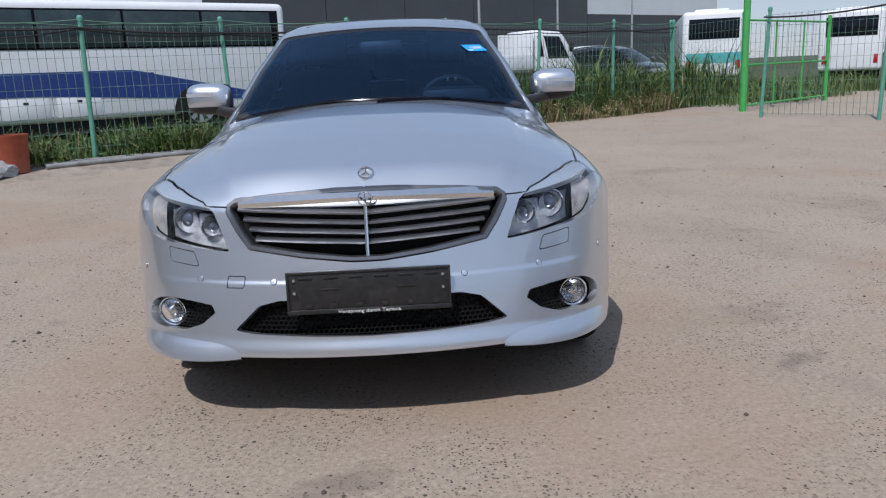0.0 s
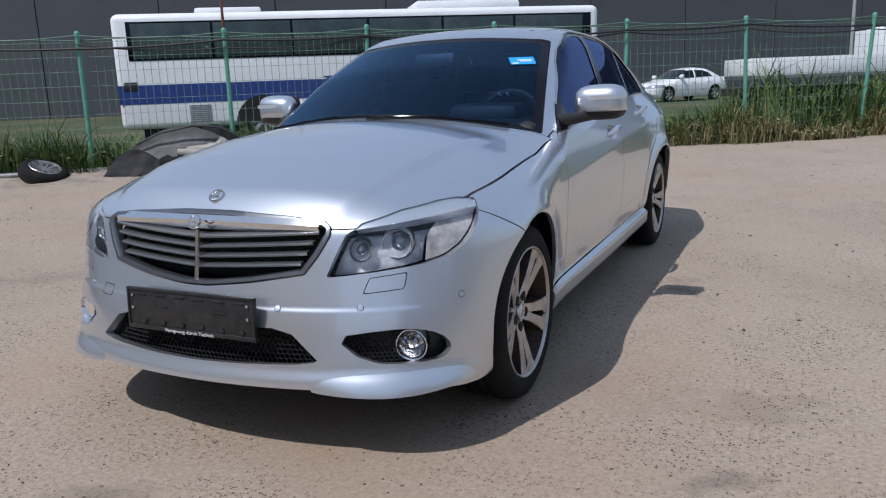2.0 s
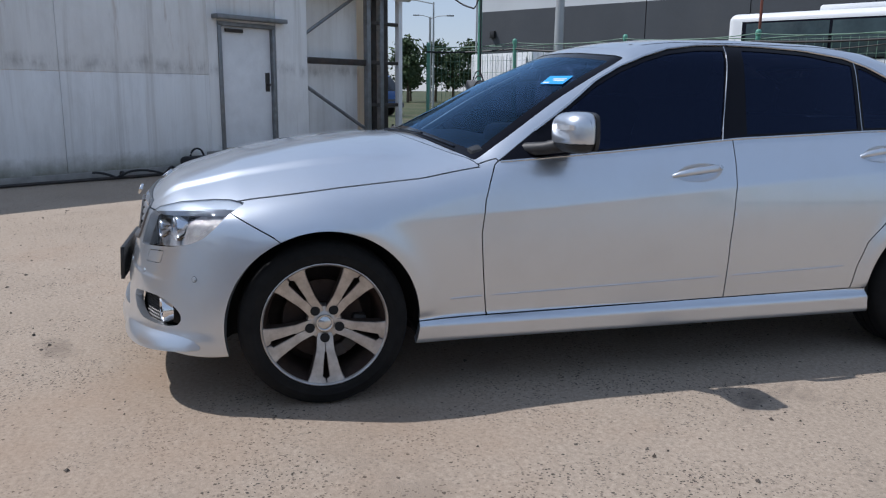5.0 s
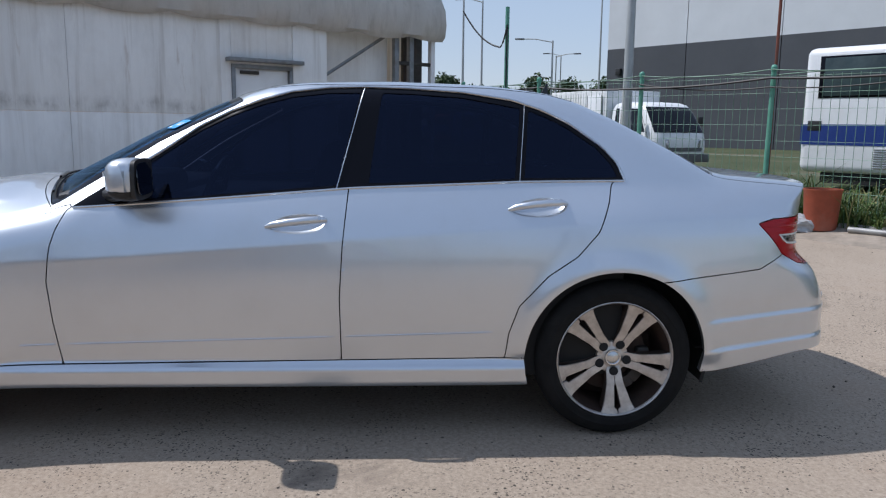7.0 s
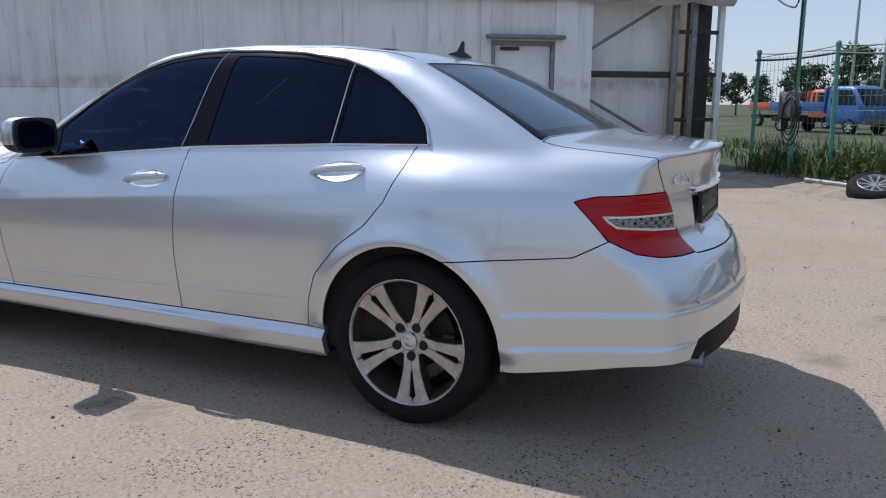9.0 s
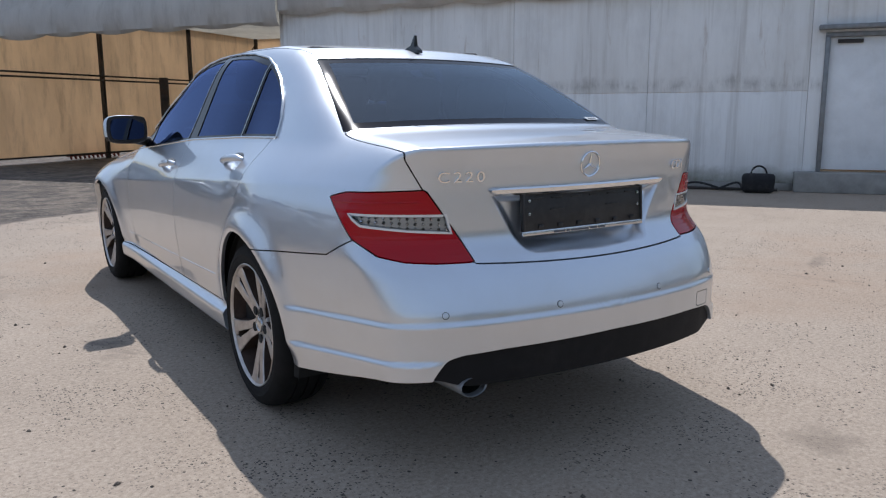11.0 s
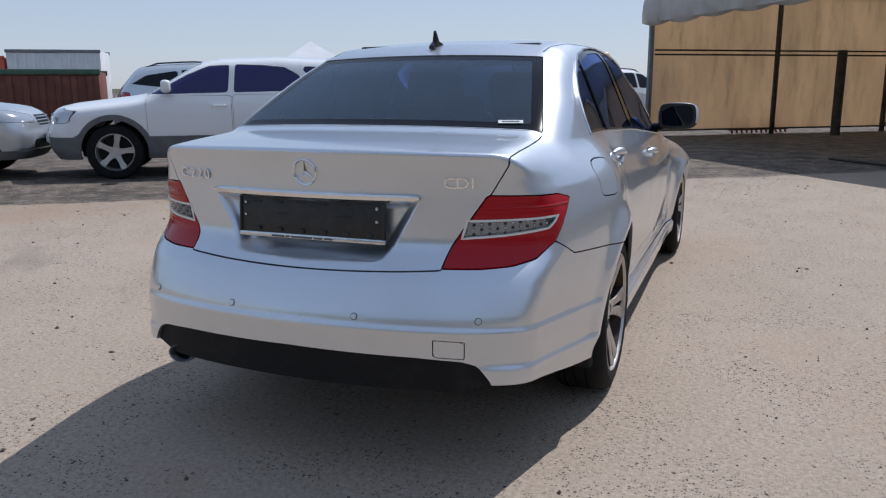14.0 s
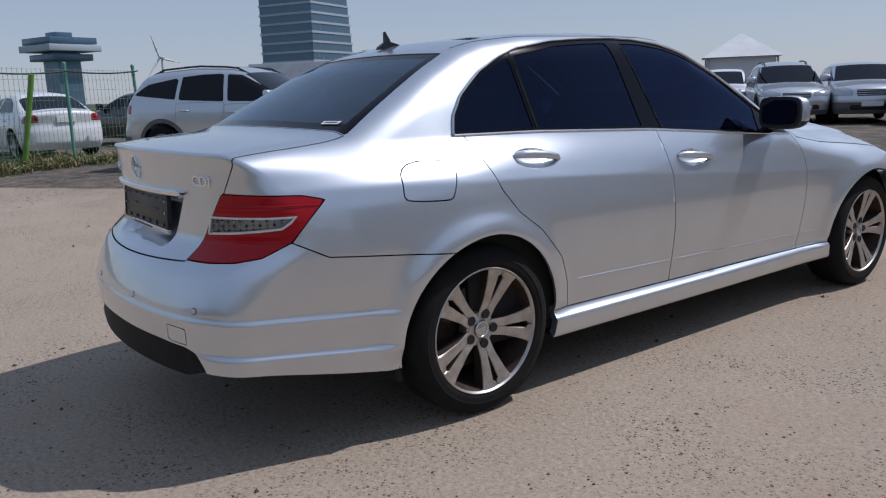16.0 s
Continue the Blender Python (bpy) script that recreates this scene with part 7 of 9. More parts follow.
    zt = 0.85 if form.top(axles[1]) < 1.5 else 0.95
    add_box(bm, (0.40, 0.02, 0.14), pose(0, float(form.tail(zt)) + 0.012, zt), 0.006)
    part("number_plate", bm, LETTER, car)
    return car


SIDE_SUV = [(0.2, 0.80), (0.35, 0.865), (0.60, 0.90), (0.85, 0.905), (1.00, 0.89), (1.08, 0.86), (1.35, 0.775), (1.60, 0.68), (1.75, 0.60)]
PLAN_CAR = [(-2.4, -0.10), (-1.9, -0.03), (-1.3, 0.0), (1.3, 0.0), (1.9, -0.03), (2.4, -0.10)]
suv_a = CarForm([(-2.4, 0.80), (-2.2, 0.93), (-1.9, 1.00), (-1.15, 1.09), (-0.95, 1.13), (-0.25, 1.54), (0.05, 1.60), (0.8, 1.63), (1.6, 1.60), (2.05, 1.53), (2.3, 1.38)], SIDE_SUV,
                [(0.2, -2.12), (0.40, -2.26), (0.62, -2.28), (0.85, -2.22), (1.0, -2.12)], [(0.2, 2.18), (0.40, 2.27), (0.68, 2.28), (0.75, 2.20), (1.05, 2.18), (1.20, 2.12), (1.60, 1.90), (1.75, 1.78)], PLAN_CAR, 0.12)
WIN_A = [[(-0.88, 1.11), (0.12, 1.13), (0.16, 1.49), (-0.10, 1.48), (-0.40, 1.36)], [(0.20, 1.13), (1.24, 1.15), (1.20, 1.22), (1.08, 1.36), (0.90, 1.46), (0.60, 1.49), (0.24, 1.50)], [(1.38, 1.19), (1.96, 1.21), (1.76, 1.44), (1.10, 1.48)]]
SEAM_A = [(-0.93, 0.16, 0.40, 1.085), (0.18, 1.02, 0.40, 1.10)]
white_suv = build_vehicle("suv", suv_a, WHITE_PAINT, "white off-road car with grey lower cladding on gravel", (-1.36, 1.35), 0.36, 0.80, WIN_A, (-0.98, -0.25, 1.10, 0.74), (1.5, 2.3, 1.14, 0.66),
                          [(0.46, 0.74), (0.86, 0.74), (0.86, 0.90), (0.62, 0.94), (0.46, 0.88)], [(0.79, 0.84), (0.98, 0.84), (0.93, 1.16), (0.74, 1.16)], 0.56, BLUE_GLASS, SEAM_A, 5, (0.36, 0.72, 0.88), False, (0.5, 0.36, 0.5))
white_suv.matrix_basis = yard(1.80, -7.62, 0, 90)

suv_b = CarForm([(-2.5, 0.78), (-2.3, 0.90), (-2.0, 0.98), (-1.2, 1.08), (-0.98, 1.12), (-0.20, 1.60), (0.10, 1.68), (0.8, 1.72), (1.5, 1.68), (2.0, 1.58), (2.35, 1.40)], SIDE_SUV,
                [(0.2, -2.22), (0.40, -2.38), (0.62, -2.38), (0.82, -2.32), (0.95, -2.2)], [(0.2, 2.28), (0.42, 2.38), (0.70, 2.36), (0.85, 2.30), (1.05, 2.28), (1.20, 2.20), (1.58, 1.88), (1.70, 1.75)], PLAN_CAR, 0.13)
WIN_B = [[(-0.95, 1.10), (0.10, 1.13), (0.14, 1.56), (-0.12, 1.54), (-0.45, 1.38)], [(0.18, 1.13), (1.05, 1.17), (1.00, 1.54), (0.60, 1.57), (0.22, 1.57)], [(1.12, 1.18), (1.98, 1.27), (1.68, 1.44), (1.08, 1.53)]]
SEAM_B = [(-1.0, 0.15, 0.42, 1.08), (0.17, 1.08, 0.42, 1.12)]
silver_suv = build_vehicle("suv", suv_b, SILVER2, "large silver sport utility car with tinted rear glass", (-1.42, 1.385), 0.37, 0.82, WIN_B, (-1.02, -0.22, 1.10, 0.76), (1.55, 2.4, 1.18, 0.62),
                           [(0.40, 0.74), (0.92, 0.76), (0.92, 0.86), (0.75, 0.93), (0.40, 0.84)], [(0.62, 0.96), (0.95, 0.96), (0.92, 1.10), (0.62, 1.12)], 0.38, FAR_GLASS, SEAM_B, 10, (0.34, 0.70, 0.84), (-0.2, 1.7), (0.55, 0.40, 0.52))
silver_suv.matrix_basis = yard(6.55, -7.85, 0, -90)

SIDE_SEDAN = [(0.15, 0.80), (0.30, 0.86), (0.55, 0.89), (0.75, 0.885), (0.90, 0.84), (0.96, 0.80), (1.20, 0.68), (1.40, 0.55), (1.5, 0.48)]
sedan_form = CarForm([(-2.4, 0.62), (-2.2, 0.74), (-1.9, 0.83), (-1.2, 0.94), (-0.98, 0.98), (-0.20, 1.36), (0.05, 1.42), (0.5, 1.46), (1.0, 1.42), (1.25, 1.35), (1.75, 1.10), (1.92, 1.06), (2.4, 1.02)], SIDE_SEDAN,
                     [(0.15, -2.10), (0.35, -2.26), (0.55, -2.28), (0.75, -2.22), (0.85, -2.1)], [(0.15, 2.15), (0.35, 2.28), (0.60, 2.28), (0.75, 2.24), (1.0, 2.28)], PLAN_CAR, 0.14, 0.26, 0.18)
WIN_S = [[(-0.85, 0.97), (0.20, 1.00), (0.24, 1.34), (-0.05, 1.32), (-0.40, 1.16)], [(0.28, 1.00), (1.28, 1.03), (1.10, 1.22), (0.80, 1.31), (0.32, 1.345)]]
SEAM_S = [(-0.90, 0.24, 0.34, 0.95), (0.26, 1.10, 0.34, 0.98)]
black_sedan = build_vehicle("sedan", sedan_form, BLACK_PAINT, "black compact saloon in the row of parked cars", (-1.33, 1.35), 0.32, 0.78, WIN_S, (-1.0, -0.15, 0.97, 0.72), (1.22, 1.82, 1.0, 0.66),
                            [(0.42, 0.58), (0.88, 0.62), (0.86, 0.74), (0.62, 0.76), (0.42, 0.68)], [(0.55, 0.80), (0.95, 0.78), (0.95, 0.96), (0.55, 0.96)], None, FAR_GLASS, SEAM_S, 5, (0.38, 0.42, 0.68), False, None)
black_sedan.matrix_basis = yard(-6.75, -19.0, 0, 158)


def repaint(ob, m, old, paint, label, group="parked cars"):
    """A copy of a vehicle in another colour."""
    c = copy_thing(ob, m)
    for o in c.children_recursive:
        if o.data and any(q == old for q in o.data.materials):
            o.data = o.data.copy()
            for k, q in enumerate(o.data.materials):
                if q == old:
                    o.data.materials[k] = paint
    tagged(c, label)
    return c


repaint(white_suv, yard(-5.05, -20.2, 0, 178), WHITE_PAINT, SILVER2, "silver off-road car with dark bumper in the parked row")
repaint(silver_suv, yard(-3.15, -20.4, 0, 182), SILVER2, SILVER2, "silver sport utility car facing out of the parked row")
repaint(silver_suv, yard(-10.1, -18.2, 0, -72), SILVER2, WHITE_PAINT, "white sport utility car with roof rails by the shed")
repaint(silver_suv, yard(-9.3, -22.3, 0, 14), SILVER2, BLUE_GREY, "dark grey sport utility car behind the saloon")
repaint(white_suv, yard(-1.6, -24.5, 0, 176), WHITE_PAINT, WHITE_PAINT, "white off-road car far back in the lot")
repaint(silver_suv, yard(1.7, -13.4, 0, -84), SILVER2, SILVER2, "silver sport utility car behind the white one")
repaint(silver_suv, yard(9.4, -12.6, 0, -84), SILVER2, SILVER2, "silver sport utility car in the second row")
repaint(black_sedan, yard(14.3, -10.6, 0, 62), BLACK_PAINT, WHITE_PAINT, "white saloon with red tail lamps behind the green fence")
repaint(black_sedan, yard(14.2, -14.4, 0, 80), BLACK_PAINT, BLACK_PAINT, "black saloon behind the green fence")
repaint(black_sedan, yard(16.4, 28.6, 0, -75), BLACK_PAINT, WHITE_PAINT, "white saloon beyond the fence in the field")
repaint(silver_suv, yard(19.8, 14.6, 0, 12), SILVER2, BLACK_PAINT, "black sport utility car parked in the weeds beyond the fence")
repaint(silver_suv, yard(-0.2, -27.0, 0, 188), SILVER2, BLUE_GREY, "dark sport utility car at the back of the lot")
repaint(black_sedan, yard(-12.5, -24.0, 0, 30), BLACK_PAINT, SILVER2, "grey saloon at the back of the lot")

# ---- bus, trucks ----
BUS_WHITE = speckled("bus_white_paint", (0.76, 0.77, 0.78), 0.3, 0.0, 2, 0.06, 0.0, dirty=0.15)
# the bus windows' cloudy grey-green reflection is put into the glass colour
BUS_GLASS = speckled("grey_green_bus_glass", (0.035, 0.055, 0.058), 0.08, 0.0, 1.2, 0.5, 0.0, dirt=(0.14, 0.16, 0.15), dirty=0.4)
BUS_BLUE = speckled("bus_navy_paint", (0.020, 0.045, 0.20), 0.3, 0.0, 2, 0.1, 0.0, dirty=0.1)


def build_bus(name, label, length, height, body, stripe, swoosh=True):
    """Along local x from 0 (back) to length; near side at y = 0, body towards +y."""
    b = empty(name, label=label, category="bus")
    W = 2.45
    bm = bmesh.new()
    add_box(bm, (length, W, height - 0.36), pose(length / 2, W / 2, 0.36 + (height - 0.36) / 2), 0.16, 4)
    part("body", bm, body, b, smooth=True)
    bm = bmesh.new()
    add_box(bm, (length * 0.92, W - 0.2, 0.3), pose(length / 2, W / 2, 0.3))
    part("underframe", bm, DARK, b)
    if stripe:
        box_part("stripe", (length * 0.70, 0.006, 0.42), pose(length * 0.352, -0.004, 1.14), stripe, b, 0.0)
        box_part("stripe", (0.006, W - 0.3, 0.42), pose(-0.004, W / 2, 1.14), stripe, b, 0.0)
        if swoosh:
            bm = bmesh.new()
            prism(bm, [(length * 0.46, 0.95), (length * 0.94, 0.62), (length * 0.99, 0.62), (length * 0.66, 1.42), (length * 0.40, 1.42)], 0.006, pose(0, -0.006, 0, 90, 0, 0))
            part("stripe", bm, stripe, b)
    z0, z1 = height - 0.98, height - 0.22
    n = 6
    box_part("window_band", (length - 0.55, 0.012, z1 - z0 + 0.08), pose(length / 2 + 0.05, -0.004, (z0 + z1) / 2), SATIN_BLACK, b, 0.003)
    for k in range(n):
        x0 = 0.42 + (length - 0.8) * k / n
        w = (length - 0.8) / n - 0.06
        box_part("window", (w, 0.012, z1 - z0), pose(x0 + w / 2, -0.010, (z0 + z1) / 2), BUS_GLASS, b, 0.004)
    box_part("rear_window", (0.012, W - 0.5, 0.8), pose(-0.006, W / 2, height - 0.7), FAR_GLASS, b, 0.004)
    box_part("vent_grille", (0.28, 0.012, 0.20), pose(0.30, -0.006, 1.32), BLACK, b, 0.004)
    for k in range(9):
        box_part("louvre", (0.48, 0.014, 0.022), pose(1.75, -0.006, 0.50 + 0.045 * k), GREY_STEEL, b, 0.003)
    for k in range(4):
        box_part("locker", (0.9, 0.006, 0.42), pose(3.2 + 1.05 * k, -0.004, 0.68), body, b, 0.004)
        box_part("locker_latch", (0.10, 0.014, 0.05), pose(3.2 + 1.05 * k, -0.006, 0.80), BLACK, b, 0.004)
    for x in (3.15, length - 2.4):
        # flat dark half disc on the flank, painted as the arch's shaded hollow
        bm = bmesh.new()
        prism(bm, [(0.62 * math.cos(radians(t)), 0.62 * math.sin(radians(t))) for t in range(0, 181, 12)], 0.012, pose(x, -0.001, 0.42, 90, 0, 0))
        part("wheel_arch", bm, DARK, b)
        w = plain_wheel(0.48, 0.26, 8)
        w.parent = b
        w.matrix_basis = pose(x, 0.12, 0.48, 90, 0, 0)
    box_part("roof_unit", (2.6, 1.6, 0.22), pose(length * 0.72, W / 2, height + 0.10), body, b, 0.08)
    box_part("roof_unit", (1.5, 1.4, 0.16), pose(length * 0.22, W / 2, height + 0.07), body, b, 0.06)
    for s in (0.25, W - 0.25):
        box_part("tail_lamp", (0.02, 0.16, 0.36), pose(-0.008, s, 0.85), LAMP_RED, b, 0.006)
    return b


bus = build_bus("bus", "white coach with navy stripe parked behind the fence", 11.4, 2.90, BUS_WHITE, BUS_BLUE)
bus.matrix_basis = yard(-4.62, 14.5)
TEAL = speckled("teal_bus_paint", (0.10, 0.42, 0.42), 0.35, 0.0, 2, 0.1, 0.0)
teal_bus = build_bus("bus", "pale teal city bus standing far beyond the gate", 9.0, 3.0, BUS_WHITE, TEAL, False)
teal_bus.matrix_basis = yard(27.0, 14.2, 0, 38)
far_bus = build_bus("bus", "white bus parked far beyond the gate", 9.5, 2.9, BUS_WHITE, None)
far_bus.matrix_basis = yard(32.4, 11.2, 0, 25)
YELLOW = speckled("yellow_bus_paint", (0.75, 0.50, 0.03), 0.4, 0.0, 2, 0.1, 0.0)
yellow_bus = build_bus("bus", "yellow bus at the back of the car lot", 7.2, 2.75, YELLOW, None)
yellow_bus.matrix_basis = yard(-8.4, -30.0, 0, 180)


def build_truck(name, label, paint, box, bed_len, cargo):
    """Cab at local x > 0 facing +x, load behind it; near side at y = 0."""
    t = empty(name, label=label, category="truck")
    W = 1.72
    heights = [(0.40, 1.76, 0.82), (0.48, 1.84, 0.85), (0.70, 1.87, 0.86), (0.95, 1.86, 0.86), (1.10, 1.82, 0.855), (1.20, 1.76, 0.845), (1.40, 1.62, 0.815), (1.60, 1.48, 0.785), (1.74, 1.37, 0.760), (1.83, 1.26, 0.725), (1.88, 1.10, 0.66), (1.90, 0.85, 0.52)]

    def wall(z, q, out=0.0):
        """q runs from the rear of the near side, 0, over the front corner, 1, and the far corner, 2, to 3."""
        nose = float(np.interp(z, [h[0] for h in heights], [h[1] for h in heights])) + out
        half_w = float(np.interp(z, [h[0] for h in heights], [h[2] for h in heights])) + out
        back = 0.0 if z < 1.8 else 0.15 * (z - 1.8) / 0.1
        r = 0.30
        f = q if q <= 1.5 else 3 - q
        if f < 0.9:
            x, y = back + (nose - r - back) * f / 0.9, half_w
        elif f < 1.1:
            a = (f - 0.9) / 0.2 * math.pi / 2
            x, y = nose - r + r * math.sin(a), half_w - 0.22 + 0.22 * math.cos(a)
        else:
            x, y = nose + 0.04 * (f - 1.1) / 0.4, (half_w - 0.22) * (1.5 - f) / 0.4
        return Vector((x, W / 2 + (y if q > 1.5 else -y), z))

    bm = bmesh.new()
    stops = [0, 0.3, 0.6, 0.9, 0.95, 1.0, 1.05, 1.1, 1.3, 1.5, 1.7, 1.9, 1.95, 2.0, 2.05, 2.1, 2.4, 2.7, 3.0]
    rows = [[bm.verts.new(wall(h[0], q)) for q in stops] for h in heights]
    for a, b in zip(rows, rows[1:]):
        for j in range(len(stops) - 1):
            bm.faces.new((a[j], a[j + 1], b[j + 1], b[j]))
        bm.faces.new((a[-1], a[0], b[0], b[-1]))
    bm.faces.new(rows[-1])
    bm.faces.new(rows[0][::-1])
    bmesh.ops.recalc_face_normals(bm, faces=bm.faces)
    part("cab", bm, paint, t, smooth=True)

    def patch(name, corners, mat, nq=10, nz=6, out=0.006):
        """corners: (q, z) at the lower start, lower end, upper end, upper start."""
        bm = bmesh.new()
        c = [Vector(k) for k in corners]
        grid = []
        for i in range(nz + 1):
            left, right = c[0].lerp(c[3], i / nz), c[1].lerp(c[2], i / nz)
            grid.append([bm.verts.new(wall(left.lerp(right, j / nq).y, left.lerp(right, j / nq).x, out)) for j in range(nq + 1)])
        for a, b in zip(grid, grid[1:]):
            for j in range(nq):
                bm.faces.new((a[j], a[j + 1], b[j + 1], b[j]))
        bmesh.ops.recalc_face_normals(bm, faces=bm.faces)
        return part(name, bm, mat, t, smooth=True)

    for flip in (False, True):
        turn = (lambda cs: [(3 - q, z) for q, z in cs]) if flip else (lambda cs: cs)
        patch("side_window", turn([(0.10, 1.20), (0.21, 1.20), (0.22, 1.74), (0.11, 1.74)]), FAR_GLASS, 3)
        patch("side_window", turn([(0.31, 1.14), (0.84, 1.14), (0.86, 1.72), (0.33, 1.74)]), FAR_GLASS)
        for q in (0.26, 0.88):
            patch("door_line", turn([(q, 0.55), (q + 0.008, 0.55), (q + 0.008, 1.78), (q, 1.78)]), DARK, 1, 8, 0.004)
    screen = patch("windscreen", [(0.99, 1.13), (2.01, 1.13), (2.02, 1.77), (0.98, 1.77)], FAR_GLASS, 24, 8, 0.008)
    for q0, q1 in ((1.15, 1.42), (1.50, 1.78)):
        bm = bmesh.new()
        tube(bm, [wall(1.13 + 0.03 * k, q0 + (q1 - q0) * k / 3, 0.025) for k in range(4)], 0.012, 5)
        part("wiper", bm, BLACK, screen)
    patch("grille_band", [(1.12, 0.66), (1.88, 0.66), (1.88, 0.76), (1.12, 0.76)], CLADDING, 12, 2, 0.006)
    for y in (0.26, W - 0.26):
        box_part("headlamp", (0.10, 0.30, 0.22), pose(1.80, y, 0.86, 0, 0, -24 if y < 1 else 24), LAMP_CLEAR, t, 0.03)
    box_part("front_bumper", (0.12, W, 0.22), pose(1.86, W / 2, 0.50), CLADDING, t, 0.03)
    box_part("chassis", (bed_len + 1.6, 0.7, 0.18), pose(0.3 - bed_len / 2, W / 2, 0.52), DARK, t, 0.01)
    if box:
        b = box_part("cargo_box", (bed_len, W + 0.10, 1.62), pose(-0.12 - bed_len / 2, W / 2, 1.42), cargo, t, 0.015)
        for k in range(int(bed_len / 0.12)):
            box_part("rib", (0.035, 0.02, 1.50), pose(-0.22 - 0.12 * k, -0.052, 1.42), cargo, b, 0.006)
        box_part("side_door", (0.62, 0.03, 1.36), pose(-0.62, -0.068, 1.40), BUS_WHITE, b, 0.008)
        for x in (-0.94, -0.30):
            box_part("door_edge", (0.03, 0.02, 1.40), pose(x, -0.08, 1.40), GREY_STEEL, b, 0.004)
    else:
        box_part("load_floor", (bed_len, W, 0.08), pose(-0.12 - bed_len / 2, W / 2, 0.84), GREY_STEEL, t, 0.01)
        for y in (0.02, W - 0.02):
            box_part("drop_side", (bed_len, 0.04, 0.38), pose(-0.12 - bed_len / 2, y, 1.07), paint, t, 0.008)
        box_part("tail_board", (0.04, W, 0.38), pose(-0.12 - bed_len, W / 2, 1.07), paint, t, 0.008)
        box_part("head_board", (0.05, W, 0.95), pose(-0.14, W / 2, 1.36), paint, t, 0.01)
    for x in (1.12, -bed_len + 0.55):
        for y, d in ((0.10, 90), (W - 0.10, -90)):
            w = plain_wheel(0.31, 0.2, 6)
            w.parent = t
            w.matrix_basis = pose(x, y, 0.31, d, 0, 0)
    for y in (-0.14, W + 0.14):
        box_part("door_mirror", (0.06, 0.16, 0.24), pose(1.36, y, 1.42), BLACK, t, 0.02)
    return t


CARGO = speckled("corrugated_white_cargo", (0.72, 0.73, 0.73), 0.5, 0.0, 3, 0.1, 0.05, dirty=0.3)
box_truck = build_truck("box_truck", "small white box truck parked behind the fence", BUS_WHITE, True, 2.65, CARGO)
box_truck.matrix_basis = yard(-9.95, 14.9, 0, -14)
flat_truck = build_truck("flatbed_truck", "white flatbed truck with low sides beyond the fence", BUS_WHITE, False, 4.0, CARGO)
flat_truck.matrix_basis = yard(15.0, 14.0, 0, -6) @ Matrix.Diagonal((0.96, 1.05, 1.17, 1))
flat_truck2 = build_truck("flatbed_truck", "white work truck far beyond the fence", BUS_WHITE, False, 3.0, CARGO)
flat_truck2.matrix_basis = yard(23.9, 19.9, 0, -22)
TRUCK_BLUE = speckled("blue_truck_paint", (0.05, 0.13, 0.36), 0.4, 0.0, 3, 0.1, 0.0)
blue_truck = build_truck("flatbed_truck", "blue flatbed truck in the lane beyond the fence", TRUCK_BLUE, False, 3.0, CARGO)
blue_truck.matrix_basis = yard(-24.3, 21.5, 0, 10)
TRUCK_RED = speckled("orange_red_truck_paint", (0.55, 0.10, 0.04), 0.4, 0.0, 3, 0.1, 0.0)
red_truck = build_truck("flatbed_truck", "orange-red truck far down the lane", TRUCK_RED, False, 4.0, CARGO)
red_truck.matrix_basis = yard(-31.0, 25.5, 0, 10)
lot_truck = build_truck("box_truck", "white box truck behind the parked cars", BUS_WHITE, True, 3.6, CARGO)
lot_truck.matrix_basis = yard(9.2, -18.2, 0, 180)

# containers and skip
RUST_RED = speckled("rust_red_steel", (0.17, 0.055, 0.035), 0.7, 0.1, 4, 0.35, 0.2, dirt=(0.08, 0.05, 0.03), dirty=0.5)
DULL_GREEN = speckled("dull_green_steel", (0.05, 0.12, 0.07), 0.6, 0.0, 4, 0.25, 0.1, dirty=0.3)
ORANGE = speckled("orange_red_container", (0.55, 0.09, 0.04), 0.5, 0.0, 3, 0.2, 0.05, dirty=0.3)


def build_container(name, label, length, height, width, paint, rim):
    c = empty(name, label=label, category="container")
    box_part("body", (length, width, height - 0.1), pose(0, 0, height / 2), paint, c, 0.02)
    for k in range(int(length / 0.32)):
        for s in (-1, 1):
            box_part("rib", (0.12, 0.05, height - 0.3), pose(-length / 2 + 0.2 + 0.32 * k, s * (width / 2 + 0.015), height / 2), paint, c, 0.01)
    for s in (-1, 1):
        box_part("top_rail", (length + 0.06, 0.10, 0.12), pose(0, s * width / 2, height - 0.06), rim, c, 0.015)
    return c


build_container("skip", "rust-red steel skip with a dull green rim", 3.4, 1.66, 1.9, RUST_RED, DULL_GREEN).matrix_basis = yard(6.3, -15.6, -0.05, 4)
build_container("container", "orange-red shipping container behind the lot", 3.8, 2.45, 2.3, ORANGE, ORANGE).matrix_basis = yard(12.2, -31, 0, 0)
build_container("container", "white cargo box standing behind the lot", 3.4, 2.70, 2.3, CARGO, GREY_STEEL).matrix_basis = yard(8.5, -31, 0, 0)

# ---- things along the fence ----
VERGE_EARTH = speckled("dusty_verge_earth", (0.30, 0.25, 0.20), 0.95, 0.0, 5, 0.35, 0.6, dirt=(0.14, 0.12, 0.08), dirty=0.4)
bm = bmesh.new()
rows = []
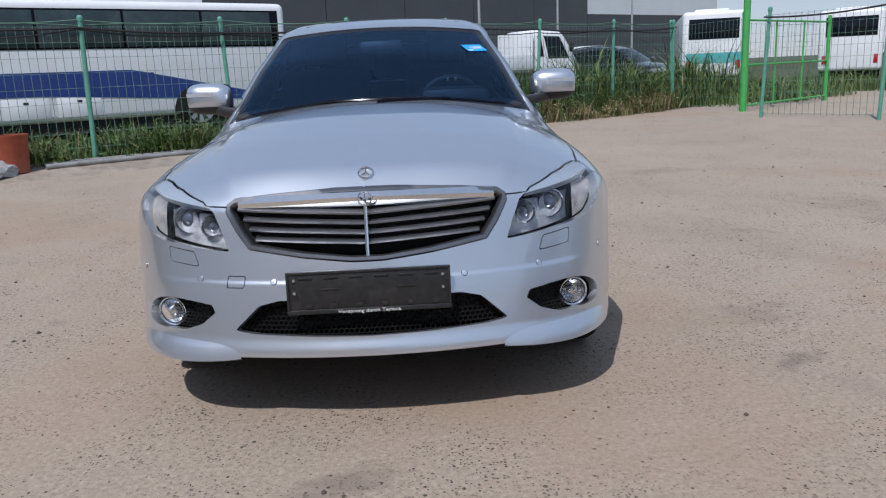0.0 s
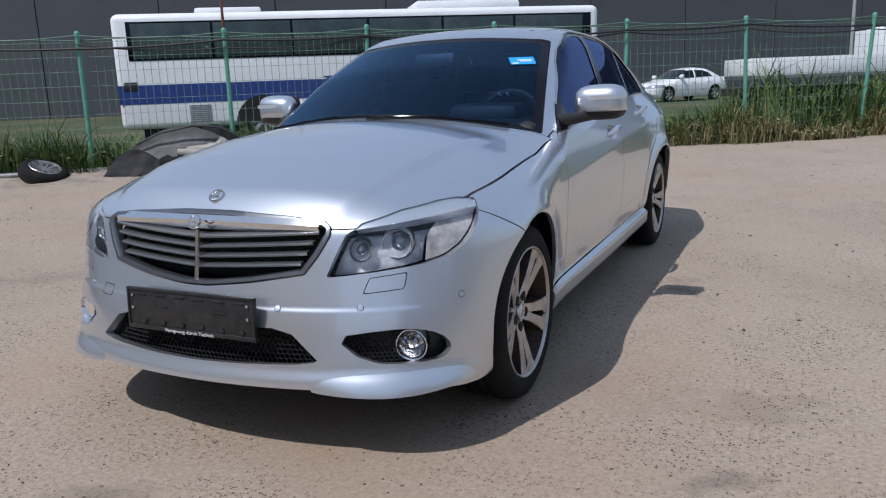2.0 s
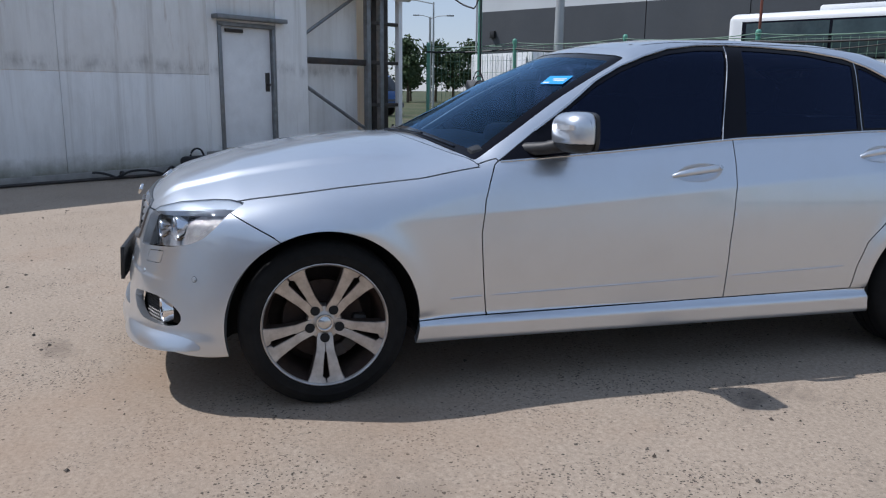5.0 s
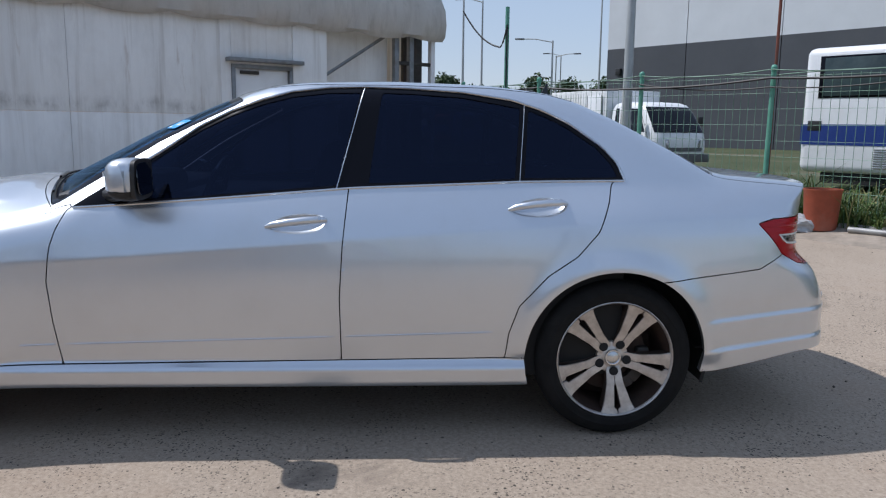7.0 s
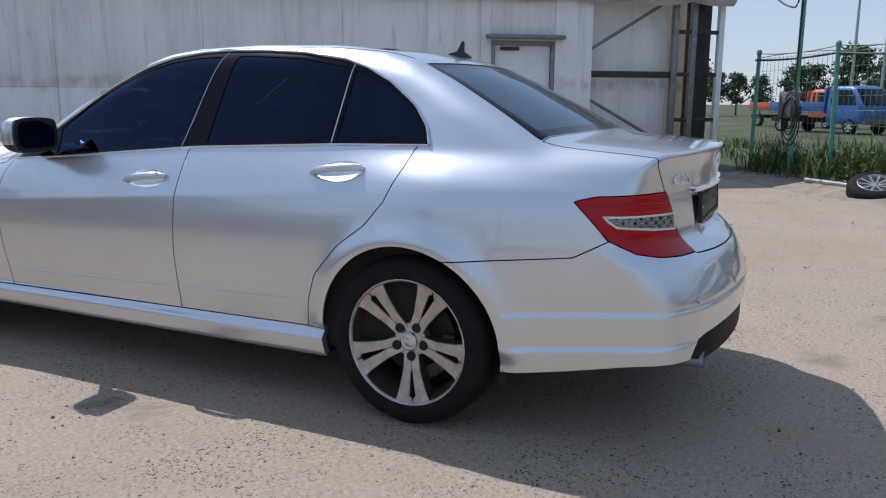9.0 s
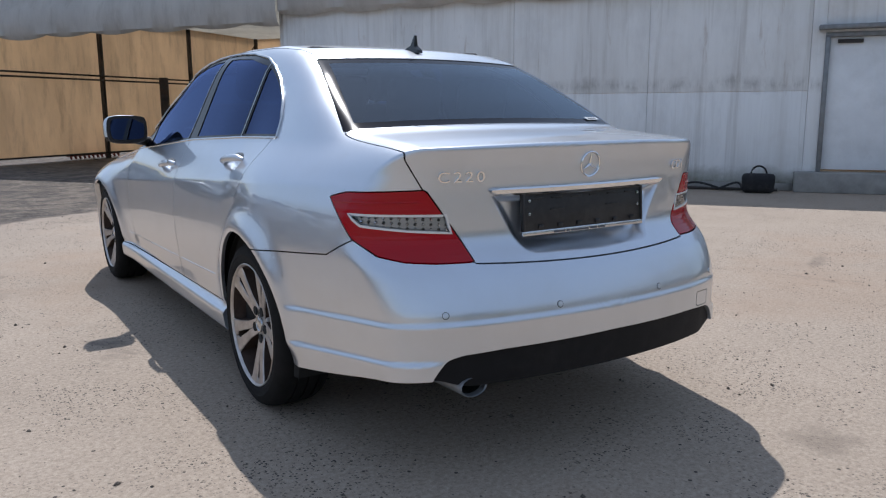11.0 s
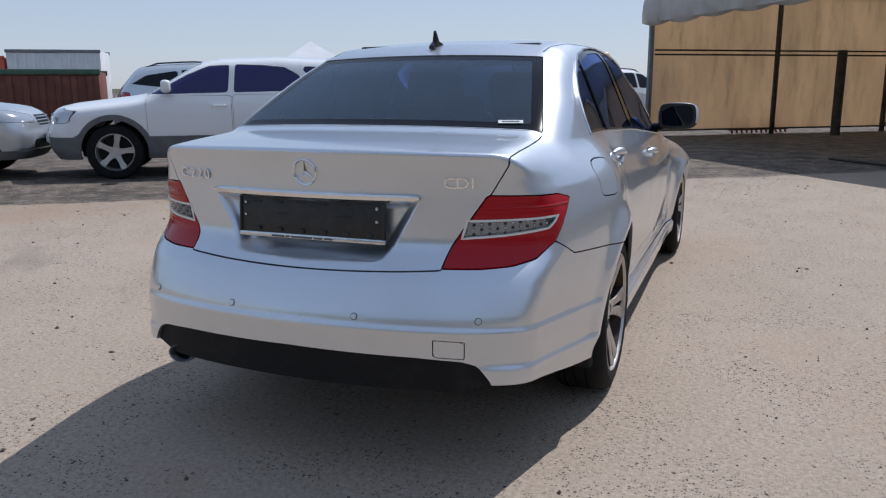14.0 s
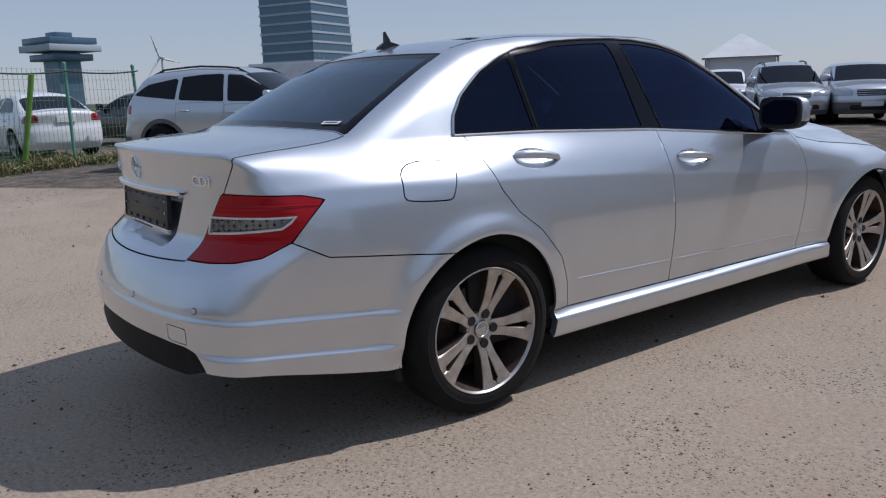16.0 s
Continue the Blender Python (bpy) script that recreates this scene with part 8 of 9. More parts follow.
for i in range(121):
    u = -7.4 + 11.8 * i / 120
    row = []
    for v, h in ((6.75, -0.02), (6.92, 0.015), (7.15, 0.055), (7.40, 0.095), (7.70, 0.115), (8.20, 0.11), (8.60, 0.07), (9.10, -0.02)):
        q = Vector((u, v, 0))
        row.append(bm.verts.new(yard(u, v + 0.10 * noise.noise(q * 0.9), h + 0.018 * noise.noise(q * 3.1) * (h > 0)).translation))
    rows.append(row)
for a, b in zip(rows, rows[1:]):
    for j in range(7):
        bm.faces.new((a[j], b[j], b[j + 1], a[j + 1]))
tagged(part("verge", bm, VERGE_EARTH, None, "low verge of dusty earth under the fence", smooth=True), category="verge", kind="structure")
BUCKET_RED = speckled("faded_orange_red_plastic", (0.30, 0.065, 0.030), 0.65, 0.0, 6, 0.25, 0.1, dirty=0.35)
bm = bmesh.new()
lathe(bm, [(0.0, 0.005), (0.150, 0.005), (0.155, 0.0), (0.185, 0.40), (0.192, 0.41), (0.192, 0.425), (0.184, 0.425), (0.150, 0.03), (0.0, 0.02)], 28)
bucket = part("bucket", bm, BUCKET_RED, None, "faded orange-red plastic bucket by the fence", smooth=True)
bucket.matrix_basis = yard(-0.80, 7.34, 0.075, 20) @ Matrix.Scale(1.12, 4)
tagged(bucket, category="bucket")
FILM = speckled("crumpled_white_film", (0.58, 0.58, 0.56), 0.4, 0.0, 12, 0.2, 0.2, dirty=0.2)


def crumple(name, size, at, mat, label, category, seed, flat=0.6, sub=3):
    local = random.Random(seed)
    bm = bmesh.new()
    bmesh.ops.create_icosphere(bm, subdivisions=sub, radius=1.0)
    off = Vector((local.uniform(0, 50), local.uniform(0, 50), 0))
    for v in bm.verts:
        n = noise.noise(v.co * 1.6 + off) * 0.45 + noise.noise(v.co * 4.0 + off) * 0.28
        v.co *= 1 + n
        v.co = Vector((v.co.x * size[0], v.co.y * size[1], max(v.co.z, -flat) * size[2] + flat * size[2]))
    lowest = min(v.co.z for v in bm.verts)
    for v in bm.verts:
        v.co.z -= lowest
    ob = part(name, bm, mat, None, label)
    ob.matrix_basis = at
    return tagged(ob, category=category)


# a white bag drawn up to a point
bm = bmesh.new()
rings = []
for i in range(15):
    t = i / 14
    ring = []
    for j in range(36):
        a = 2 * math.pi * j / 36
        q = Vector((math.cos(a), math.sin(a), t * 2.2))
        w = (1 - t) ** 0.75 * (1 + 0.22 * noise.noise(q * 2.1) + 0.12 * noise.noise(q * 5.0)) + 0.03
        ring.append(bm.verts.new((0.27 * w * q.x + 0.05 * t, 0.19 * w * q.y, 0.42 * t + 0.015 * noise.noise(q * 4.0) * (i > 0))))
    rings.append(ring)
for a, b in zip(rings, rings[1:]):
    for j in range(36):
        bm.faces.new((a[j], a[(j + 1) % 36], b[(j + 1) % 36], b[j]))
bm.faces.new(rings[0][::-1])
bm.faces.new(rings[-1])
bag = part("plastic_bag", bm, FILM, None, "white plastic bag drawn to a point beside the bucket", smooth=True)
bag.matrix_basis = yard(-1.52, 7.52, 0.09, 0) @ Matrix.Scale(0.9, 4)
tagged(bag, category="bag")
CLEAR_FILM = speckled("dusty_clear_film", (0.36, 0.37, 0.38), 0.3, 0.0, 12, 0.3, 0.3)
crumple("plastic_film", (0.20, 0.13, 0.11), yard(-1.00, 7.18, 0.05, 20), CLEAR_FILM, "crumpled clear plastic film before the bucket", "film", 2)


def old_wheel(at, rim, label):
    t = empty("spare_wheel" if rim else "rubber_ring", at, label=label, category="spare wheel" if rim else "car tyre")
    bm = bmesh.new()
    lathe(bm, [(0.205, 0.0), (0.24, -0.005), (0.29, 0.03), (0.315, 0.06), (0.315, 0.16), (0.29, 0.20), (0.24, 0.22), (0.205, 0.215)], 36)
    part("tyre", bm, RUBBER, t, smooth=True)
    if rim:
        bm = bmesh.new()
        lathe(bm, [(0.206, 0.215), (0.198, 0.222), (0.188, 0.20), (0.180, 0.08)], 36)
        lathe(bm, [(0.0, 0.195), (0.045, 0.19), (0.055, 0.15)], 20)
        for k in range(10):
            m = pose(0, 0, 0, 0, 0, 36 * k)
            rows = [[bm.verts.new(m @ Vector((x, r, z))) for x, z in ((-w, h - 0.03), (-w, h), (w, h), (w, h - 0.03))] for r, w, h in ((0.04, 0.014, 0.19), (0.12, 0.011, 0.20), (0.192, 0.016, 0.212))]
            for a, b in zip(rows, rows[1:]):
                for j in range(3):
                    bm.faces.new((a[j], a[j + 1], b[j + 1], b[j]))
        part("rim", bm, RIM_SIMPLE, t, "silver alloy rim", smooth=True)
        cyl_part("dark_back", 0.195, 0.01, pose(0, 0, 0.07), DARK, t, 24)
    return t


old_wheel(yard(-4.30, 7.32, 0.02, 0) @ pose(0, 0.0, 0, 24, 6, 40), True, "old tyre on an alloy rim leaning by the fence")
old_wheel(yard(-2.42, 7.24, 0.065, 20), False, "flat old tyre under a heap of car trim")

# torn dark car trim: bent sheets
TRIM_GREY = speckled("dusty_grey_trim", (0.045, 0.045, 0.05), 0.75, 0.0, 6, 0.35, 0.15, dirty=0.4)


def bent_sheet(name, outline_fn, at, mat, label, nu=26, nv=10, thick=0.012):
    bm = bmesh.new()
    rows = [[bm.verts.new(outline_fn(i / nu, j / nv)) for j in range(nv + 1)] for i in range(nu + 1)]
    for i in range(nu):
        for j in range(nv):
            bm.faces.new((rows[i][j], rows[i + 1][j], rows[i + 1][j + 1], rows[i][j + 1]))
    bmesh.ops.solidify(bm, geom=list(bm.faces), thickness=thick)
    ob = part(name, bm, mat, None, label, smooth=True)
    ob.matrix_basis = at
    return tagged(ob, category="car trim")


def trim_shape(length, height, seed):
    off = Vector((seed * 7.3, 0, 0))

    def f(s, t):
        x = (s - 0.5) * length
        edge = 0.12 * noise.noise(Vector((s * 6, 1.0, 0)) + off)
        z = (t * (0.55 + 0.45 * math.sin(math.pi * min(1, s * 1.1))) + edge * (1 - t)) * height
        y = 0.30 * (1 - t) ** 1.5 - 0.06 + 0.05 * noise.noise(Vector((s * 3, t * 3, 2)) + off)
        return (x, -y, max(0.01, z + 0.02))
    return f


FOAM = speckled("dusty_foam", (0.40, 0.37, 0.32), 0.9, 0.0, 8, 0.3, 0.4, dirty=0.4)
PALE_TRIM = speckled("dusty_pale_trim", (0.26, 0.26, 0.26), 0.7, 0.0, 5, 0.3, 0.15, dirty=0.35)
bent_sheet("bumper_cover", trim_shape(1.55, 0.60, 1), yard(-2.35, 7.46, 0.05, 3), PALE_TRIM, "torn pale grey plastic bumper cover in the heap")
bent_sheet("undertray", trim_shape(0.75, 0.34, 4), yard(-3.05, 7.28, 0.03, -14), TRIM_GREY, "dusty dark undertray lying in the heap", 18, 8)
bent_sheet("door_lining", trim_shape(0.85, 0.60, 7), yard(-1.95, 7.56, 0.06, 8), TRIM_GREY, "dark door lining leaning in the heap", 18, 8)
bm = bmesh.new()
tube(bm, [(-0.80, 0.0, 0.45), (-0.45, -0.02, 0.60), (0.0, -0.03, 0.68), (0.35, -0.02, 0.64), (0.62, 0.0, 0.48), (0.80, 0.02, 0.20)], 0.018, 6)
ob = part("rubber_seal", bm, TRIM_GREY, None, "black rubber seal bent over the heap", smooth=True)
ob.matrix_basis = yard(-2.25, 7.44, 0.0, 3)
tagged(ob, category="rubber seal")
for u, v, z, turn, tilt, l, r in ((-2.22, 7.14, 0.30, 8, 97, 0.50, 0.075), (-2.12, 7.24, 0.36, -6, 88, 0.45, 0.060)):
    bm = bmesh.new()
    lathe(bm, [(r * (0.72 + 0.28 * k / 12) * (1 + 0.10 * noise.noise(Vector((k * 0.5, u, 0)))), l * (k / 12 - 0.5)) for k in range(13)], 22, pose(0, 0, 0, 0, tilt, 0))
    lathe(bm, [(r * 0.62, l * (k / 6 - 0.5)) for k in range(7)], 22, pose(0, 0, 0, 0, tilt, 0))
    ob = part("foam_roll", bm, FOAM, None, "rolled off-white foam lining on the heap", smooth=True)
    ob.matrix_basis = yard(u, v, z, turn)
    tagged(ob, category="foam roll")
RAG = speckled("dirty_white_rag", (0.36, 0.34, 0.31), 0.9, 0.0, 9, 0.4, 0.3)
crumple("rag", (0.16, 0.13, 0.26), yard(-1.93, 7.30, 0.05, 0), RAG, "crumpled dirty white rags on the heap", "rag", 9)
crumple("rag", (0.18, 0.10, 0.07), yard(-2.25, 7.0, 0.16, 14), RAG, "torn white cloth lying over the old tyre", "rag", 12)
STEEL_PIPE = speckled("grey_pipe", (0.30, 0.30, 0.29), 0.5, 0.3, 9, 0.3, 0.1, dirty=0.4)
for u, v, l, turn in ((-1.95, 7.34, 1.5, 3), (-2.0, 7.46, 1.3, -4), (0.85, 7.30, 2.6, 1), (-4.9, 7.35, 1.4, 5)):
    bm = bmesh.new()
    add_cyl(bm, 0.035, 0.035, l, pose(0, 0, 0.035, 0, 90, 0), 14)
    ob = part("pipe", bm, STEEL_PIPE, None, "grey pipe lying along the fence", smooth=True)
    ob.matrix_basis = yard(u, v, 0.08, turn)
    tagged(ob, category="pipe", group="pipes by the fence")
for k in range(3):
    bm = bmesh.new()
    lathe(bm, [(0.045, 0.0), (0.060, 0.0), (0.060, 0.07), (0.048, 0.09), (0.048, 0.75), (0.040, 0.75), (0.040, 0.005)], 18, pose(0, 0, 0.062, -90, 0, 0))
    ob = part("socket_pipe", bm, STEEL_PIPE, None, "short grey pipe with its open socket forward", smooth=True)
    ob.matrix_basis = yard(-1.27 + 0.14 * k, 7.28 + 0.03 * k, 0.055, 8 - 9 * k)
    tagged(ob, category="pipe", group="short pipes by the bucket")
# bottom kerb of the fence
sheet_part("kerb", -7.6, 4.5, 7.55, 7.66, 0.0, 0.14, CONCRETE, None, 0.012)
tagged(bpy.data.objects["kerb"], "low weathered concrete kerb under the fence", "kerb", kind="structure")

# switch box with cables at the shed's corner
pole = empty("cable_post", yard(-6.35, 7.55), label="green post with grey switch box and loops of black cable", category="post")
cyl_part("post", 0.035, 3.2, pose(0, 0, 1.6), MINT, pole, 12)
box_part("switch_box", (0.30, 0.16, 0.38), pose(0, -0.10, 1.15), GREY_STEEL, pole, 0.02)
box_part("plug_box", (0.10, 0.10, 0.18), pose(0.22, -0.12, 1.05), BLACK, pole, 0.02)
for k in range(4):
    bm = bmesh.new()
    pts = []
    for j in range(25):
        t = j / 24
        a = 2 * math.pi * t
        pts.append((0.10 + 0.13 * math.sin(a) * (1 + 0.2 * k) + 0.03 * k, -0.16 - 0.01 * k, 1.15 + 0.35 * math.cos(a) - 0.08 * k))
    tube(bm, pts, 0.010, 5)
    part("cable_loop", bm, CABLE, pole, smooth=True)
cable("hanging_cable", [(-0.9, -0.2, 3.2), (-0.1, -0.1, 2.55), (0.05, -0.05, 2.9), (0.1, -0.1, 1.4)], 0.014, CABLE, pole, 0.12)

# bag and hoses at the shed's step
BAG = speckled("black_canvas_bag", (0.012, 0.012, 0.014), 0.8, 0.0, 20, 0.4, 0.3)
bag = empty("tool_bag", yard(-7.35, 2.55, 0, 88), label="black canvas tool bag with a handle on the ground", category="bag")
bm = bmesh.new()
add_box(bm, (0.42, 0.22, 0.26), pose(0, 0, 0.13), 0.07, 3)
for v in bm.verts:
    v.co += Vector((noise.noise(v.co * 6), noise.noise(v.co * 6 + Vector((9, 0, 0))), 0)) * 0.02
part("body", bm, BAG, bag, smooth=True)
bm = bmesh.new()
tube(bm, [(0.10 * math.cos(t) , 0.0, 0.24 + 0.12 * math.sin(t)) for t in np.linspace(0, math.pi, 12)], 0.014, 6)
part("handle", bm, BAG, bag, smooth=True)
bm = bmesh.new()
pts = [(-0.15 - 1.2 * t + 0.1 * math.sin(9 * t), 0.08 + 0.1 * math.sin(14 * t), 0.03 + 0.07 * abs(math.sin(11 * t))) for t in np.linspace(0, 1, 50)]
tube(bm, pts, 0.016, 6)
hose = part("hose", bm, CABLE, None, "black hose curled beside the tool bag", smooth=True)
hose.matrix_basis = yard(-7.38, 2.5, 0.015, 90)
tagged(hose, category="hose")
bm = bmesh.new()
tube(bm, [(x, 0.04 * math.sin(x * 1.3), 0.025) for x in np.linspace(0, 9.0, 60)], 0.022, 6)
ob = part("wall_pipe", bm, DARK_STEEL, None, "dark pipe lying along the shed's foot", smooth=True)
ob.matrix_basis = yard(-7.60, -6.2, 0, 90)
tagged(ob, category="pipe")

# red harrow in the shed
HARROW = speckled("red_brown_steel", (0.20, 0.035, 0.025), 0.6, 0.1, 8, 0.3, 0.1, dirty=0.4)
harrow = empty("harrow", yard(-11.1, -12.75, 0, 4), label="red-brown toothed steel harrow against the tarpaulin", category="harrow")
box_part("frame_bar", (1.8, 0.10, 0.12), pose(0, 0, 0.14), HARROW, harrow, 0.02)
box_part("frame_bar", (1.8, 0.06, 0.06), pose(0, -0.10, 0.30), HARROW, harrow, 0.01)
for k in range(12):
    bm = bmesh.new()
    x = -0.82 + 0.149 * k
    tube(bm, [(x, 0.05, 0.02), (x, -0.05, 0.22), (x + 0.03, -0.12, 0.36), (x + 0.09, -0.14, 0.44)], 0.022, 6, [1.2, 1.1, 0.9, 0.4])
    part("tooth", bm, HARROW, harrow, smooth=True)

# ---- weeds ----
GRASS = material("weed_green", (0.07, 0.12, 0.025), 0.7)
_n = Nodes(GRASS)
_r = _n.add("NewGeometry").outputs["Random Per Island"]
_n.to(_n.ramp(_r, [(0.0, (0.030, 0.065, 0.012)), (0.45, (0.065, 0.125, 0.022)), (0.8, (0.11, 0.165, 0.035)), (1.0, (0.24, 0.20, 0.085))]))
DRY = material("dry_straw", (0.30, 0.22, 0.11), 0.8)
_n = Nodes(DRY)
_r = _n.add("NewGeometry").outputs["Random Per Island"]
_n.to(_n.ramp(_r, [(0.0, (0.05, 0.09, 0.02)), (0.45, (0.09, 0.12, 0.03)), (0.55, (0.22, 0.16, 0.08)), (0.85, (0.38, 0.30, 0.16)), (1.0, (0.42, 0.34, 0.20))]))


def weeds(name, spots, mat, label, seed):
    """spots: (u, v, spread u, spread v, count, height, width)."""
    local = np.random.RandomState(seed)
    verts, faces = [], []
    e1, e2 = np.array(E1), np.array(E2)
    for u, v, su, sv, count, h, w in spots:
        for _ in range(count):
            p = e1 * (u + local.uniform(-su, su)) + e2 * (v + local.uniform(-sv, sv))
            hh = h * local.uniform(0.30, 1.15) * max(0.25, 0.75 + 0.7 * noise.noise(Vector((p[0] * 0.8, p[1] * 0.8, 3.0))) + 0.5 * noise.noise(Vector((p[0] * 2.6, p[1] * 2.6, 7.0))))
            a = local.uniform(0, 2 * math.pi)
            side = np.array([math.cos(a), math.sin(a), 0]) * w * local.uniform(0.6, 1.5)
            b = a + math.pi / 2 + local.uniform(-0.6, 0.6)
            lean = np.array([math.cos(b), math.sin(b), 0]) * hh * local.uniform(0.1, 0.95)
            up = np.array([0, 0, 1.0])
            k = len(verts)
            verts += [p - side * 0.5, p + side * 0.5, p + lean * 0.35 + up * hh * 0.6 + side * 0.45, p + lean * 0.35 + up * hh * 0.6 - side * 0.45, p + lean + up * hh * local.uniform(0.75, 1.0)]
            faces += [(k, k + 1, k + 2, k + 3), (k + 3, k + 2, k + 4)]
            if local.rand() < 0.6:
                q = p + lean * 0.4 + up * hh * local.uniform(0.4, 0.8)
                c = local.uniform(0, 2 * math.pi)
                d = np.array([math.cos(c), math.sin(c), 0.2]) * local.uniform(0.04, 0.10)
                s2 = np.array([-d[1], d[0], 0]) * 0.35
                k = len(verts)
                verts += [q, q + d * 0.5 + s2, q + d, q + d * 0.5 - s2]
                faces += [(k, k + 1, k + 2, k + 3)]
    ob = mesh_object(name, verts, faces, mat)
    return tagged(ob, label, "weeds", kind="stuff")


spots = []
rngw = random.Random(8)
for k in range(95):
    u = rngw.uniform(-6.6, 13.5)
    near = rngw.uniform(7.72, 8.15)
    tall = rngw.uniform(0.40, 0.80) if u < 2 else rngw.uniform(0.55, 0.95)
    spots.append((u, near, 0.55, 0.28, 190, tall, 0.014))
for k in range(70):
    spots.append((rngw.uniform(-16, 30), rngw.uniform(8.6, 13.5), 1.2, 0.8, 110, rngw.uniform(0.3, 0.6), 0.022))
for k in range(22):
    spots.append((rngw.uniform(11, 22), rngw.uniform(6.2, 9.0), 0.8, 0.6, 170, rngw.uniform(0.5, 0.9), 0.022))
for k in range(10):
    spots.append((rngw.uniform(-7.2, -4.6), rngw.uniform(7.6, 9.0), 0.5, 0.4, 200, rngw.uniform(0.5, 0.85), 0.02))
for k in range(34):
    spots.append((rngw.uniform(8.5, 17), rngw.uniform(8.0, 10.0), 0.6, 0.4, 210, rngw.uniform(0.9, 1.6), 0.028))
weeds("weeds", spots, GRASS, "tall green weeds growing through the fence foot", 3)
spots = []
for k in range(52):
    u = rngw.uniform(4.2, 12.8)
    spots.append((u, rngw.uniform(7.25, 7.95), 0.45, 0.22, 150, rngw.uniform(0.25, 0.62), 0.012))
for k in range(26):
    spots.append((rngw.uniform(10.6, 11.4), rngw.uniform(-9.0, -5.8), 0.35, 0.5, 90, rngw.uniform(0.2, 0.5), 0.012))
weeds("dry_grass", spots, DRY, "tangle of dry straw-coloured grass along the fence", 5)
spots = [(rngw.uniform(10.2, 11.8), rngw.uniform(-9.5, -5.6), 0.5, 0.6, 120, rngw.uniform(0.15, 0.4), 0.012) for k in range(22)]
weeds("weeds", spots, GRASS, "green weeds at the foot of the side fence", 6)

# ---- far off ----
WARE_GREY = speckled("dark_grey_cladding", (0.075, 0.08, 0.09), 0.6, 0.2, 0.4, 0.1, 0.0, dirty=0.1)
WARE_WHITE = speckled("white_cladding", (0.62, 0.64, 0.66), 0.6, 0.0, 0.4, 0.06, 0.0, dirty=0.1)
ware = empty("warehouse", yard(0, 46), label="long dark grey warehouse with a white upper band", category="warehouse")
for k in range(16):
    u0, u1 = -35.2 + 6.8 * k, -35.2 + 6.8 * (k + 1)
    split = 7.1 if k < 9 else 12.5 if k < 13 else 5.6
    box_part("grey_panel", (u1 - u0 - 0.06, 0.3, split), pose((u0 + u1) / 2, 0.15, split / 2), WARE_GREY, ware, 0.0)
    if split < 12:
        box_part("white_panel", (u1 - u0 - 0.06, 0.3, 12.5 - split), pose((u0 + u1) / 2, 0.15, (12.5 + split) / 2), WARE_WHITE, ware, 0.0)
box_part("core", (108.6, 30.0, 12.4), pose(19.2, 15.4, 6.2), WARE_GREY, ware, 0.0)
box_part("end_panel", (0.3, 30.0, 5.4), pose(-35.3, 15.3, 9.85), WARE_WHITE, ware, 0.0)
box_part("end_panel", (0.3, 30.0, 7.1), pose(-35.3, 15.3, 3.55), WARE_GREY, ware, 0.0)
box_part("wall_lamp", (0.4, 0.3, 0.5), pose(-34.0, -0.1, 5.4), BLACK, ware, 0.02)
POLE = speckled("grey_lamp_pole", (0.42, 0.43, 0.43), 0.5, 0.4, 3, 0.1, 0.0, dirty=0.2)


def street_lamp(at, h, arm, r=0.07):
    s = empty("street_lamp", at, label="tall grey steel street lamp with a side arm", category="street lamp", group="street lamps")
    cyl_part("pole", r * 1.25, h, pose(0, 0, h / 2), POLE, s, 12, "", r * 0.7)
    bm = bmesh.new()
    tube(bm, [(0, 0, h - 0.1), (arm * 0.5, 0, h + 0.12), (arm, 0, h + 0.15)], r * 0.5, 6)
    part("arm", bm, POLE, s, smooth=True)
    box_part("lamp_head", (0.6, 0.22, 0.10), pose(arm + 0.1, 0, h + 0.14), GREY_STEEL, s, 0.03)
    return s


street_lamp(yard(-8.55, 13.75), 8.5, 1.2, 0.105)
for (x, y, h, a) in ((-46, 5.9, 9.0, -1.6), (-45.5, 10.3, 6.6, -2.2), (-60, 13.5, 7.0, 1.6), (-50, 14.5, 10.0, 1.0), (-70, 16.0, 8.0, -1.5), (-40, 4.2, 8.5, 1.2)):
    street_lamp(pose(x, y, 0, 0, 0, 70), h, a)
for (x, y) in ((3.4, 35.4), (9.0, 44.8), (14.5, 48.0)):
    street_lamp(pose(x, y, 0, 0, 0, 10), 8.0, 1.4)
lot_pole = cyl_part("steel_mast", 0.05, 4.5, yard(10.9, -6.3, 2.25), DARK_STEEL, None, 10, "thin dark mast standing by the side fence", 0.035)
tagged(lot_pole, category="mast")
red_rod = cyl_part("thin_mast", 0.02, 3.0, yard(-1.74, 7.82, 1.5), RUST_RED, None, 8, "thin rust-red rod tied to the fence")
tagged(red_rod, category="rod")

# trees on the horizon
LEAF = material("far_leaves", (0.045, 0.075, 0.03), 0.8)
_n = Nodes(LEAF)
_r = _n.add("NewGeometry").outputs["Random Per Island"]
_n.to(_n.ramp(_r, [(0.0, (0.025, 0.050, 0.020)), (0.6, (0.055, 0.090, 0.035)), (1.0, (0.09, 0.13, 0.055))]))
BARK = speckled("brown_bark", (0.10, 0.075, 0.05), 0.9, 0.0, 6, 0.3, 0.3)


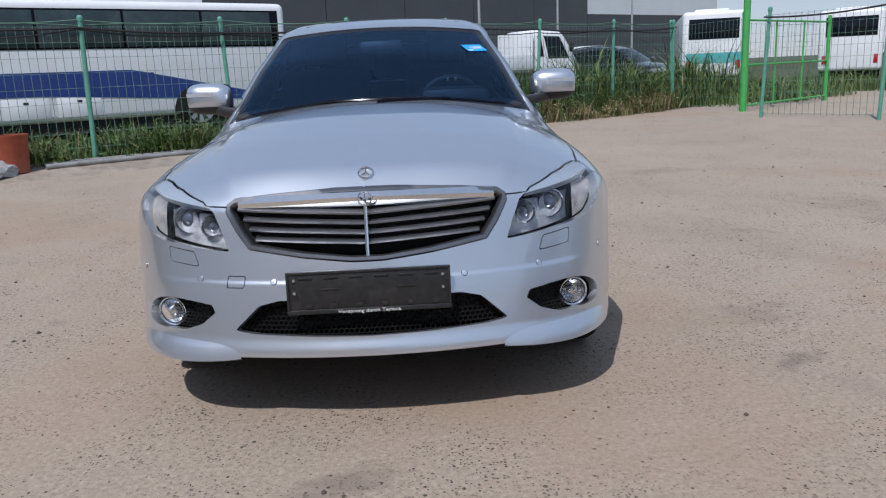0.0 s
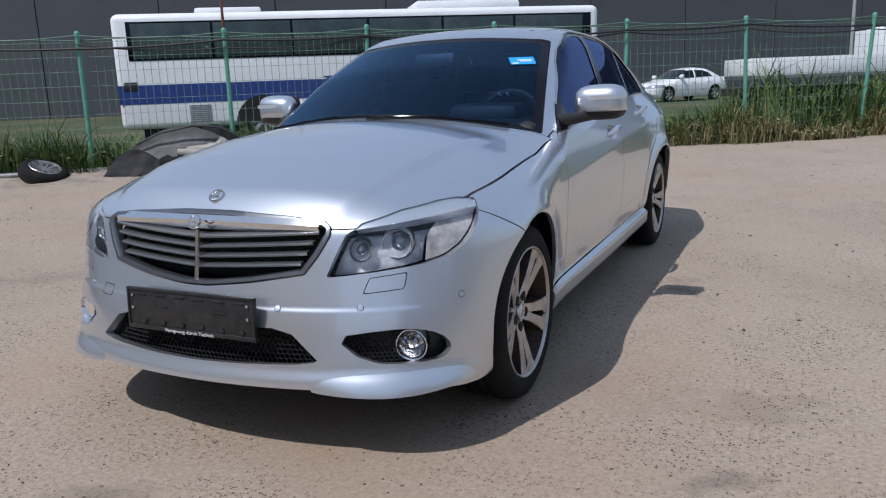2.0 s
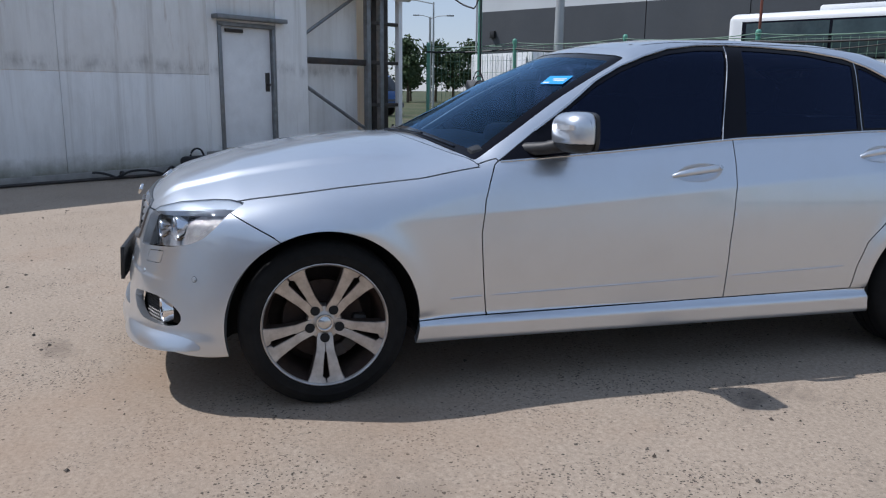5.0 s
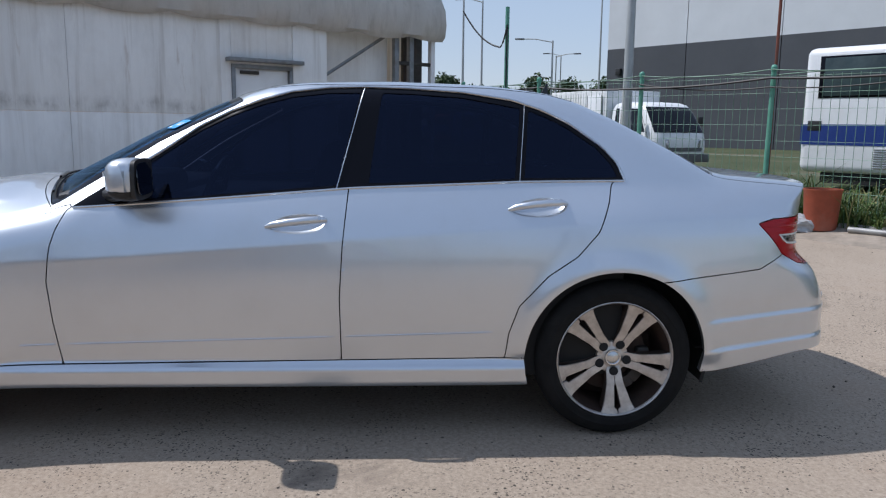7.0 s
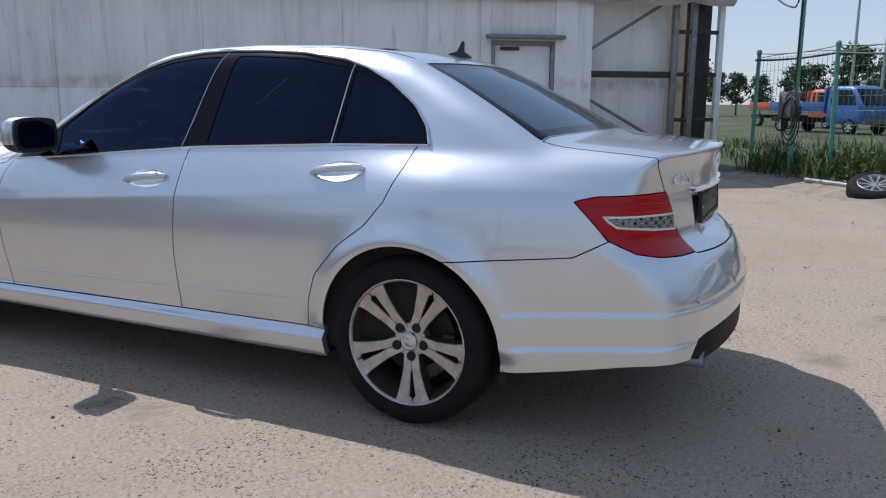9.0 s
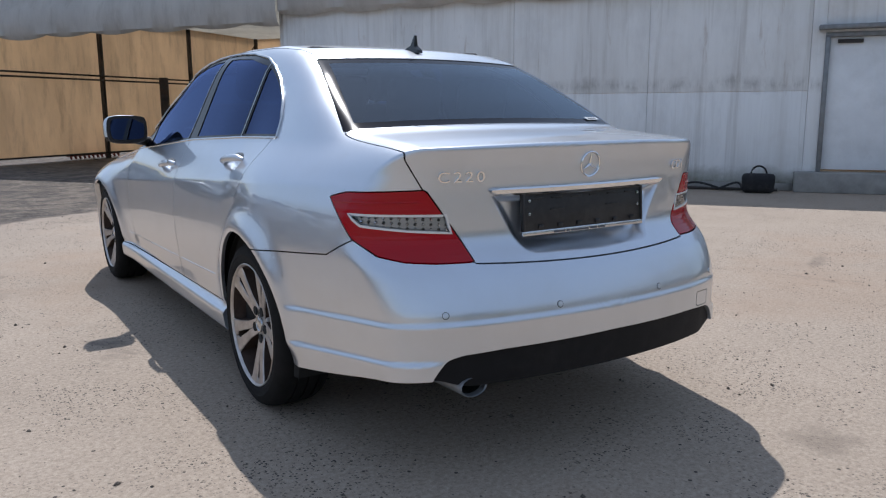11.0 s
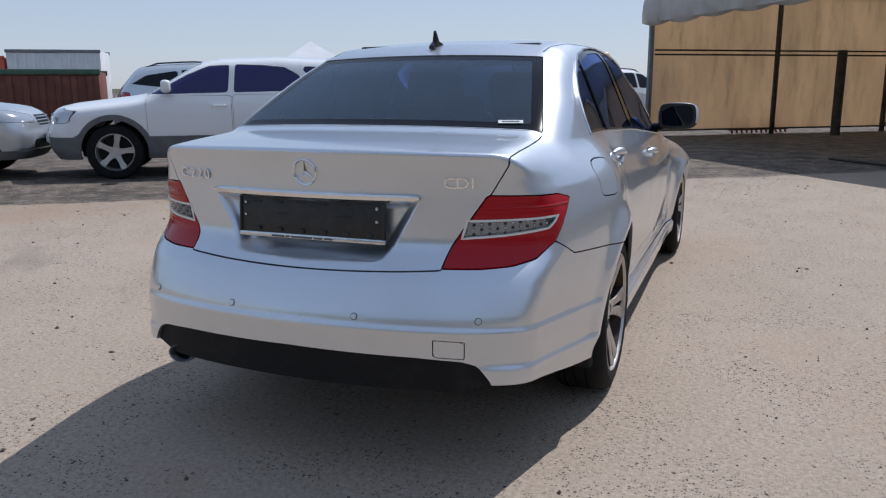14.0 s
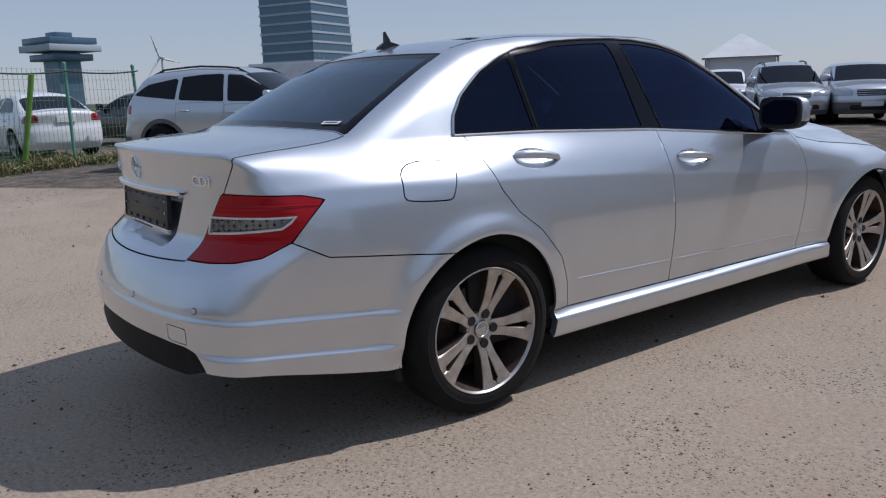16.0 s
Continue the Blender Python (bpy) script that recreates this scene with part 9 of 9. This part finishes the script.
def build_tree(seed, h):
    local = random.Random(seed)
    t = empty("tree", label="small leafy green tree on the skyline", category="tree", group="skyline trees")
    bm = bmesh.new()
    tube(bm, [(0, 0, 0), (0.05, 0, h * 0.3), (0.0, 0.08, h * 0.6), (0.05, 0, h * 0.85)], 0.12, 7, [1.2, 0.9, 0.6, 0.25])
    for k in range(6):
        a = local.uniform(0, 6.28)
        z = h * local.uniform(0.3, 0.65)
        tube(bm, [(0, 0, z), (math.cos(a) * h * 0.14, math.sin(a) * h * 0.14, z + h * 0.12), (math.cos(a) * h * 0.24, math.sin(a) * h * 0.24, z + h * 0.22)], 0.05, 5, [1, 0.7, 0.3])
    part("trunk", bm, BARK, t, smooth=True)
    verts, faces = [], []
    for k in range(60):
        a, rr, zz = local.uniform(0, 6.28), h * 0.30 * local.random() ** 0.6, h * local.uniform(0.32, 1.0)
        rr *= max(0.25, 1 - abs(zz / h - 0.6) * 1.6)
        c = Vector((math.cos(a) * rr, math.sin(a) * rr, zz))
        for j in range(26):
            p = c + Vector((local.gauss(0, 1), local.gauss(0, 1), local.gauss(0, 0.8))) * h * 0.055
            d = Vector((local.gauss(0, 1), local.gauss(0, 1), local.gauss(0, 1))).normalized() * h * 0.035
            e = d.cross(Vector((local.gauss(0, 1), local.gauss(0, 1), local.gauss(0, 1)))).normalized() * h * 0.02
            k0 = len(verts)
            verts += [p - d, p + e, p + d, p - e]
            faces.append((k0, k0 + 1, k0 + 2, k0 + 3))
    mesh_object("crown", verts, faces, LEAF, t)
    return t


trees = [build_tree(k, h) for k, h in enumerate((5.0, 4.0, 6.0))]
local = random.Random(12)
for k in range(26):
    src = trees[k % 3]
    x, y = -75 - local.uniform(0, 25), -14 + 1.9 * k + local.uniform(-0.8, 0.8)
    m = pose(x, y, 0, 0, 0, local.uniform(0, 360))
    s = local.uniform(0.7, 1.15)
    src.scale = (1, 1, 1)
    c = copy_thing(src, m)
    c.scale = (s, s, s)
for k, t in enumerate(trees):
    t.matrix_basis = pose(-72, 8 + 3.1 * k, 0)

# towers and turbine; the towers' distance haze is mixed into their pale colours
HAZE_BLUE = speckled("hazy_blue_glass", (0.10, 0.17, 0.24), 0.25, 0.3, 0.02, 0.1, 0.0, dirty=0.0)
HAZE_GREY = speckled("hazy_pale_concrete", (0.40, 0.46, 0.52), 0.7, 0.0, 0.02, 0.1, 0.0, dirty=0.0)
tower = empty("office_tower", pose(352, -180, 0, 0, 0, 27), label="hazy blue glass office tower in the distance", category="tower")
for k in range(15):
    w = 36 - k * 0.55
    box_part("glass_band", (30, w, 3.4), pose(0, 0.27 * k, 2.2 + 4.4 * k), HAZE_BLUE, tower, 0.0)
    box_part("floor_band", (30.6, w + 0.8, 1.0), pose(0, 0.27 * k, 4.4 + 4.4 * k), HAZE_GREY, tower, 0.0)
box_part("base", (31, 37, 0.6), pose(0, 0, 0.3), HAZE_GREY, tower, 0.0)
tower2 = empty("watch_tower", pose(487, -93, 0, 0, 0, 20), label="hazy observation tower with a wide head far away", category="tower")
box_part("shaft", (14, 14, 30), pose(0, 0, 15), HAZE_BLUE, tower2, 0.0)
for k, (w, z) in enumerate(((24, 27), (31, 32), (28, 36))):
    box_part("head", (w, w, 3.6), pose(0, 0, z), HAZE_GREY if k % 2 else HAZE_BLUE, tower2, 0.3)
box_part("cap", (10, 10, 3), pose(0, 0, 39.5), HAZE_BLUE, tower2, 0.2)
turbine = empty("wind_turbine", pose(570, -175, 0, 0, 0, 110), label="white three-bladed wind turbine far away", category="wind turbine")
cyl_part("mast", 1.3, 31, pose(0, 0, 15.5), WARE_WHITE, turbine, 14, "", 0.8)
box_part("nacelle", (1.8, 4.5, 1.8), pose(0, 0, 31.6), WARE_WHITE, turbine, 0.4)
for a in (20, 140, 260):
    bm = bmesh.new()
    tube(bm, [(0, -2.6, 31.6), (7 * math.sin(radians(a)), -2.6, 31.6 + 7 * math.cos(radians(a))), (17 * math.sin(radians(a)), -2.6, 31.6 + 17 * math.cos(radians(a)))], 0.75, 6, [0.8, 1.0, 0.2])
    part("blade", bm, WARE_WHITE, turbine, smooth=True)
pav = empty("pavilion", yard(-4.2, -59.5), label="white pavilion with a pyramid roof behind the lot", category="pavilion")
bm = bmesh.new()
add_cyl(bm, 3.9, 0.1, 1.75, pose(0, 0, 3.85, 0, 0, 45), 4)
part("roof", bm, speckled("pale_grey_membrane", (0.66, 0.67, 0.68), 0.8, 0.0, 1, 0.1, 0.0), pav)
for x in (-2.4, 2.4):
    for y in (-2.4, 2.4):
        cyl_part("post", 0.08, 3.0, pose(x, y, 1.5), POLE, pav, 8)
box_part("wall", (4.6, 4.6, 2.96), pose(0, 0, 1.48), WARE_WHITE, pav, 0.02)
